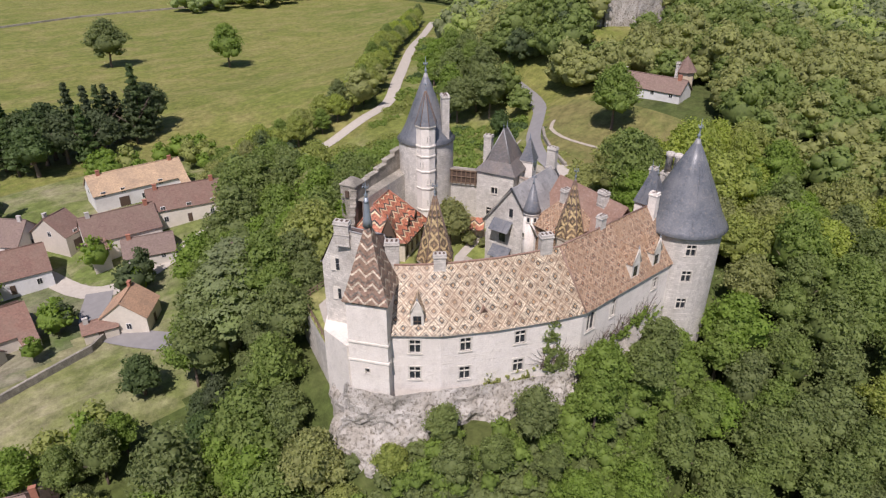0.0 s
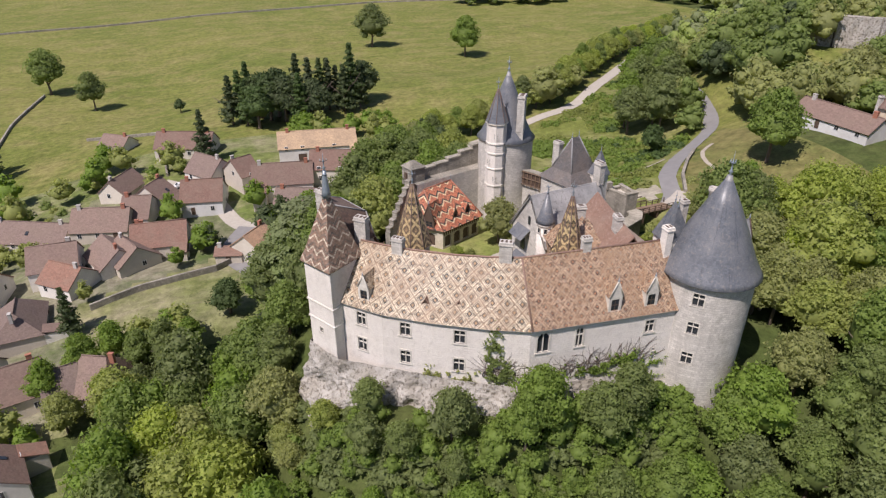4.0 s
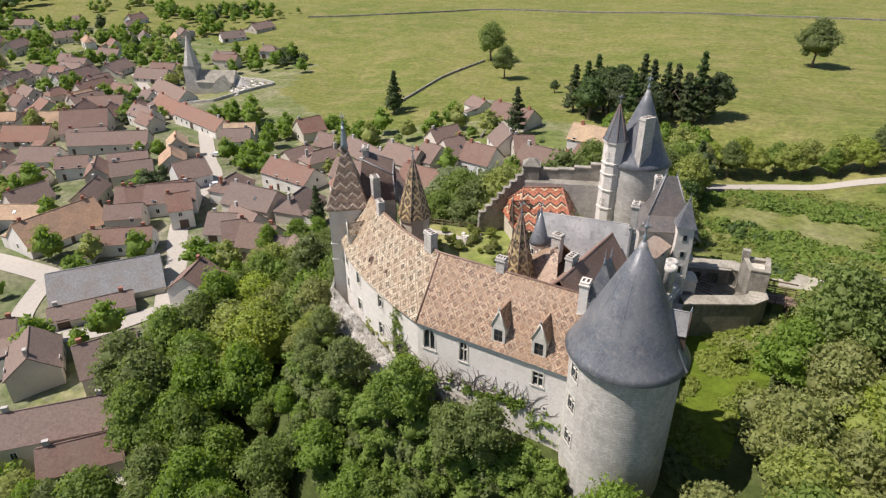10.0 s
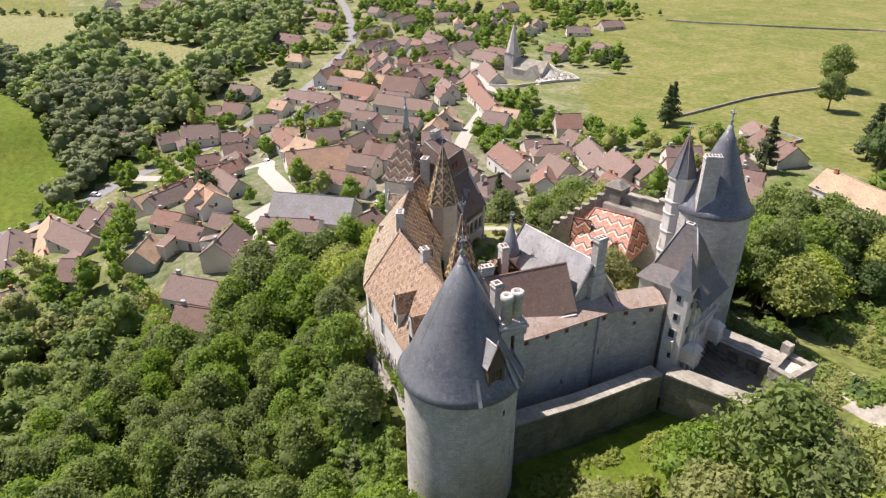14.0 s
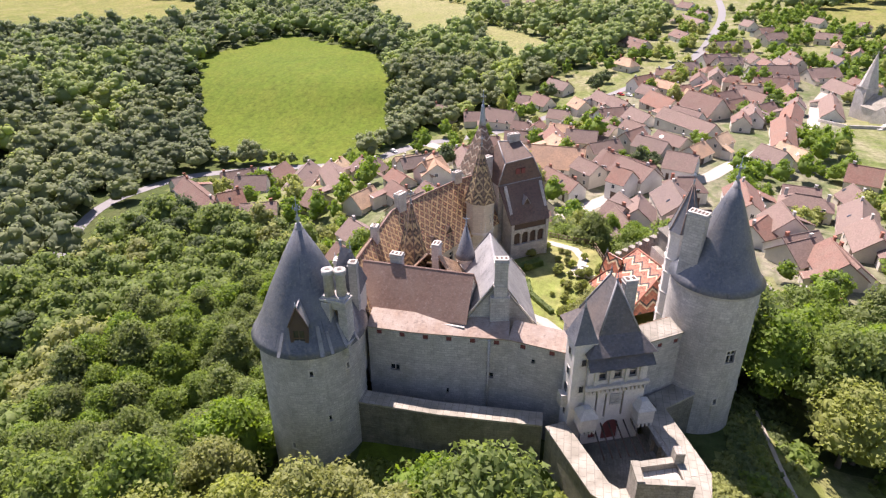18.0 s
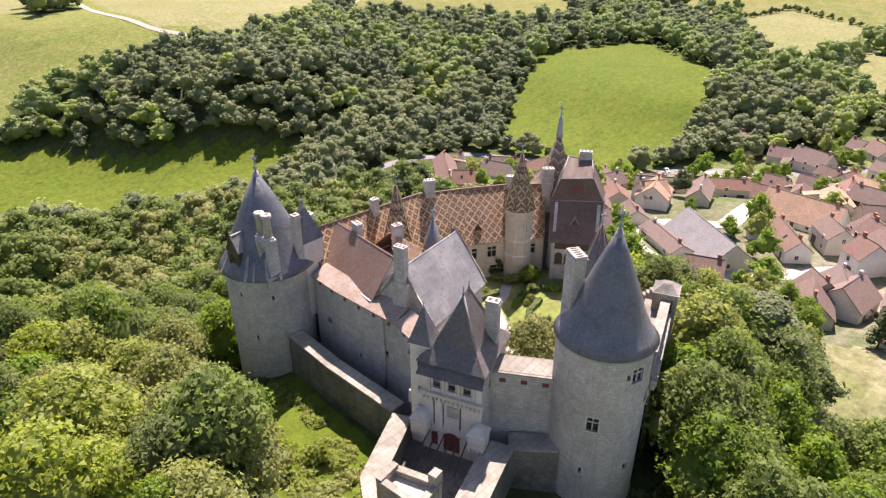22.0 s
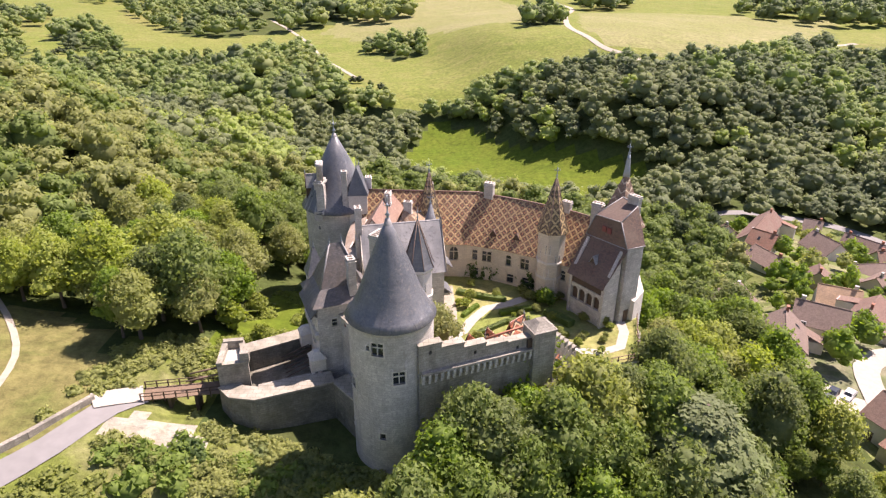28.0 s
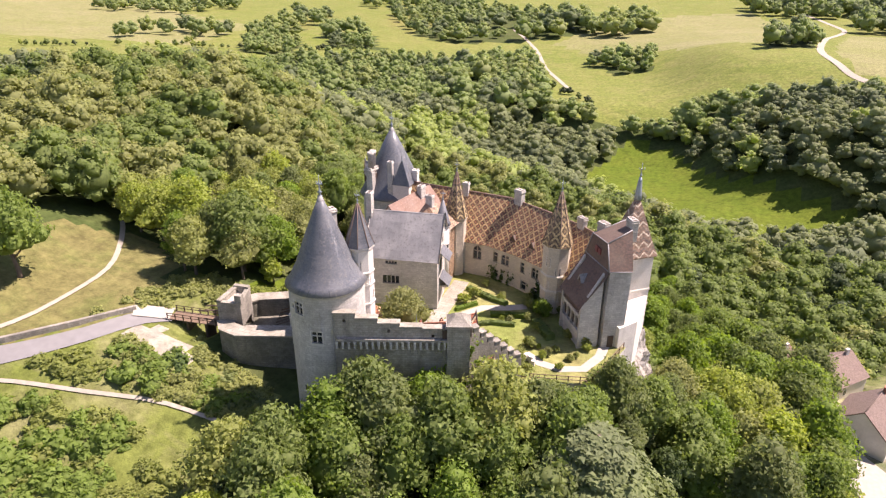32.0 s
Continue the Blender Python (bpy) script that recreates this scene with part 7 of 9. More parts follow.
house(-13, 107, 178, 22.8, 9.2, 8.0, "tan")
house(-8, 87, 167, 16.6, 9.2, 8.0, "red")
house(-24, 86, 175, 15.8, 9.7, 8.0, "red")
house(-21, 77, 164, 10.6, 8.6, 5.0, "brown")
house(-32, 57, 53, 7.4, 8.6, 7.0, "tan")
house(-54, 67, 0, 12.3, 9.7, 7.0, "red")
house(-61, 84, 170, 7.0, 10.8, 7.0, "brown")
house(-64, 62, 120, 10.6, 9.7, 6.0, "brown")
house(-87, 84, 161, 20.7, 9.7, 6.0, "brown")
house(-69, 80, 171, 13.6, 9.7, 7.0, "brown")
house(-58, 91, 62, 7.2, 11.9, 7.0, "brown")
house(-54, 69, 7, 10.9, 9.7, 6.0, "red")
house(-60, 61, 123, 8.9, 9.7, 6.0, "brown")
house(-76, 62, 5, 10.0, 9.7, 8.0, "brown")
house(-72, 55, 145, 9.0, 8.6, 6.0, "red")
house(-111, 92, 6, 7.3, 8.6, 6.0, "brown")
house(-126, 99, 67, 9.7, 9.7, 8.0, "red")
house(-112, 77, 76, 10.3, 8.6, 5.0, "brown")
house(-95, 57, 176, 18.8, 9.7, 8.0, "red")
house(-92, 38, 7, 15.9, 10.8, 8.0, "brown")
house(-84, 27, 173, 10.4, 9.7, 8.0, "brown")
house(-82, 21, 47, 6.2, 8.6, 8.0, "brown")
house(-74, 22, 19, 9.4, 9.7, 8.0, "red")
house(-71.0, -1.0, 113, 9, 9, 8.0, "red")
house(-119, 26, 42, 21.8, 9.7, 8.0, "red")
house(-107, 24, 54, 6.2, 8.6, 9.0, "red")
house(-87, 25, 25, 13.0, 9.7, 7.0, "brown")
house(-141, -151, 145, 6.7, 8.6, 6.0, "brown")
house(-101, -117, 50, 28.4, 8.6, 7.0, "red")
house(-87, -117, 107, 8.0, 8.6, 6.0, "red")
house(-147, -127, 125, 14.6, 9.7, 7.0, "brown")
house(-95, -102, 133, 8.0, 8.6, 7.0, "red")
house(-118, -106, 106, 11.3, 9.7, 7.0, "brown")
house(-146, -109, 172, 12.9, 9.7, 9.0, "red")
house(-131, -93, 4, 29.3, 9.7, 6.0, "brown")
house(-136, -83, 1, 34.0, 8.6, 6.0, "tan")
house(-118, -73, 32, 19.7, 8.6, 6.0, "brown")
house(-132, -66, 163, 15.9, 8.6, 6.0, "red")
house(-91, -90, 110, 11.4, 8.6, 5.0, "brown")
house(-112, -37, 147, 8.7, 8.6, 8.0, "tan")
house(-303, 115, 101, 25.4, 10.8, 8.0, "brown")
house(-280, 110, 90, 18.9, 9.7, 7.0, "red")
house(-308, 142, 111, 19.0, 10.8, 7.0, "brown")
house(-381, 107, 113, 26.8, 9.7, 7.0, "brown")
house(-336, 91, 116, 19.3, 9.7, 7.0, "brown")
house(-405, 140, 122, 19.5, 9.7, 8.0, "brown")
house(-480, 97, 23, 34.0, 9.7, 7.0, "brown")
house(-396, 48, 36, 25.8, 9.7, 6.0, "red")
house(-518, 14, 55, 34.0, 9.7, 6.0, "brown")
house(-430, -2, 35, 18.7, 9.7, 7.0, "brown")
house(-415, 81, 23, 18.1, 9.7, 7.0, "red")
house(-171, 87, 167, 34.0, 8.6, 7.0, "red")
house(-139, 75, 37, 10.3, 8.6, 8.0, "brown")
house(-277, 143, 18, 19.1, 9.7, 7.0, "brown")
house(-241, 127, 165, 32.6, 9.7, 7.0, "brown")
house(-318, 265, 86, 17.6, 9.7, 6.0, "brown")
house(-315, 235, 62, 16.2, 9.7, 6.0, "brown")
house(-423, 240, 98, 14.6, 9.7, 7.0, "red")
house(-597, -19, 56, 29.3, 9.7, 7.0, "brown")
house(-96, -72, 62, 6.0, 9.7, 6.0, "red")
house(-60, 21, 160, 9.2, 11.5, 7.0, "brown", True)
house(-35, 94, 32, 6.0, 9.7, 8.0, "red")
house(-38, 57, 170, 6.0, 4.3, 3.5, "red")
house(-66, 20, 17, 6.0, 9.7, 7.0, "brown")
house(-202, 98, 162, 34.0, 8.6, 7.0, "red")

# ---- church, graveyard and its wall ----
church = thing("village_church", (-239, 139, -34), "grey stone village church with a tall spire and apse", "church")
cz = -34.5
m = Mesh()
m.box(-239, 139, cz - 2, 6.4, 6.4, 17, 20)
m.box(-239, 139, cz + 14.6, 6.8, 6.8, 0.4, 20)
part("church_tower", m, grey_stone, church)
m = Mesh()
m.turned(-239, 139, [(3.9, cz + 15), (0.1, cz + 30)], 8, False, turn=20)
part("spire", m, grey_stone, church)
fin = finial(church, -239, 139, cz + 30, 1.4, False, 0.1)
for a, (sx, sy, h, r, off) in {0: (20, 9, 7.5, 12.5, (-228, 145)), 1: (9, 16, 6.5, 10.5, (-224, 147))}.items():
    c, s = math.cos(radians(24)), math.sin(radians(24))
    def lp(u, v, z):
        return (off[0] + u * c - v * s, off[1] + u * s + v * c, z)
    m = Mesh()
    m.prism([lp(u, v, 0)[:2] for u, v in ((-sx / 2, -sy / 2), (sx / 2, -sy / 2), (sx / 2, sy / 2), (-sx / 2, sy / 2))], cz - 2, cz + h)
    r2 = Mesh()
    if sx > sy:
        m.face(lp(sx / 2, -sy / 2, cz + h), lp(sx / 2, sy / 2, cz + h), lp(sx / 2, 0, cz + r)), m.face(lp(-sx / 2, sy / 2, cz + h), lp(-sx / 2, -sy / 2, cz + h), lp(-sx / 2, 0, cz + r))
        r2.slab(lp(-sx / 2, -sy / 2 - 0.4, cz + h - 0.4), lp(sx / 2, -sy / 2 - 0.4, cz + h - 0.4), lp(sx / 2, 0, cz + r), lp(-sx / 2, 0, cz + r), 0.2)
        r2.slab(lp(sx / 2, sy / 2 + 0.4, cz + h - 0.4), lp(-sx / 2, sy / 2 + 0.4, cz + h - 0.4), lp(-sx / 2, 0, cz + r), lp(sx / 2, 0, cz + r), 0.2)
    else:
        m.face(lp(-sx / 2, -sy / 2, cz + h), lp(sx / 2, -sy / 2, cz + h), lp(0, -sy / 2, cz + r)), m.face(lp(sx / 2, sy / 2, cz + h), lp(-sx / 2, sy / 2, cz + h), lp(0, sy / 2, cz + r))
        r2.slab(lp(sx / 2 + 0.4, -sy / 2, cz + h - 0.4), lp(sx / 2 + 0.4, sy / 2, cz + h - 0.4), lp(0, sy / 2, cz + r), lp(0, -sy / 2, cz + r), 0.2)
        r2.slab(lp(-sx / 2 - 0.4, sy / 2, cz + h - 0.4), lp(-sx / 2 - 0.4, -sy / 2, cz + h - 0.4), lp(0, -sy / 2, cz + r), lp(0, sy / 2, cz + r), 0.2)
    part("nave_wall", m, grey_stone, church)
    part("nave_roof", r2, top_slabs, church, "grey stone-slab roof")
m = Mesh()
m.turned(-217, 150, [(4.2, cz - 2), (4.2, cz + 5.5), (4.6, cz + 5.4), (0.2, cz + 8.8)], 10, False)
part("apse", m, grey_stone, church)


def low_wall(name, pts, h, w, label, material=None):
    """A dry-stone wall that follows the ground."""
    m = Mesh()
    for a, b in zip(pts, pts[1:]):
        a, b = Vector(a), Vector(b)
        k = max(1, int((b - a).length / 6))
        d = (b - a).normalized()
        s = Vector((-d.y, d.x)) * w / 2
        for i in range(k):
            p, q = a.lerp(b, i / k), a.lerp(b, (i + 1) / k)
            zp2, zq = float(ground_z(p.x, p.y)), float(ground_z(q.x, q.y))
            lo, hi = [(p - s, zp2), (q - s, zq), (q + s, zq), (p + s, zp2)], None
            c = [(v.x, v.y, z - 0.5) for v, z in lo]
            t = [(v.x, v.y, z + h) for v, z in lo]
            m.face(*t)
            for j in range(4):
                m.face(c[j], c[(j + 1) % 4], t[(j + 1) % 4], t[j])
    ob = new(name, m.data(name, material or old_stone))
    return tagged(ob, label, "wall")


low_wall("graveyard_wall", [(-252, 172), (-201, 157), (-206, 122), (-222, 116)], 1.3, 0.6, "grey stone wall round the village graveyard", grey_stone)
rnd = random.Random(4)
m = Mesh()
for i in range(170):
    u, v = rnd.random(), rnd.random()
    x, y = -247 + 44 * u, 168 - 12 * u - 22 * v * u - 3 * v
    if math.hypot(x + 226, y - 146) < 10:
        continue
    z = float(ground_z(x, y))
    m.box(x, y, z - 0.3, 1.0, 2.0, 0.7, rnd.uniform(15, 30))
    if rnd.random() < 0.6:
        m.box(x, y + 0.9, z, 0.9, 0.25, 1.3, rnd.uniform(15, 30))
tagged(new("gravestones", m.data("gravestones", trim_stone)), "rows of pale gravestones in the churchyard", "gravestone", kind="stuff")
low_wall("field_wall", [(-323, 320), (-262, 352), (-211, 391), (-120, 410), (60, 440), (220, 420)], 1.1, 0.7, "long dry-stone wall across the meadow")
low_wall("field_wall", [(-119, 143), (-123, 190), (-123, 236)], 1.0, 0.6, "dry-stone wall running up the meadow")
low_wall("field_wall", [(-57, 108), (-64, 150), (-90, 160)], 1.0, 0.6, "short dry-stone wall by the paddock")
low_wall("garden_wall", [(-66, 44), (-57, 48), (-41, 52.5), (-38, 55)], 1.5, 0.5, "grey stone garden wall with climbing plants")
low_wall("roadside_wall", [(0, 76), (12, 79), (24, 86)], 1.0, 0.5, "low stone wall by the lane")
low_wall("path_wall", [(55, 21.5), (59, 29), (65, 36.5), (70, 41.5)], 0.9, 0.6, "low rubble wall beside the path")

# ---- roads and paths ----
def lane(name, pts, width, material, label):
    ROADS.append((pts, width))
    return road(name, pts, width, material, label, 0.1 + 0.012 * len(ROADS))


lane("road_1", [(-38, -44), (-43.5, -36.7), (-47.2, -32.2), (-52.8, -26), (-57.5, -21.5), (-64.5, -13.5), (-72, -8.8), (-79, -3.5), (-91.5, 9.3), (-101, 17), (-113, 30), (-124, 50), (-140, 62), (-160, 78), (-178, 92), (-205, 108), (-262, 128), (-300, 148)], 5.2, gravel, "pale dusty village street")
lane("road_2", [(-20, -128), (-50, -147), (-72, -159), (-90, -167.5), (-108, -172), (-125, -172), (-142, -168), (-157, -161), (-168, -143), (-178, -112), (-188, -86), (-198, -74), (-212, -62), (-226, -42), (-242, -16), (-272, 28), (-318, 58), (-364, 84), (-450, 110), (-558, 134), (-700, 150)], 6.0, asphalt, "grey asphalt valley road")
lane("road_3", [(-58, 104), (-44, 90), (-34, 72), (-13, 74), (4, 78), (18, 91), (34, 102.5), (46, 104.5), (58, 107), (74, 114), (92, 132), (112, 153), (150, 192), (200, 240)], 4.2, gravel, "pale gravel lane past the meadow")
lane("road_4", [(49.9, 19.2), (52.8, 22.5), (56, 30), (65, 40.2), (76, 48.6), (83, 54.4), (90, 66), (98, 90), (106, 126)], 3.6, asphalt, "narrow asphalt drive to the castle")
road("road_5", [(49.8, 19.2), (52.5, 20.4), (55.0, 22.0)], 3.0, gravel, "pale gravel landing at the bridge", 0.32)
lane("path_1", [(75, 42), (70.8, 39.5), (67.6, 33.2), (67, 25.9), (69, 14), (76, 4), (82, -2)], 0.9, dirt, "pale footpath across dry grass")
lane("path_2", [(64, 43.5), (58, 41), (48, 38), (37, 34.5), (27, 33.5), (14, 33)], 0.6, dirt, "thin footpath along the hillside")
lane("road_6", [(-34, 72), (-38, 60), (-30, 47), (-22, 42)], 5.5, asphalt, "grey lane to the foot of the castle")
lane("road_7", [(-112, -12), (-140, -14), (-178, -14), (-212, -60)], 6.0, gravel, "pale village side street")
lane("road_8", [(-74, -10), (-80, -24), (-96, -28), (-112, -12)], 5.0, gravel, "pale farm yard lane")
lane("road_9", [(-360, -504), (-235, -420), (-190, -378), (-150, -366), (-123, -384), (-104, -404), (-97, -471), (-118, -600), (-146, -729), (-120, -900)], 5.0, dirt, "pale farm road over the far fields")
lane("road_10", [(70, -402), (92, -448), (110, -487), (144, -575), (200, -690)], 3.5, dirt, "pale track between far fields")
lane("yard_1", [(-57, -20), (-63, -13.5), (-68, -10)], 9.0, gravel, "pale gravel yard")

# ---- hillside house in the woods ----
house(94.5, 27.5, 98, 19, 7, 5.0, "brown", name="hill_house")
gz = thing("round_dovecote", (101, 22, 10), "small round tower with a pointed red tiled roof", "tower")
m = Mesh()
m.turned(101, 22, [(2.3, 8), (2.3, 16.2)], 8, False)
part("tower_wall", m, plaster_warm, gz)
m = Mesh()
m.turned(101, 22, [(2.9, 16.0), (0.1, 19.7)], 8, False)
part("pointed_roof", m, house_tile, gz, "red tiled pointed roof")
chimney(gz, 98.8, 23, 12, 18.4, 0.9, 0.7)
low_wall("quarry_wall", [(121, 75), (126, 67), (134, 61), (144, 58)], 8, 3.0, "ruined grey retaining wall on the wooded hill", cliff)

# ---- rock under the castle ----
EDGE = [(-20.5, -2.0), (-23.0, -7.8), (-19.6, -13.2), (-13.9, -16.0), (-8.0, -19.2), (-1.4, -22.3), (3.5, -24.0), (10.0, -24.2), (14.0, -24.0)]
pts = []
for a, b in zip(EDGE, EDGE[1:]):
    k = max(2, int(math.dist(a, b) / 0.6))
    pts += [Vector(a).lerp(Vector(b), i / k) for i in range(k)]
pts.append(Vector(EDGE[-1]))
rows = 26
m = Mesh()
grid = []
for i, p in enumerate(pts):
    d = (pts[min(i + 3, len(pts) - 1)] - pts[max(i - 3, 0)]).normalized()
    o = Vector((d.y, -d.x))
    u = i / (len(pts) - 1)
    col = []
    for j in range(rows + 1):
        v = j / rows
        z = 0.2 - 15.5 * v * (1 - 0.35 * u) - 1.6 * u
        q = Vector((p.x, p.y, z))
        big = noise.fractal(q * 0.22, 0.9, 2.0, 5) * 1.5
        ledge = abs(noise.noise(Vector((q.x * 0.5, q.y * 0.5, q.z * 0.16)))) * 1.8
        out = -0.5 + 3.2 * v + (big + ledge) * min(1, 0.15 + v * 3)
        col.append(q + Vector((o.x, o.y, 0)) * out)
    grid.append(col)
for i in range(len(pts) - 1):
    for j in range(rows):
        m.face(grid[i][j + 1], grid[i + 1][j + 1], grid[i + 1][j], grid[i][j])
rock = new("castle_rock", m.data("castle_rock", cliff))
tagged(rock, "craggy pale limestone outcrop under the castle walls", "rock", kind="structure")

# ---- leaves on walls ----
def climber(name, label, fn, patches, seed, material=None, n=500, leaf=0.24):
    """Climbing leaves over patches (s, z, half width, half height) of a wall."""
    r = np.random.default_rng(seed)
    m = Mesh()
    for s, z, a, b in patches:
        for i in range(int(n * a * b / 4)):
            u, v = r.normal() * 0.45, r.normal() * 0.45
            if noise.noise(Vector((s + u * a, z + v * b, seed)) * 0.9) < -0.05:
                continue
            p = fn(s + u * a, z + v * b, -0.08 - 0.2 * r.random())
            e = leaf * r.uniform(0.6, 1.3)
            x, y = Vector(r.normal(size=3)), Vector(r.normal(size=3))
            x = x.normalized() * e
            y = y.normalized() * e * 0.7
            m.face(p - x, p - y, p + x, p + y)
    ob = new(name, m.data(name, material or leaf_mid))
    return tagged(ob, label, "climbing plant", kind="stuff")


f1, _ = flat(OUT[3], OUT[4])
f2, _ = flat(OUT[4], OUT[5])
f3, _ = flat(OUT[2], OUT[3])
climber("ivy", "green ivy climbing the pale castle wall", f1, [(0.6, 3.5, 1.2, 4.5), (1.8, 0.5, 1.8, 2.4)], 3)
climber("ivy", "ivy spreading along the foot of the wing", f2, [(4, -0.6, 3.5, 1.8), (10, 0.2, 3.5, 1.6), (14.5, 0.6, 3.0, 1.4), (18, -1.5, 2.5, 1.6)], 4)
climber("ivy", "ivy on the wall above the rock", f3, [(0.5, -1.5, 2.2, 2.2), (4.5, -1.6, 2.4, 1.8)], 6, leaf_bright)
f6, l6 = flat(NA, NB)
climber("ivy", "ivy hanging over the corner of the north wall", f6, [(l6 - 1.0, 5.0, 2.4, 5.0), (l6 + 1.0, 7.5, 1.6, 3.0), (4.0, -1.0, 2.0, 3.0)], 9)
f4, _ = flat(INN[1], INN[2])
f5, _ = flat(INN[2], INN[3])
climber("creeper", "dark creeper on the courtyard wall", f4, [(2.5, 2.2, 2.6, 2.0)], 7, leaf_dark)
climber("creeper", "dark creeper on the courtyard wall", f5, [(5.8, 2.4, 2.0, 2.4)], 8, leaf_dark)

# ---- garden of the courtyard ----
def hedge(name, label, pts, w, h, z, seed, category="hedge", material=None):
    r = np.random.default_rng(seed)
    m = Mesh()
    for a, b in zip(pts, pts[1:]):
        a, b = Vector(a), Vector(b)
        c = (a + b) / 2
        L = (b - a).length
        t = math.degrees(math.atan2((b - a).y, (b - a).x))
        m.box(c.x, c.y, z, L + w * 0.5, w, h, t, 0.94)
        d = (b - a).normalized()
        s = Vector((-d.y, d.x))
        for i in range(int(L * (w + 2 * h) * 14)):
            u, v = r.uniform(-0.5, 0.5) * (L + w * 0.5), r.uniform(-1, 1)
            q = c + d * u
            if r.random() < 0.5:
                p = Vector((*(q + s * v * w / 2), z + h))
            else:
                p = Vector((*(q + s * math.copysign(w / 2, v)), z + r.uniform(0.1, 1) * h))
            e = r.uniform(0.1, 0.2)
            x, y = Vector(r.normal(size=3)).normalized() * e, Vector(r.normal(size=3)).normalized() * e
            m.face(p - x, p - y, p + x, p + y)
    return solid(name, m, material or leaf_hedge, label, category)


CZ = COURT_Z + 0.03
hedge("box_hedge", "long clipped bright green box hedge", [(7.6, -7.3), (3.6, -5.6), (0.0, -4.6)], 1.0, 0.7, CZ, 1)
hedge("box_hedge", "clipped bright green box hedge", [(-6.4, -0.4), (-9.4, 3.0)], 1.4, 1.0, CZ, 2)
hedge("box_hedge", "low clipped hedge beside the gravel walk", [(1.0, -0.2), (-1.6, -1.2), (-4.0, -1.8)], 0.9, 0.7, CZ, 3)
hedge("box_hedge", "clipped box hedge at the lawn edge", [(7.0, 0.4), (4.6, -2.8)], 0.7, 0.6, CZ, 4)
hedge("box_hedge", "long clipped hedge at the garden edge", [(5.0, 5.6), (0.4, 2.2), (-3.2, 1.4)], 0.8, 0.6, CZ, 5)
para = thing("ruined_parapet", (-7, 11, CZ), "ruined pale stone parapet curving round the garden corner", "wall")
for k in range(9):
    u = k / 8
    part("parapet_stone", Mesh().box(-6.2 - 2.6 * u, 11.6 - 2.0 * math.sin(u * 2.6), CZ, 0.75, 0.6, 0.7 + 0.5 * ((k * 7) % 5) / 5, 40 + 50 * u, 0.92), trim_stone, para)
v, f = blob_tree(900, 3.6, 2.1, 22, 1800, 0.15, 0.9, False)
me = bpy.data.meshes.new("topiary_ball")
me.from_pydata(v, [], f)
me.materials.append(leaf_hedge)
ob = new("topiary_ball", me)
ob.location = (-6.4, -3.3, CZ - 0.6)
tagged(ob, "large clipped ball of box in the garden", "topiary")

# ---- bare creeper stems on the wing ----
def stems(name, label, fn, starts, seed, count):
    r = random.Random(seed)
    m = Mesh()
    for s0, z0, width in starts:
        for i in range(count):
            s, z, a = s0 + r.uniform(-width, width), z0 + r.uniform(-0.6, 0.6), r.uniform(0.5, 2.6)
            pts = [tuple(fn(s, z, -0.03))]
            for j in range(7):
                a += r.uniform(-0.5, 0.5)
                s, z = s + math.cos(a) * 0.55, z + abs(math.sin(a)) * 0.5
                pts.append(tuple(fn(s, min(z, 7.0), -0.03)))
            m.tube(pts, [0.05 - 0.005 * j for j in range(8)], 3)
    return tagged(new(name, m.data(name, bark)), label, "climbing plant", kind="stuff")


stems("creeper_stems", "bare brown creeper stems on the pale castle wall", f1, [(0.8, 0.5, 1.6), (2.6, -0.5, 1.2)], 31, 26)
stems("creeper_stems", "bare brown creeper stems fanned over the pale wall", f2, [(3.5, -0.5, 2.5), (9.0, 0.2, 3.0), (14.0, 0.4, 2.5)], 32, 30)

# ---- more houses between the known ones ----
def corners(x, y, turn, length, width, gap=0.0):
    c, s = math.cos(radians(turn)), math.sin(radians(turn))
    a, b = length / 2 + gap, width / 2 + gap
    return [(x + u * c - v * s, y + u * s + v * c) for u, v in ((-a, -b), (a, -b), (a, b), (-a, b))]


def apart(p, q):
    """Whether two rectangles keep clear of each other."""
    for r in (p, q):
        for i in (0, 1):
            nx, ny = r[i + 1][1] - r[i][1], r[i][0] - r[i + 1][0]
            u, v = [nx * a + ny * b for a, b in p], [nx * a + ny * b for a, b in q]
            if max(u) < min(v) or max(v) < min(u):
                return True
    return False


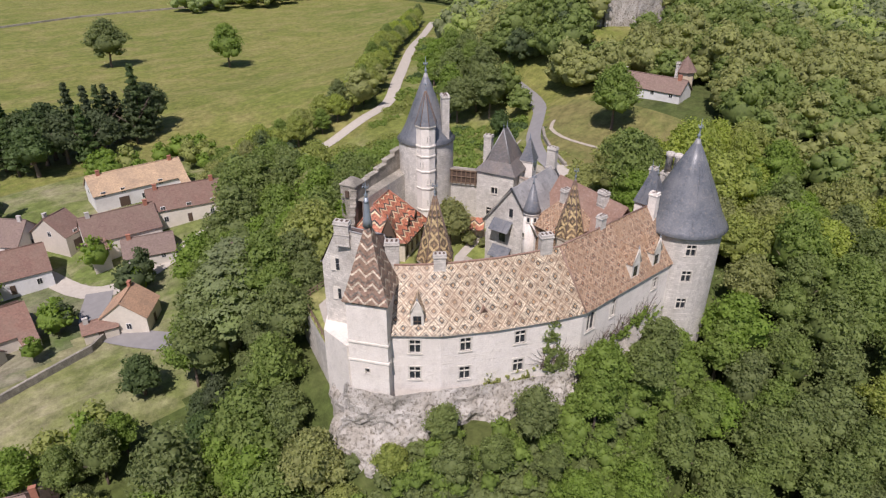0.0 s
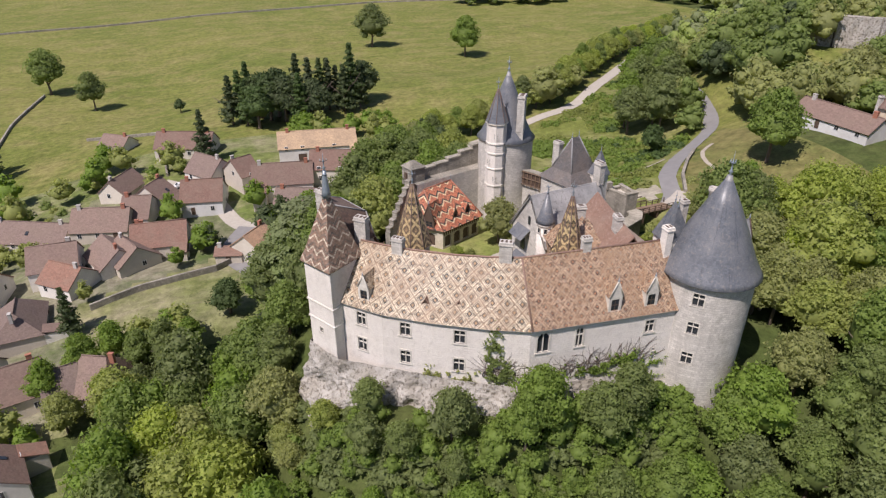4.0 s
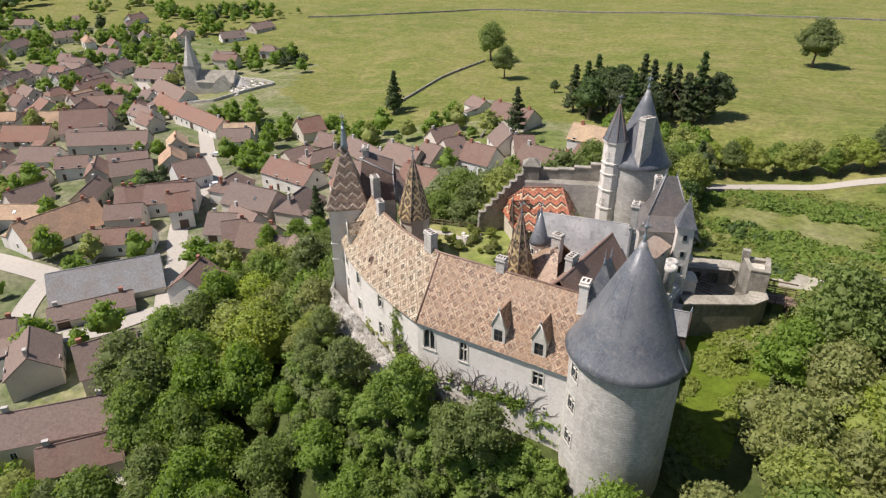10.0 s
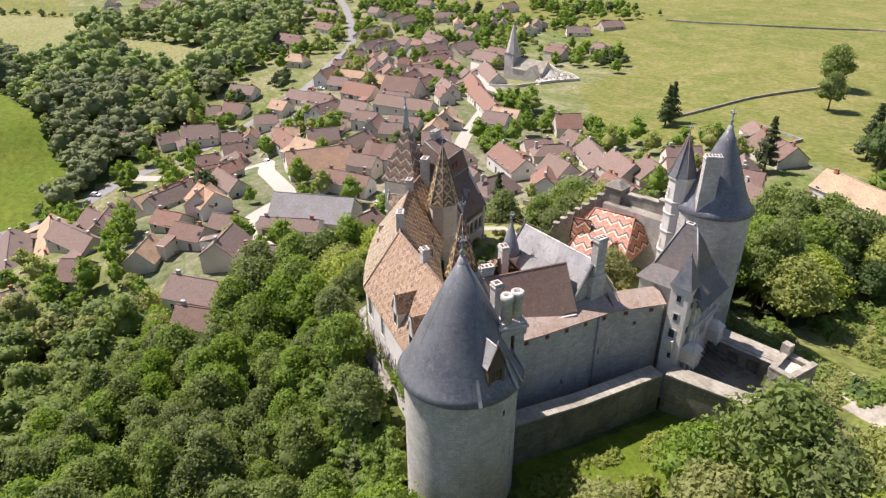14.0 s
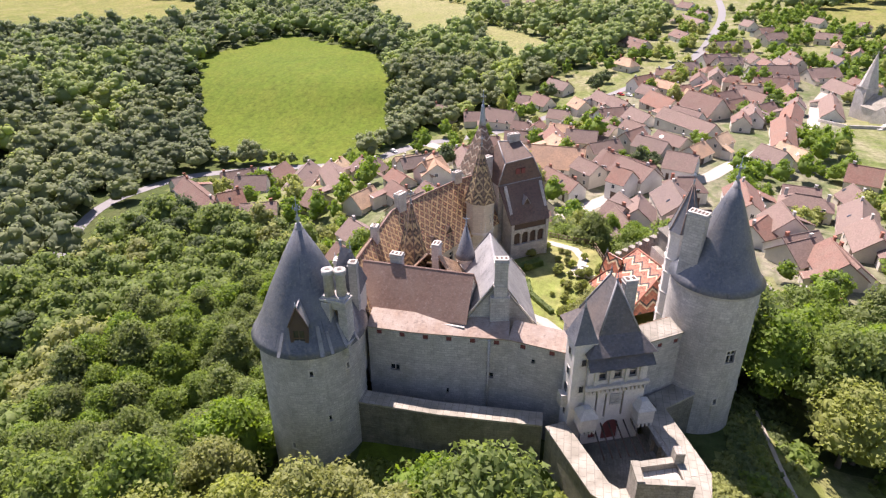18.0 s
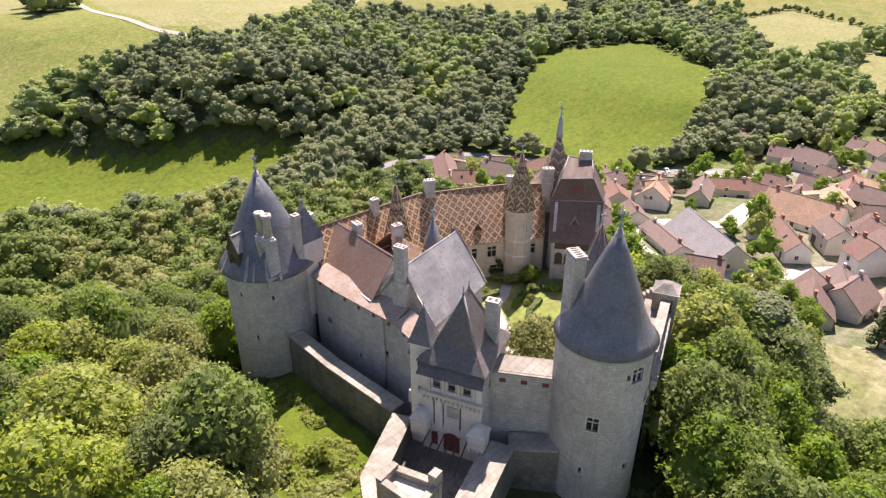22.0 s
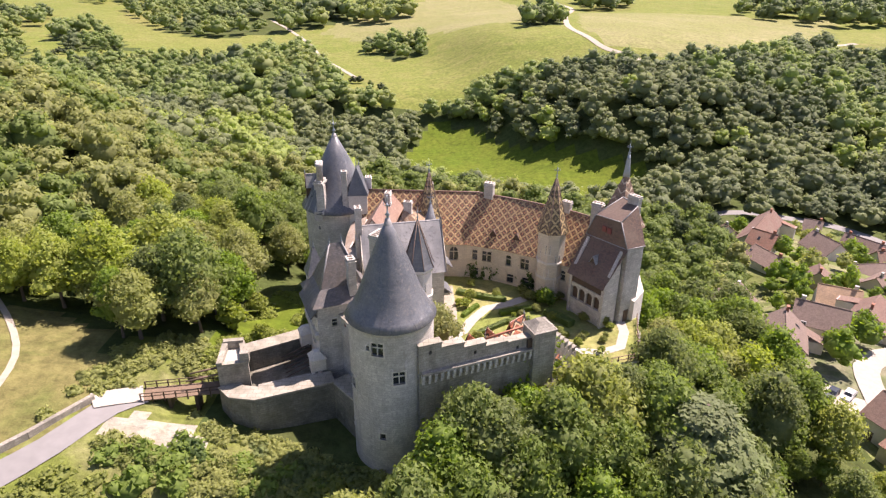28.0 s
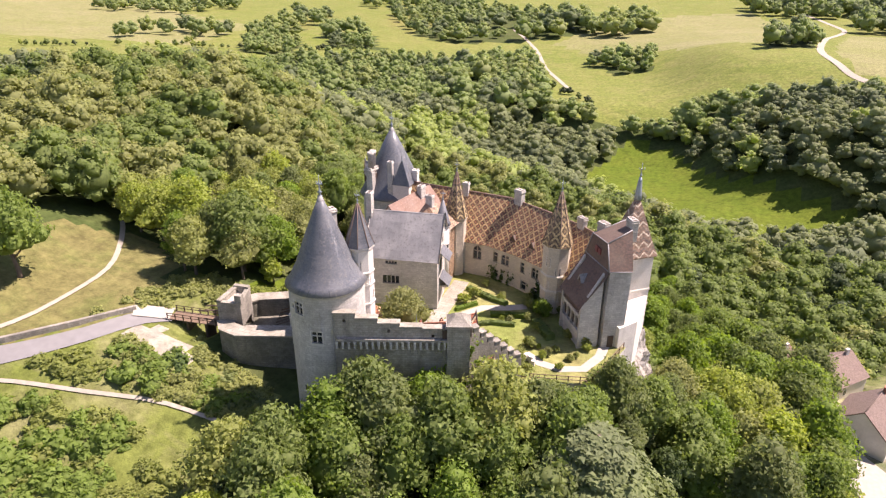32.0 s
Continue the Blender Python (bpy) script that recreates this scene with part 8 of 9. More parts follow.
NO_HOUSES = [[(-38, -48), (-62, -54), (-84, -76), (-84, -110), (-30, -110)], [(-260, 176), (-198, 162), (-200, 116), (-228, 112), (-244, 126), (-262, 140)], [(-30, 20), (-62, 24), (-66, 44), (-52, 60), (-28, 62)], LUSH, FAR_FIELDS[3], [(-120, 146), (-70, 104), (-40, 100), (20, 125), (0, 180)],
             [(-54, -20), (-84, 10), (-60, 14)]]
rnd = random.Random(77)
placed = [corners(*h) for h in HOUSES]
made = 0
for i in range(5200):
    if made >= 85:
        break
    x, y = rnd.uniform(-520, -30), rnd.uniform(-120, 225)
    core = inside(x, y, CORE)
    if not core and (not inside(x, y, VILLAGE) or x > -95 or rnd.random() < 0.955):
        continue
    near = min(HOUSES, key=lambda h: (h[0] - x) ** 2 + (h[1] - y) ** 2)
    if math.hypot(near[0] - x, near[1] - y) > (26 if core else 60):
        continue
    turn = near[2] + rnd.choice((0, 0, 90)) + rnd.uniform(-5, 5)
    length, width = rnd.uniform(8.5, 16), rnd.uniform(6.5, 9)
    box = corners(x, y, turn, length, width, 0.5)
    if any(inside(x, y, z) for z in NO_HOUSES) or not all(clear_of_roads(a, b, 0.8) for a, b in box + [(x, y)]) or not all(apart(box, q) for q in placed):
        continue
    placed.append(corners(x, y, turn, length, width))
    house(x, y, turn % 180, length, width, rnd.uniform(5.5, 8), rnd.choice(("red", "red", "brown", "brown", "tan")), rnd.random() < 0.15)
    made += 1

for i in range(600):
    if made >= 108:
        break
    x, y = rnd.uniform(-780, -430), rnd.uniform(-90, 150)
    box = corners(x, y, 30, 15, 15, 5)
    if inside(x, y, WEST_OPEN) and noise.noise(Vector((x * 0.011, y * 0.011, 4))) < 0.15 and clear_of_roads(x, y, 12) and all(apart(box, q) for q in placed):
        placed.append(corners(x, y, 30, 15, 15))
        house(x, y, rnd.uniform(0, 180), rnd.uniform(11, 16), rnd.uniform(8, 10), rnd.uniform(6, 8), rnd.choice(("red", "brown", "tan")))
        made += 1

# ---- woods ----


def wooded(x, y):
    """Where trees stand close."""
    r = math.hypot(x, y)
    if any(math.hypot(x - a, y - b) < q for a, b, q in ((90, 12, 5), (97, 14, 6), (103, 17, 5), (95, 22, 8), (94, 32, 8.5), (87, 25, 5), (101, 54, 6), (109, 54, 6.5), (117, 57, 8), (126, 60, 8), (134, 56, 8), (75, 27, 5))):
        return False
    if inside(x, y, CASTLE) or inside(x, y, VILLAGE) or inside(x, y, LUSH) or inside(x, y, CLEARING) or inside(x, y, HILL) or inside(x, y, DRY):
        return False
    if any(inside(x, y, f) for f in COPSES):
        return True
    if inside(x, y, ROADSIDE):
        return False
    if inside(x, y, WEST_OPEN):
        return noise.noise(Vector((x * 0.011, y * 0.011, 4))) > 0.22
    if inside(x, y, OPEN_SOUTH):
        return r > 640 and math.sin(x * 0.011) * math.sin(y * 0.013 + 1) < -0.45
    if any(inside(x, y, f) for f in FAR_FIELDS):
        return False
    meadow_side = y > 60 - 0.25 * x and y > 20 and x < 260
    lane_line = 62 + (x - 5) * 0.78
    if x > 5 and y < lane_line + 8:
        meadow_side = False
    if x < 22 and x > -34 and 24 < y < 92 - abs(x) * 0.4:
        meadow_side = False
    if meadow_side or (x < -215 and y > 100):
        return noise.noise(Vector((x * 0.006, y * 0.006, 3))) > 0.36 and r > 420
    if r > 520:
        return math.sin(x * 0.011) * math.sin(y * 0.013 + 1) < 0.1
    return True


TEMPLATES = {}
for name, (mat, h, r, c, l, s) in {"near": (None, 11.5, 5.6, 15, 480, 0.42), "far": (None, 11.5, 6.8, 8, 140, 0.7), "mid": (None, 11.0, 5.2, 10, 230, 0.55), "low": (None, 2.0, 2.3, 6, 150, 0.27)}.items():
    TEMPLATES[name] = []
    for j in range(4):
        v, f = blob_tree(300 + j + len(name) * 10, h, r, c, l, s, 1.0 if j % 2 else 0.9, False, *((0.8, 0.45, 0.7) if name == "far" else (0.74, 0.45, 0.4) if name == "near" else (0.7, 0.6, 0.8) if name == "low" else (0.62, 0.6)))
        tri = [t for q in f for t in ([q] if len(q) == 3 else [(q[0], q[1], q[2]), (q[0], q[2], q[3])])]
        TEMPLATES[name].append((np.array(v), np.array(tri)))


def thicket(name, label, spots, template, material, seed, category="trees"):
    """Many trees nobody could count, as one object."""
    r = np.random.default_rng(seed)
    vs, fs, o = [], [], 0
    for x, y, size in spots:
        v, f = TEMPLATES[template][r.integers(4)]
        a = r.uniform(0, 6.28)
        k = size * r.uniform(0.85, 1.15, 3)
        w = v * k
        w = np.stack([w[:, 0] * math.cos(a) - w[:, 1] * math.sin(a) + x, w[:, 0] * math.sin(a) + w[:, 1] * math.cos(a) + y, w[:, 2] + float(ground_z(x, y)) - 1.2 * size], 1)
        vs.append(w), fs.append(f + o)
        o += len(v)
    if not vs:
        return None
    v, f = np.concatenate(vs), np.concatenate(fs)
    me = bpy.data.meshes.new(name)
    me.vertices.add(len(v)), me.loops.add(f.size), me.polygons.add(len(f))
    me.vertices.foreach_set("co", v.ravel())
    me.loops.foreach_set("vertex_index", f.ravel().astype(np.int32))
    me.polygons.foreach_set("loop_start", np.arange(0, f.size, 3, dtype=np.int32))
    me.polygons.foreach_set("use_smooth", np.ones(len(f), bool))
    me.update()
    me.materials.append(material)
    return tagged(new(name, me), label, category, kind="stuff")


# single trees that stand out
tree("oak", 70, 233, 1.6, label="lone round field tree in the meadow")
tree("oak", 30, 276, 1.9, label="broad lone field tree in the meadow")
tree("oak", -121, 239, 1.7, label="big lone oak beside the field wall")
tree("oak", -96, 205, 1.2, label="small meadow tree by the wall")
tree("thorn", -60, 180, 0.7, label="low thorn bush in the meadow")
for x, y, s in ((-39, 146, 1.0), (-33, 152, 1.1), (-26, 146, 1.05), (-20, 152, 0.95), (-12, 147, 1.1), (-5, 152, 1.0), (3, 150, 1.15), (-30, 138, 0.9), (-16, 139, 0.95), (8, 156, 0.9)):
    tree("spruce" if (x + y) % 2 else "thorn", x, y, s * (1.3 if (x + y) % 2 else 2.1), label="dark tree in a dense clump behind the long houses", group="dark clump")
for x, y, s in ((-36, 150, 1.1), (-29, 150, 1.2), (-23, 149, 1.1), (-16, 150, 1.2), (-8, 150, 1.1), (0, 147, 1.1), (-34, 143, 1.0), (-21, 143, 1.1), (-11, 142, 1.0), (-2, 154, 1.0), (6, 150, 0.9)):
    tree("thorn" if x % 2 else "spruce", x, y, s * (1.9 if x % 2 else 1.15), label="dark tree in a dense clump behind the long houses", group="dark clump")
for x, y, s in ((-58, 26, 0.7), (-63, 24, 0.75), (-53, 23, 0.7), (-48, 21, 0.75), (-68, 19, 0.7), (-44, 24, 0.6)):
    tree("oak" if x % 2 else "ash", x, y, s, label="small tree at the foot of the garden lawn")
tree("spruce", -115, 140, 1.25, label="tall dark conifer at the village edge")
tree("spruce", -112, 135, 1.05, label="tall dark conifer at the village edge")
tree("spruce", -46, 112, 1.1, label="tall dark conifer beside a house")
tree("spruce", -68, 37, 0.75, label="blue-green conifer in a village garden")
tree("spruce", 16, 92, 0.95, label="tall conifer beside the lane")
tree("thorn", -37.5, 34.5, 1.1, label="dark round yew on the garden lawn")
tree("lime", 11.4, 11.2, 0.68, COURT_Z, "bright green tree in the castle courtyard")
tree("scrub", 13.5, 8.6, 0.9, COURT_Z, "bright rounded shrub in the courtyard")
tree("scrub", 15.0, 6.6, 0.7, COURT_Z, "bright rounded shrub in the courtyard")
for x, y, s in ((-13.5, 7.5, 0.45), (-15.2, 4.0, 0.5), (-11.0, 6.0, 0.4), (-9.6, 8.4, 0.5), (-12.6, 10.4, 0.45), (-1.0, 0.6, 0.35), (1.2, -6.5, 0.5), (-3.4, -5.6, 0.45), (5.2, -9.8, 0.5), (7.6, -3.4, 0.45), (-3.3, -7.4, 0.6), (-9.2, -5.4, 0.6), (-11.8, 1.4, 0.6), (-14.4, 3.0, 0.65), (-4.6, 12.8, 0.7), (-2.6, 10.0, 0.6)):
    tree("scrub", x, y, s, COURT_Z, "small garden shrub in the courtyard beds", "garden shrubs")
gr = random.Random(5)
done = 0
while done < 34:
    x, y = gr.uniform(-19, 16), gr.uniform(-6, 14)
    on_path = any(math.hypot(x - a, y - b) < 1.9 for a, b in ((14, 8.6), (9.4, 6.6), (7.2, 4.6), (6.5, 3), (5.8, 1.6), (4.5, -0.3), (3.2, -2.2), (1.2, -3), (-0.8, -3.8), (9.3, 3), (9.4, -1), (9.6, -5), (-17.5, 3), (-16.6, 7), (-12.6, 10.2), (-9.6, 9.8)))
    if on_path or not inside(x, y, [(-19.0, 1.6), (-11.2, 1.2), (-6.6, -5.6), (0.4, -9.6), (8.6, -11), (8.6, 8), (0, 10.5), (-4, 11.6), (-8.6, 13.2), (-16.4, 11)]) or math.hypot(x + 6.4, y + 3.3) < 2.6 or math.hypot(x + 3, y - 3.5) < 3.2:
        continue
    tree("scrub", x, y, gr.uniform(0.3, 0.7), COURT_Z, "small garden shrub in the courtyard beds", "garden shrubs")
    done += 1
LANE = [Vector(p) for p in ((4, 88), (16, 100), (33, 109), (46, 110), (58, 113), (72, 120), (89, 138), (109, 159), (147, 198), (196, 246))]
k = 0
for a, b in zip(LANE, LANE[1:]):
    d = (b - a).normalized()
    side = Vector((-d.y, d.x))
    for i in range(int((b - a).length / 3.6)):
        p = a + d * (i * 3.6) + side * (4.6 if k % 2 else 1.2)
        tree("lime" if k % 3 else "oak", p.x, p.y, 0.72 + 0.05 * (k % 4), label="rounded tree in the dense row beside the lane", group="lane trees")
        k += 1
# tall grove between the lane and the drive
GROVE = [(72, 69), (79, 62), (87, 65), (92, 74), (101, 98), (116, 134), (107, 131), (90, 110), (76, 88)]
gr = random.Random(8)
for i in range(400):
    x, y = gr.uniform(70, 118), gr.uniform(60, 136)
    if inside(x, y, GROVE) and all(math.hypot(x - a, y - b) > 5.2 for a, b, _ in TREES) and clear_of_roads(x, y, 1.5):
        tree(gr.choice(("ash", "oak", "thorn", "ash")), x, y, gr.uniform(1.0, 1.3), label="tall green tree in the grove above the lane", group="grove trees")
tree("thorn", 66, 53, 1.0, label="reddish-green tree beside the drive")
tree("oak", 76, 25, 1.25, label="great dark oak beside the dry grass")
tree("lime", 110, 41, 1.15, label="yellow-green tree above the hillside house")
# the cedar west of the castle
CX, CY = -20.7, 27.7
ced = thing("cedar", (CX, CY, float(ground_z(CX, CY))), "great grey-green cedar with flat layered boughs", "tree")
m = Mesh()
z0 = float(ground_z(CX, CY))
m.tube([(CX, CY, z0 - 1), (CX + 0.1, CY + 0.1, z0 + 8), (CX - 0.1, CY, z0 + 18)], [0.8, 0.55, 0.2], 8)
part("trunk", m, bark, ced)
r = np.random.default_rng(12)
for lay in range(8):
    z, rad = z0 + 5.0 + lay * 1.75, (7.5, 9.2, 9.8, 9.4, 8.6, 7.2, 5.4, 3.2)[lay]
    m = Mesh()
    for k in range(10):
        a = k * 0.63 + lay * 0.4 + r.uniform(-0.2, 0.2)
        q = rad * r.uniform(0.7, 1.05)
        tipp = Vector((CX + q * math.cos(a), CY + q * math.sin(a), z - 0.6))
        m.tube([(CX, CY, z - 0.8), (CX + q * 0.55 * math.cos(a), CY + q * 0.55 * math.sin(a), z - 0.1), tuple(tipp)], [0.16, 0.1, 0.03], 4)
        for i in range(420):
            t = r.uniform(0.15, 1.03)
            e = r.normal() * (0.2 * q * math.sin(math.pi * min(1, t)) + 0.5)
            c = Vector((CX + q * t * math.cos(a) - e * math.sin(a), CY + q * t * math.sin(a) + e * math.cos(a), z + 0.3 - 1.1 * t * t + r.normal() * 0.22))
            n = Vector((math.cos(a) * t * 0.6 + r.normal() * 0.3, math.sin(a) * t * 0.6 + r.normal() * 0.3, 1.0)).normalized()
            u = n.cross(Vector(r.normal(size=3))).normalized() * r.uniform(0.3, 0.6)
            w = n.cross(u) * 0.8
            m.face(c - u - w * 0.5, c + u - w * 0.5, c + w)
    part("bough_layer", m, leaf_cedar, ced)
TREES.append((CX, CY, 8.0))

# great trees that stand out beside the castle
tree("oak", 49, 1.5, 1.28, label="great rounded grey-green tree beside the moat")
tree("lime", 58, -12, 1.35, label="great yellow-green lime tree in the wood")
tree("lime", 63, -2, 1.2, label="bright yellow-green lime tree in the wood")
tree("scrub", 41.5, -6, 1.3, label="bright rounded bush on the moat bank")
tree("scrub", 43, 1, 1.5, label="bright rounded bush on the moat bank")
tree("scrub", 38.5, 2.5, 1.0, label="bright rounded bush on the moat bank")
tree("thorn", 47, -13, 1.2, label="dense dark green tree at the moat edge")
tree("oak", 4.5, 31.5, 1.25, label="tall tree close to the crenellated wall")
tree("oak", 10.5, 35.5, 1.0, label="dense green tree at the foot of the round tower")
for x, y, size in ((-44, -33, 1.3), (-52, -31, 1.25), (-40, -38, 1.2), (-50, -23, 1.3), (-42, -25, 1.3)):
    tree("oak", x, y, size, label="tall oak on the slope above the village barns")
tree("oak", -3, 30, 1.15, label="tall tree close to the crenellated wall")
# trees round the castle, one by one
rnd = random.Random(21)
cand = []
step = 5.8
for i in range(-40, 60):
    for j in range(-50, 30):
        x, y = i * step + rnd.uniform(-2.4, 2.4), j * step + rnd.uniform(-2.4, 2.4)
        if math.hypot(x - 6, y - 2) < 175 and wooded(x, y) and clear_of_roads(x, y, 2.6):
            cand.append((math.hypot(x - 6, y - 2), x, y))
cand.sort()
single, rest = [], []
for d, x, y in cand:
    if any((x - a) ** 2 + (y - b) ** 2 < 16 or math.hypot(x - a, y - b) < rr * 0.6 for a, b, rr in TREES[:80]):
        continue
    (single if len(single) < 300 else rest).append((x, y))
for x, y in single:
    east = noise.noise(Vector((x * 0.03, y * 0.03, 1)))
    kind2 = "lime" if east > 0.25 or (x > 38 and y > -40 and rnd.random() < 0.6) or (y > 22 and rnd.random() < 0.15) else ("thorn" if east < -0.35 or (14 < x < 26 and y > 28) else rnd.choice(("oak", "ash", "oak")))
    size = rnd.uniform(0.72, 1.02)
    if -30 < x < -7 and -34 < y < -10:
        if rnd.random() < 0.25:
            continue
        size *= 0.66
    if y < -10 and math.hypot(x - 6, y - 2) < 40:
        size *= 0.82
    if y > 24 and x < 20:
        size *= 1.3
    if -60 < x < -29 and -42 < y < 8:
        size *= 1.3
    if x < -36 and 8 < y < 34:
        size *= 0.62
    if not (x < -56 and -24 < y < 8):
        tree(kind2, x, y, size)
mats = (leaf_mid, leaf_bright, leaf_dark)


def bank(name, label, spots, template, seed, greens=None):
    """Shares spots out over three greens, in drifts."""
    r = random.Random(seed)
    share = ([], [], [])
    for x, y, s in spots:
        n = noise.noise(Vector((x * 0.02, y * 0.02, 7))) + r.uniform(-0.35, 0.35) + (0.3 if x > 50 and y > -230 else 0.0) - (0.4 if x < -60 and y < -150 else 0.0)
        share[1 if n > 0.28 else (2 if n < -0.38 else 0)].append((x, y, s))
    for k, sp in enumerate(share):
        thicket(name, label, sp, template, (greens or mats)[k], seed + k)


bank("near_wood", "dense mixed woodland below the castle", [(x, y, rnd.uniform(0.75, 1.3)) for x, y in rest], "near", 31)
SEEN = [(-420, 620), (330, 620), (420, 300), (330, 100), (380, -80), (480, -250), (800, -380), (1250, -800), (1200, -1250), (-350, -1250), (-800, -900), (-950, -600), (-950, -250), (-820, 100), (-780, 330)]
# these distant rings take the greens that carry haze in their colour
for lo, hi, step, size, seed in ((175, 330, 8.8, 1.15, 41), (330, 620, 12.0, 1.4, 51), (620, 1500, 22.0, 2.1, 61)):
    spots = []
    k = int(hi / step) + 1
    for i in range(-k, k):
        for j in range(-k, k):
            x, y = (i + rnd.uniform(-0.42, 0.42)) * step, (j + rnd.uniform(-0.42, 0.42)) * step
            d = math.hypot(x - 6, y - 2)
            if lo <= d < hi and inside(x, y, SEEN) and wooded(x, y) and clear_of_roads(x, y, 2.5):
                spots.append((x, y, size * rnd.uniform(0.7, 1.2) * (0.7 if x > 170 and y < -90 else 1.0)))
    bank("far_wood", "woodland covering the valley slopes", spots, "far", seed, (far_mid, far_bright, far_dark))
# hedgerows round the far fields, and trees among the houses
spots = []
for poly in FAR_FIELDS[3:] + [LUSH, [(520, -305), (412, -382), (287, -482)], [(430, -395), (500, -520)], [(84, -404), (40, -350)]]:
    for a, b in zip(poly, poly[1:] + (poly[:1] if len(poly) > 4 else [])):
        k = int(math.dist(a, b) / 5)
        for i in range(k):
            if rnd.random() < 0.72:
                spots.append((a[0] + (b[0] - a[0]) * i / k + rnd.uniform(-2, 2), a[1] + (b[1] - a[1]) * i / k + rnd.uniform(-2, 2), rnd.uniform(0.25, 0.6)))
bank("hedgerow", "hedgerow trees between fields", spots, "far", 71)
spots, small = [], []
for i in range(8500):
    x, y = rnd.uniform(-560, 30), rnd.uniform(-165, 330)
    town = inside(x, y, VILLAGE)
    if not town and not (x < -340 and y > 150 and noise.noise(Vector((x * 0.012, y * 0.012, 5))) > 0.05):
        continue
    if not clear_of_roads(x, y, 2.2):
        continue
    near_house = False
    for hx, hy, t, L, W in HOUSES:
        dx, dy = x - hx, y - hy
        c, s = math.cos(radians(t)), math.sin(radians(t))
        if abs(dx * c + dy * s) < L / 2 + 2.2 and abs(-dx * s + dy * c) < W / 2 + 2.2:
            near_house = True
            break
    if inside(x, y, LAWN) or near_house or math.hypot(x + 224, y - 146) < 34 or (-205 < x < -125 and y > 104):
        continue
    lump = noise.noise(Vector((x * 0.035, y * 0.035, 9)))
    if inside(x, y, CORE):
        lump -= 0.03
    if inside(x, y, ROADSIDE):
        small.append((x, y, rnd.uniform(0.6, 1.4)))
    elif lump > 0.05 or rnd.random() < 0.06:
        spots.append((x, y, rnd.uniform(0.45, 0.95)))
    elif lump > -0.1 and rnd.random() < 0.7:
        small.append((x, y, rnd.uniform(0.5, 1.2)))
bank("garden_trees", "garden trees among the village houses", spots, "mid", 81)
bank("garden_shrubs", "shrubs and hedges in the village gardens", small, "low", 85)
# scrub on the open hillside
spots = []
for i in range(7000):
    x, y = rnd.uniform(18, 150), rnd.uniform(24, 190)
    if inside(x, y, HILL) and not inside(x, y, GROVE) and clear_of_roads(x, y, 1.2) and noise.noise(Vector((x * 0.07, y * 0.07, 2))) > -0.12:
        spots.append((x, y, rnd.uniform(0.5, 1.3)))
share = ([], [], [])
for x, y, size in spots:
    n = noise.noise(Vector((x * 0.05, y * 0.05, 6))) + rnd.uniform(-0.3, 0.3)
    share[0 if n > 0.1 else (2 if n < -0.3 else 1)].append((x, y, size * (0.85 if n > 0.1 else 1.15)))
for sp, mat, k in zip(share, (leaf_scrub, leaf_mid, leaf_dark), (91, 92, 94)):
    thicket("hillside_scrub", "scrub and bramble on the open hillside", sp, "low", mat, k, "shrubs")
spots = []
for i in range(500):
    x, y = rnd.uniform(16, 60), rnd.uniform(4, 36)
    if inside(x, y, BRIDGEHEAD) and not inside(x, y, RUBBLE) and clear_of_roads(x, y, 1.2) and math.hypot(x - 46, y - 18.5) > 5 and math.hypot(x - 40, y - 19) > 3.4:
        spots.append((x, y, rnd.uniform(0.4, 1.0)))
thicket("bridge_scrub", "bright scrub round the bridge and the barbican", spots, "low", leaf_bright, 95, "shrubs")
spots = []
for i in range(420):
    x, y = rnd.uniform(31, 45), rnd.uniform(-16, 11)
    if inside(x, y, MOAT) and x > 33.5 and noise.noise(Vector((x * 0.2, y * 0.2, 8))) > -0.02:
        spots.append((x, y, rnd.uniform(0.3, 0.75)))
thicket("moat_scrub", "rank grass and brambles in the moat", spots, "low", leaf_scrub, 96, "shrubs")
spots = []
for i in range(600):
    a = rnd.uniform(0, 6.28)
    x, y = 6 + 34 * math.cos(a) * rnd.uniform(0.9, 1.12), 2 + 33 * math.sin(a) * rnd.uniform(0.9, 1.12)
    if not inside(x, y, [(-24, -14), (-8, -21.5), (3, -26), (36, -27), (34, -10), (34, 6), (42, 12), (44, 24), (16, 30), (-4, 25), (-20, 14), (-24, 0)]) and not inside(x, y, MOAT) and clear_of_roads(x, y, 1):
        spots.append((x, y, rnd.uniform(0.5, 1.1)))
thicket("slope_scrub", "scrub at the foot of the castle walls", spots, "low", leaf_mid, 93, "shrubs")

spots = []
for i in range(260):
    x = rnd.uniform(-27, 26)
    y = -25.6 - rnd.uniform(0, 9) + max(0, -x - 4) * 0.55
    if x > -4 or rnd.random() < 0.5:
        spots.append((x, y, rnd.uniform(0.2, 0.42)))
thicket("slope_bushes", "green bushes at the foot of the long wing", spots, "mid", leaf_mid, 97, "shrubs")

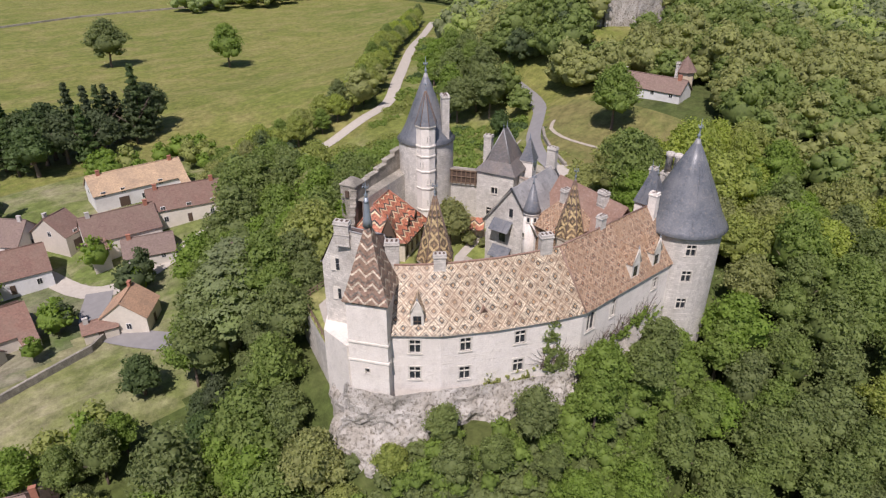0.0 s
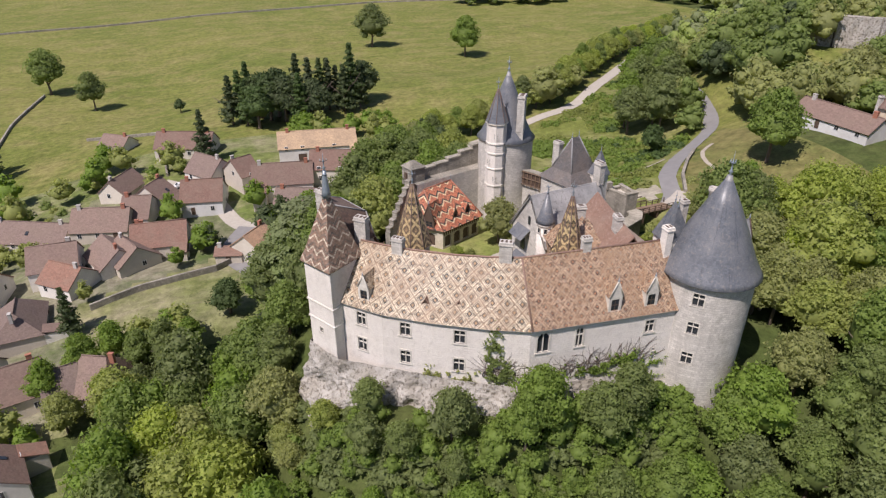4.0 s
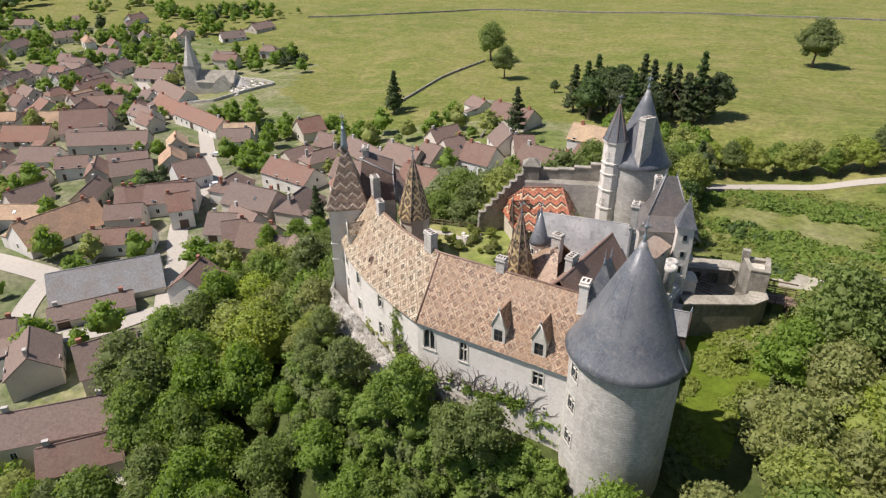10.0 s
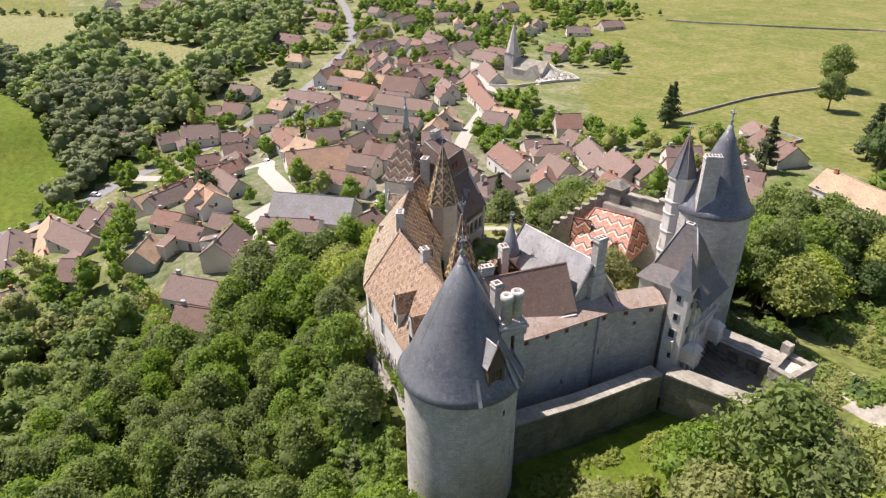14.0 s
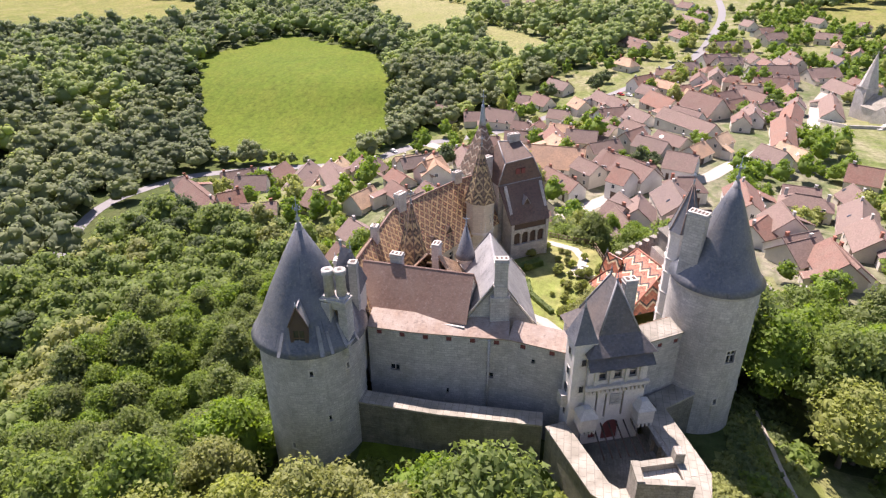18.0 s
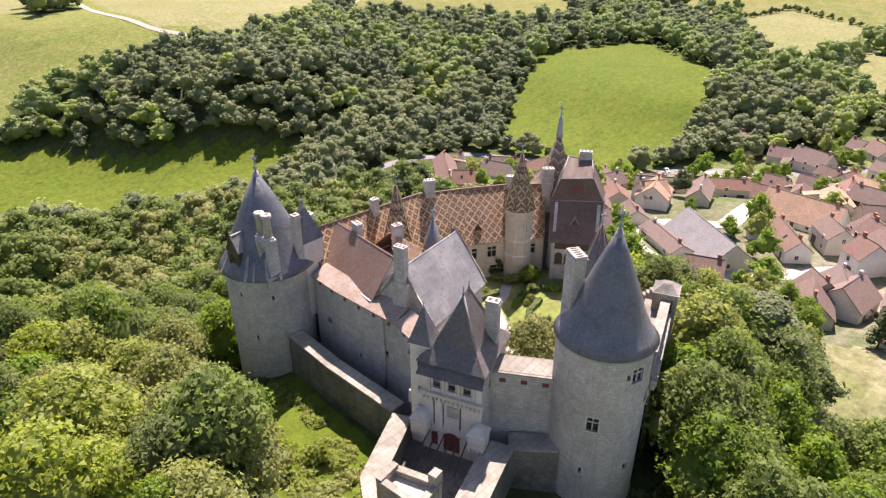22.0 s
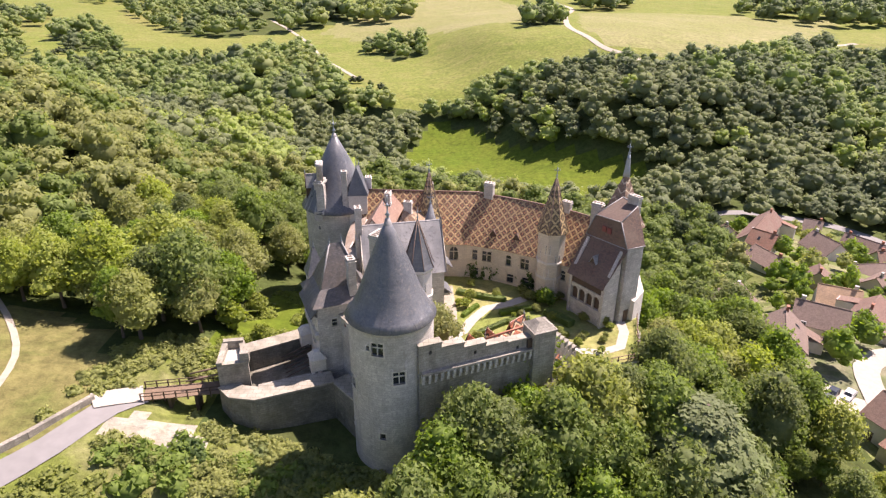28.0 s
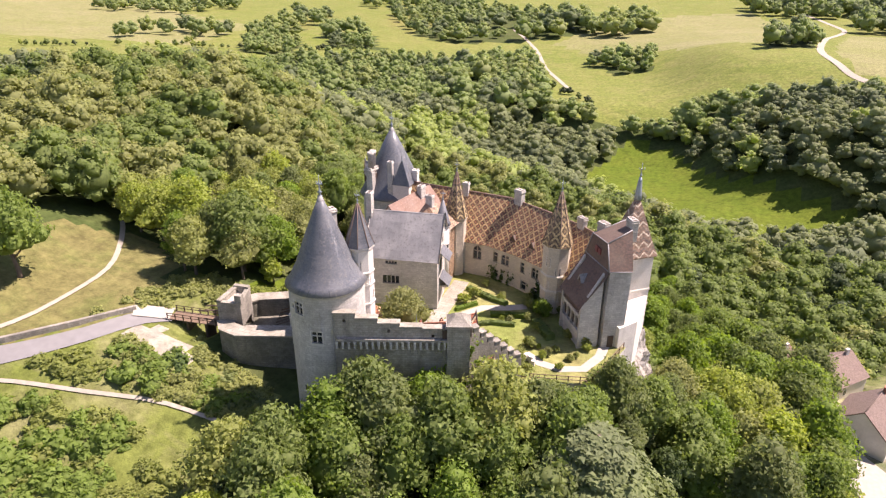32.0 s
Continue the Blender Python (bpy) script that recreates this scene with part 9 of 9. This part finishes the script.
# ---- parked cars ----
def car(x, y, turn, paint, label):
    z = float(ground_z(x, y)) + 0.14
    c = thing("parked_car", (x, y, z), label, "car", "parked cars")
    c.rotation_euler = (0, 0, radians(turn))
    m = Mesh()
    side = [(-2.1, 0.35), (2.1, 0.35), (2.1, 0.75), (1.1, 0.92), (0.5, 1.42), (-1.2, 1.45), (-1.9, 0.95), (-2.1, 0.85)]
    for s in (-0.85, 0.85):
        p = [(u, s * (0.86 if w > 1 else 1), w) for u, w in side]
        m.face(*(p if s < 0 else p[::-1]))
    for (a, b), (u, w) in zip(side, side[1:] + side[:1]):
        i, j = (0.86 if b > 1 else 1) * 0.85, (0.86 if w > 1 else 1) * 0.85
        m.face((a, -i, b), (a, i, b), (u, j, w), (u, -j, w))
    body = new("body", m.data("body", paint))
    body.parent = c
    m = Mesh()
    m.face((1.06, -0.7, 0.96), (1.06, 0.7, 0.96), (0.54, 0.64, 1.41), (0.54, -0.64, 1.41))
    m.face((-1.86, 0.68, 1.0), (-1.86, -0.68, 1.0), (-1.24, -0.64, 1.43), (-1.24, 0.64, 1.43))
    for s in (-1, 1):
        m.face((0.9, s * 0.82, 1.0), (0.45, s * 0.75, 1.38), (-1.1, s * 0.75, 1.4), (-1.6, s * 0.82, 1.0))
    g = new("windscreen", m.data("windscreen", glass))
    g.parent, g.location = body, (0.02, 0, 0.01)
    for u in (-1.3, 1.3):
        for s in (-0.8, 0.8):
            m = Mesh()
            m.tube([(u, s - 0.1, 0.32), (u, s + 0.1, 0.32)], 0.32, 12)
            w = new("wheel", m.data("wheel", iron))
            w.parent = c
    return c


paint_white, paint_dark, paint_red = plain("white_car_paint", (0.75, 0.75, 0.74), 0.25, 0, 0.03), plain("dark_car_paint", (0.04, 0.05, 0.07), 0.25, 0, 0.03), plain("red_car_paint", (0.4, 0.04, 0.03), 0.25, 0, 0.03)
for x, y, t, p, l in ((-140, 66, 30, paint_white, "white car parked in the village street"), (-199, -74, 50, paint_white, "white car on the valley road"), (-220, -46, 55, paint_white, "white car on the valley road"),
                      (-238, -20, 60, paint_white, "white car on the valley road"), (-268, 33, 40, paint_red, "red car parked by the road"), (-264, 37, 40, paint_white, "white car parked by the road"),
                      (-76, 9, 60, paint_white, "white van parked in a yard"), (-66, -13, 40, paint_dark, "dark car parked in the shade"), (-69, -12.5, 40, paint_white, "white car parked in the shade"),
                      (-165, -10, 10, paint_white, "white car in the side street"), (-57, 100, 70, paint_dark, "dark car in a farmyard"), (-52, 99, 20, paint_white, "white car in a farmyard"), (-46, 84, 60, paint_dark, "dark car by a house"), (-118, 46, 60, paint_white, "white car in the village street")):
    car(x, y, t, p, l)
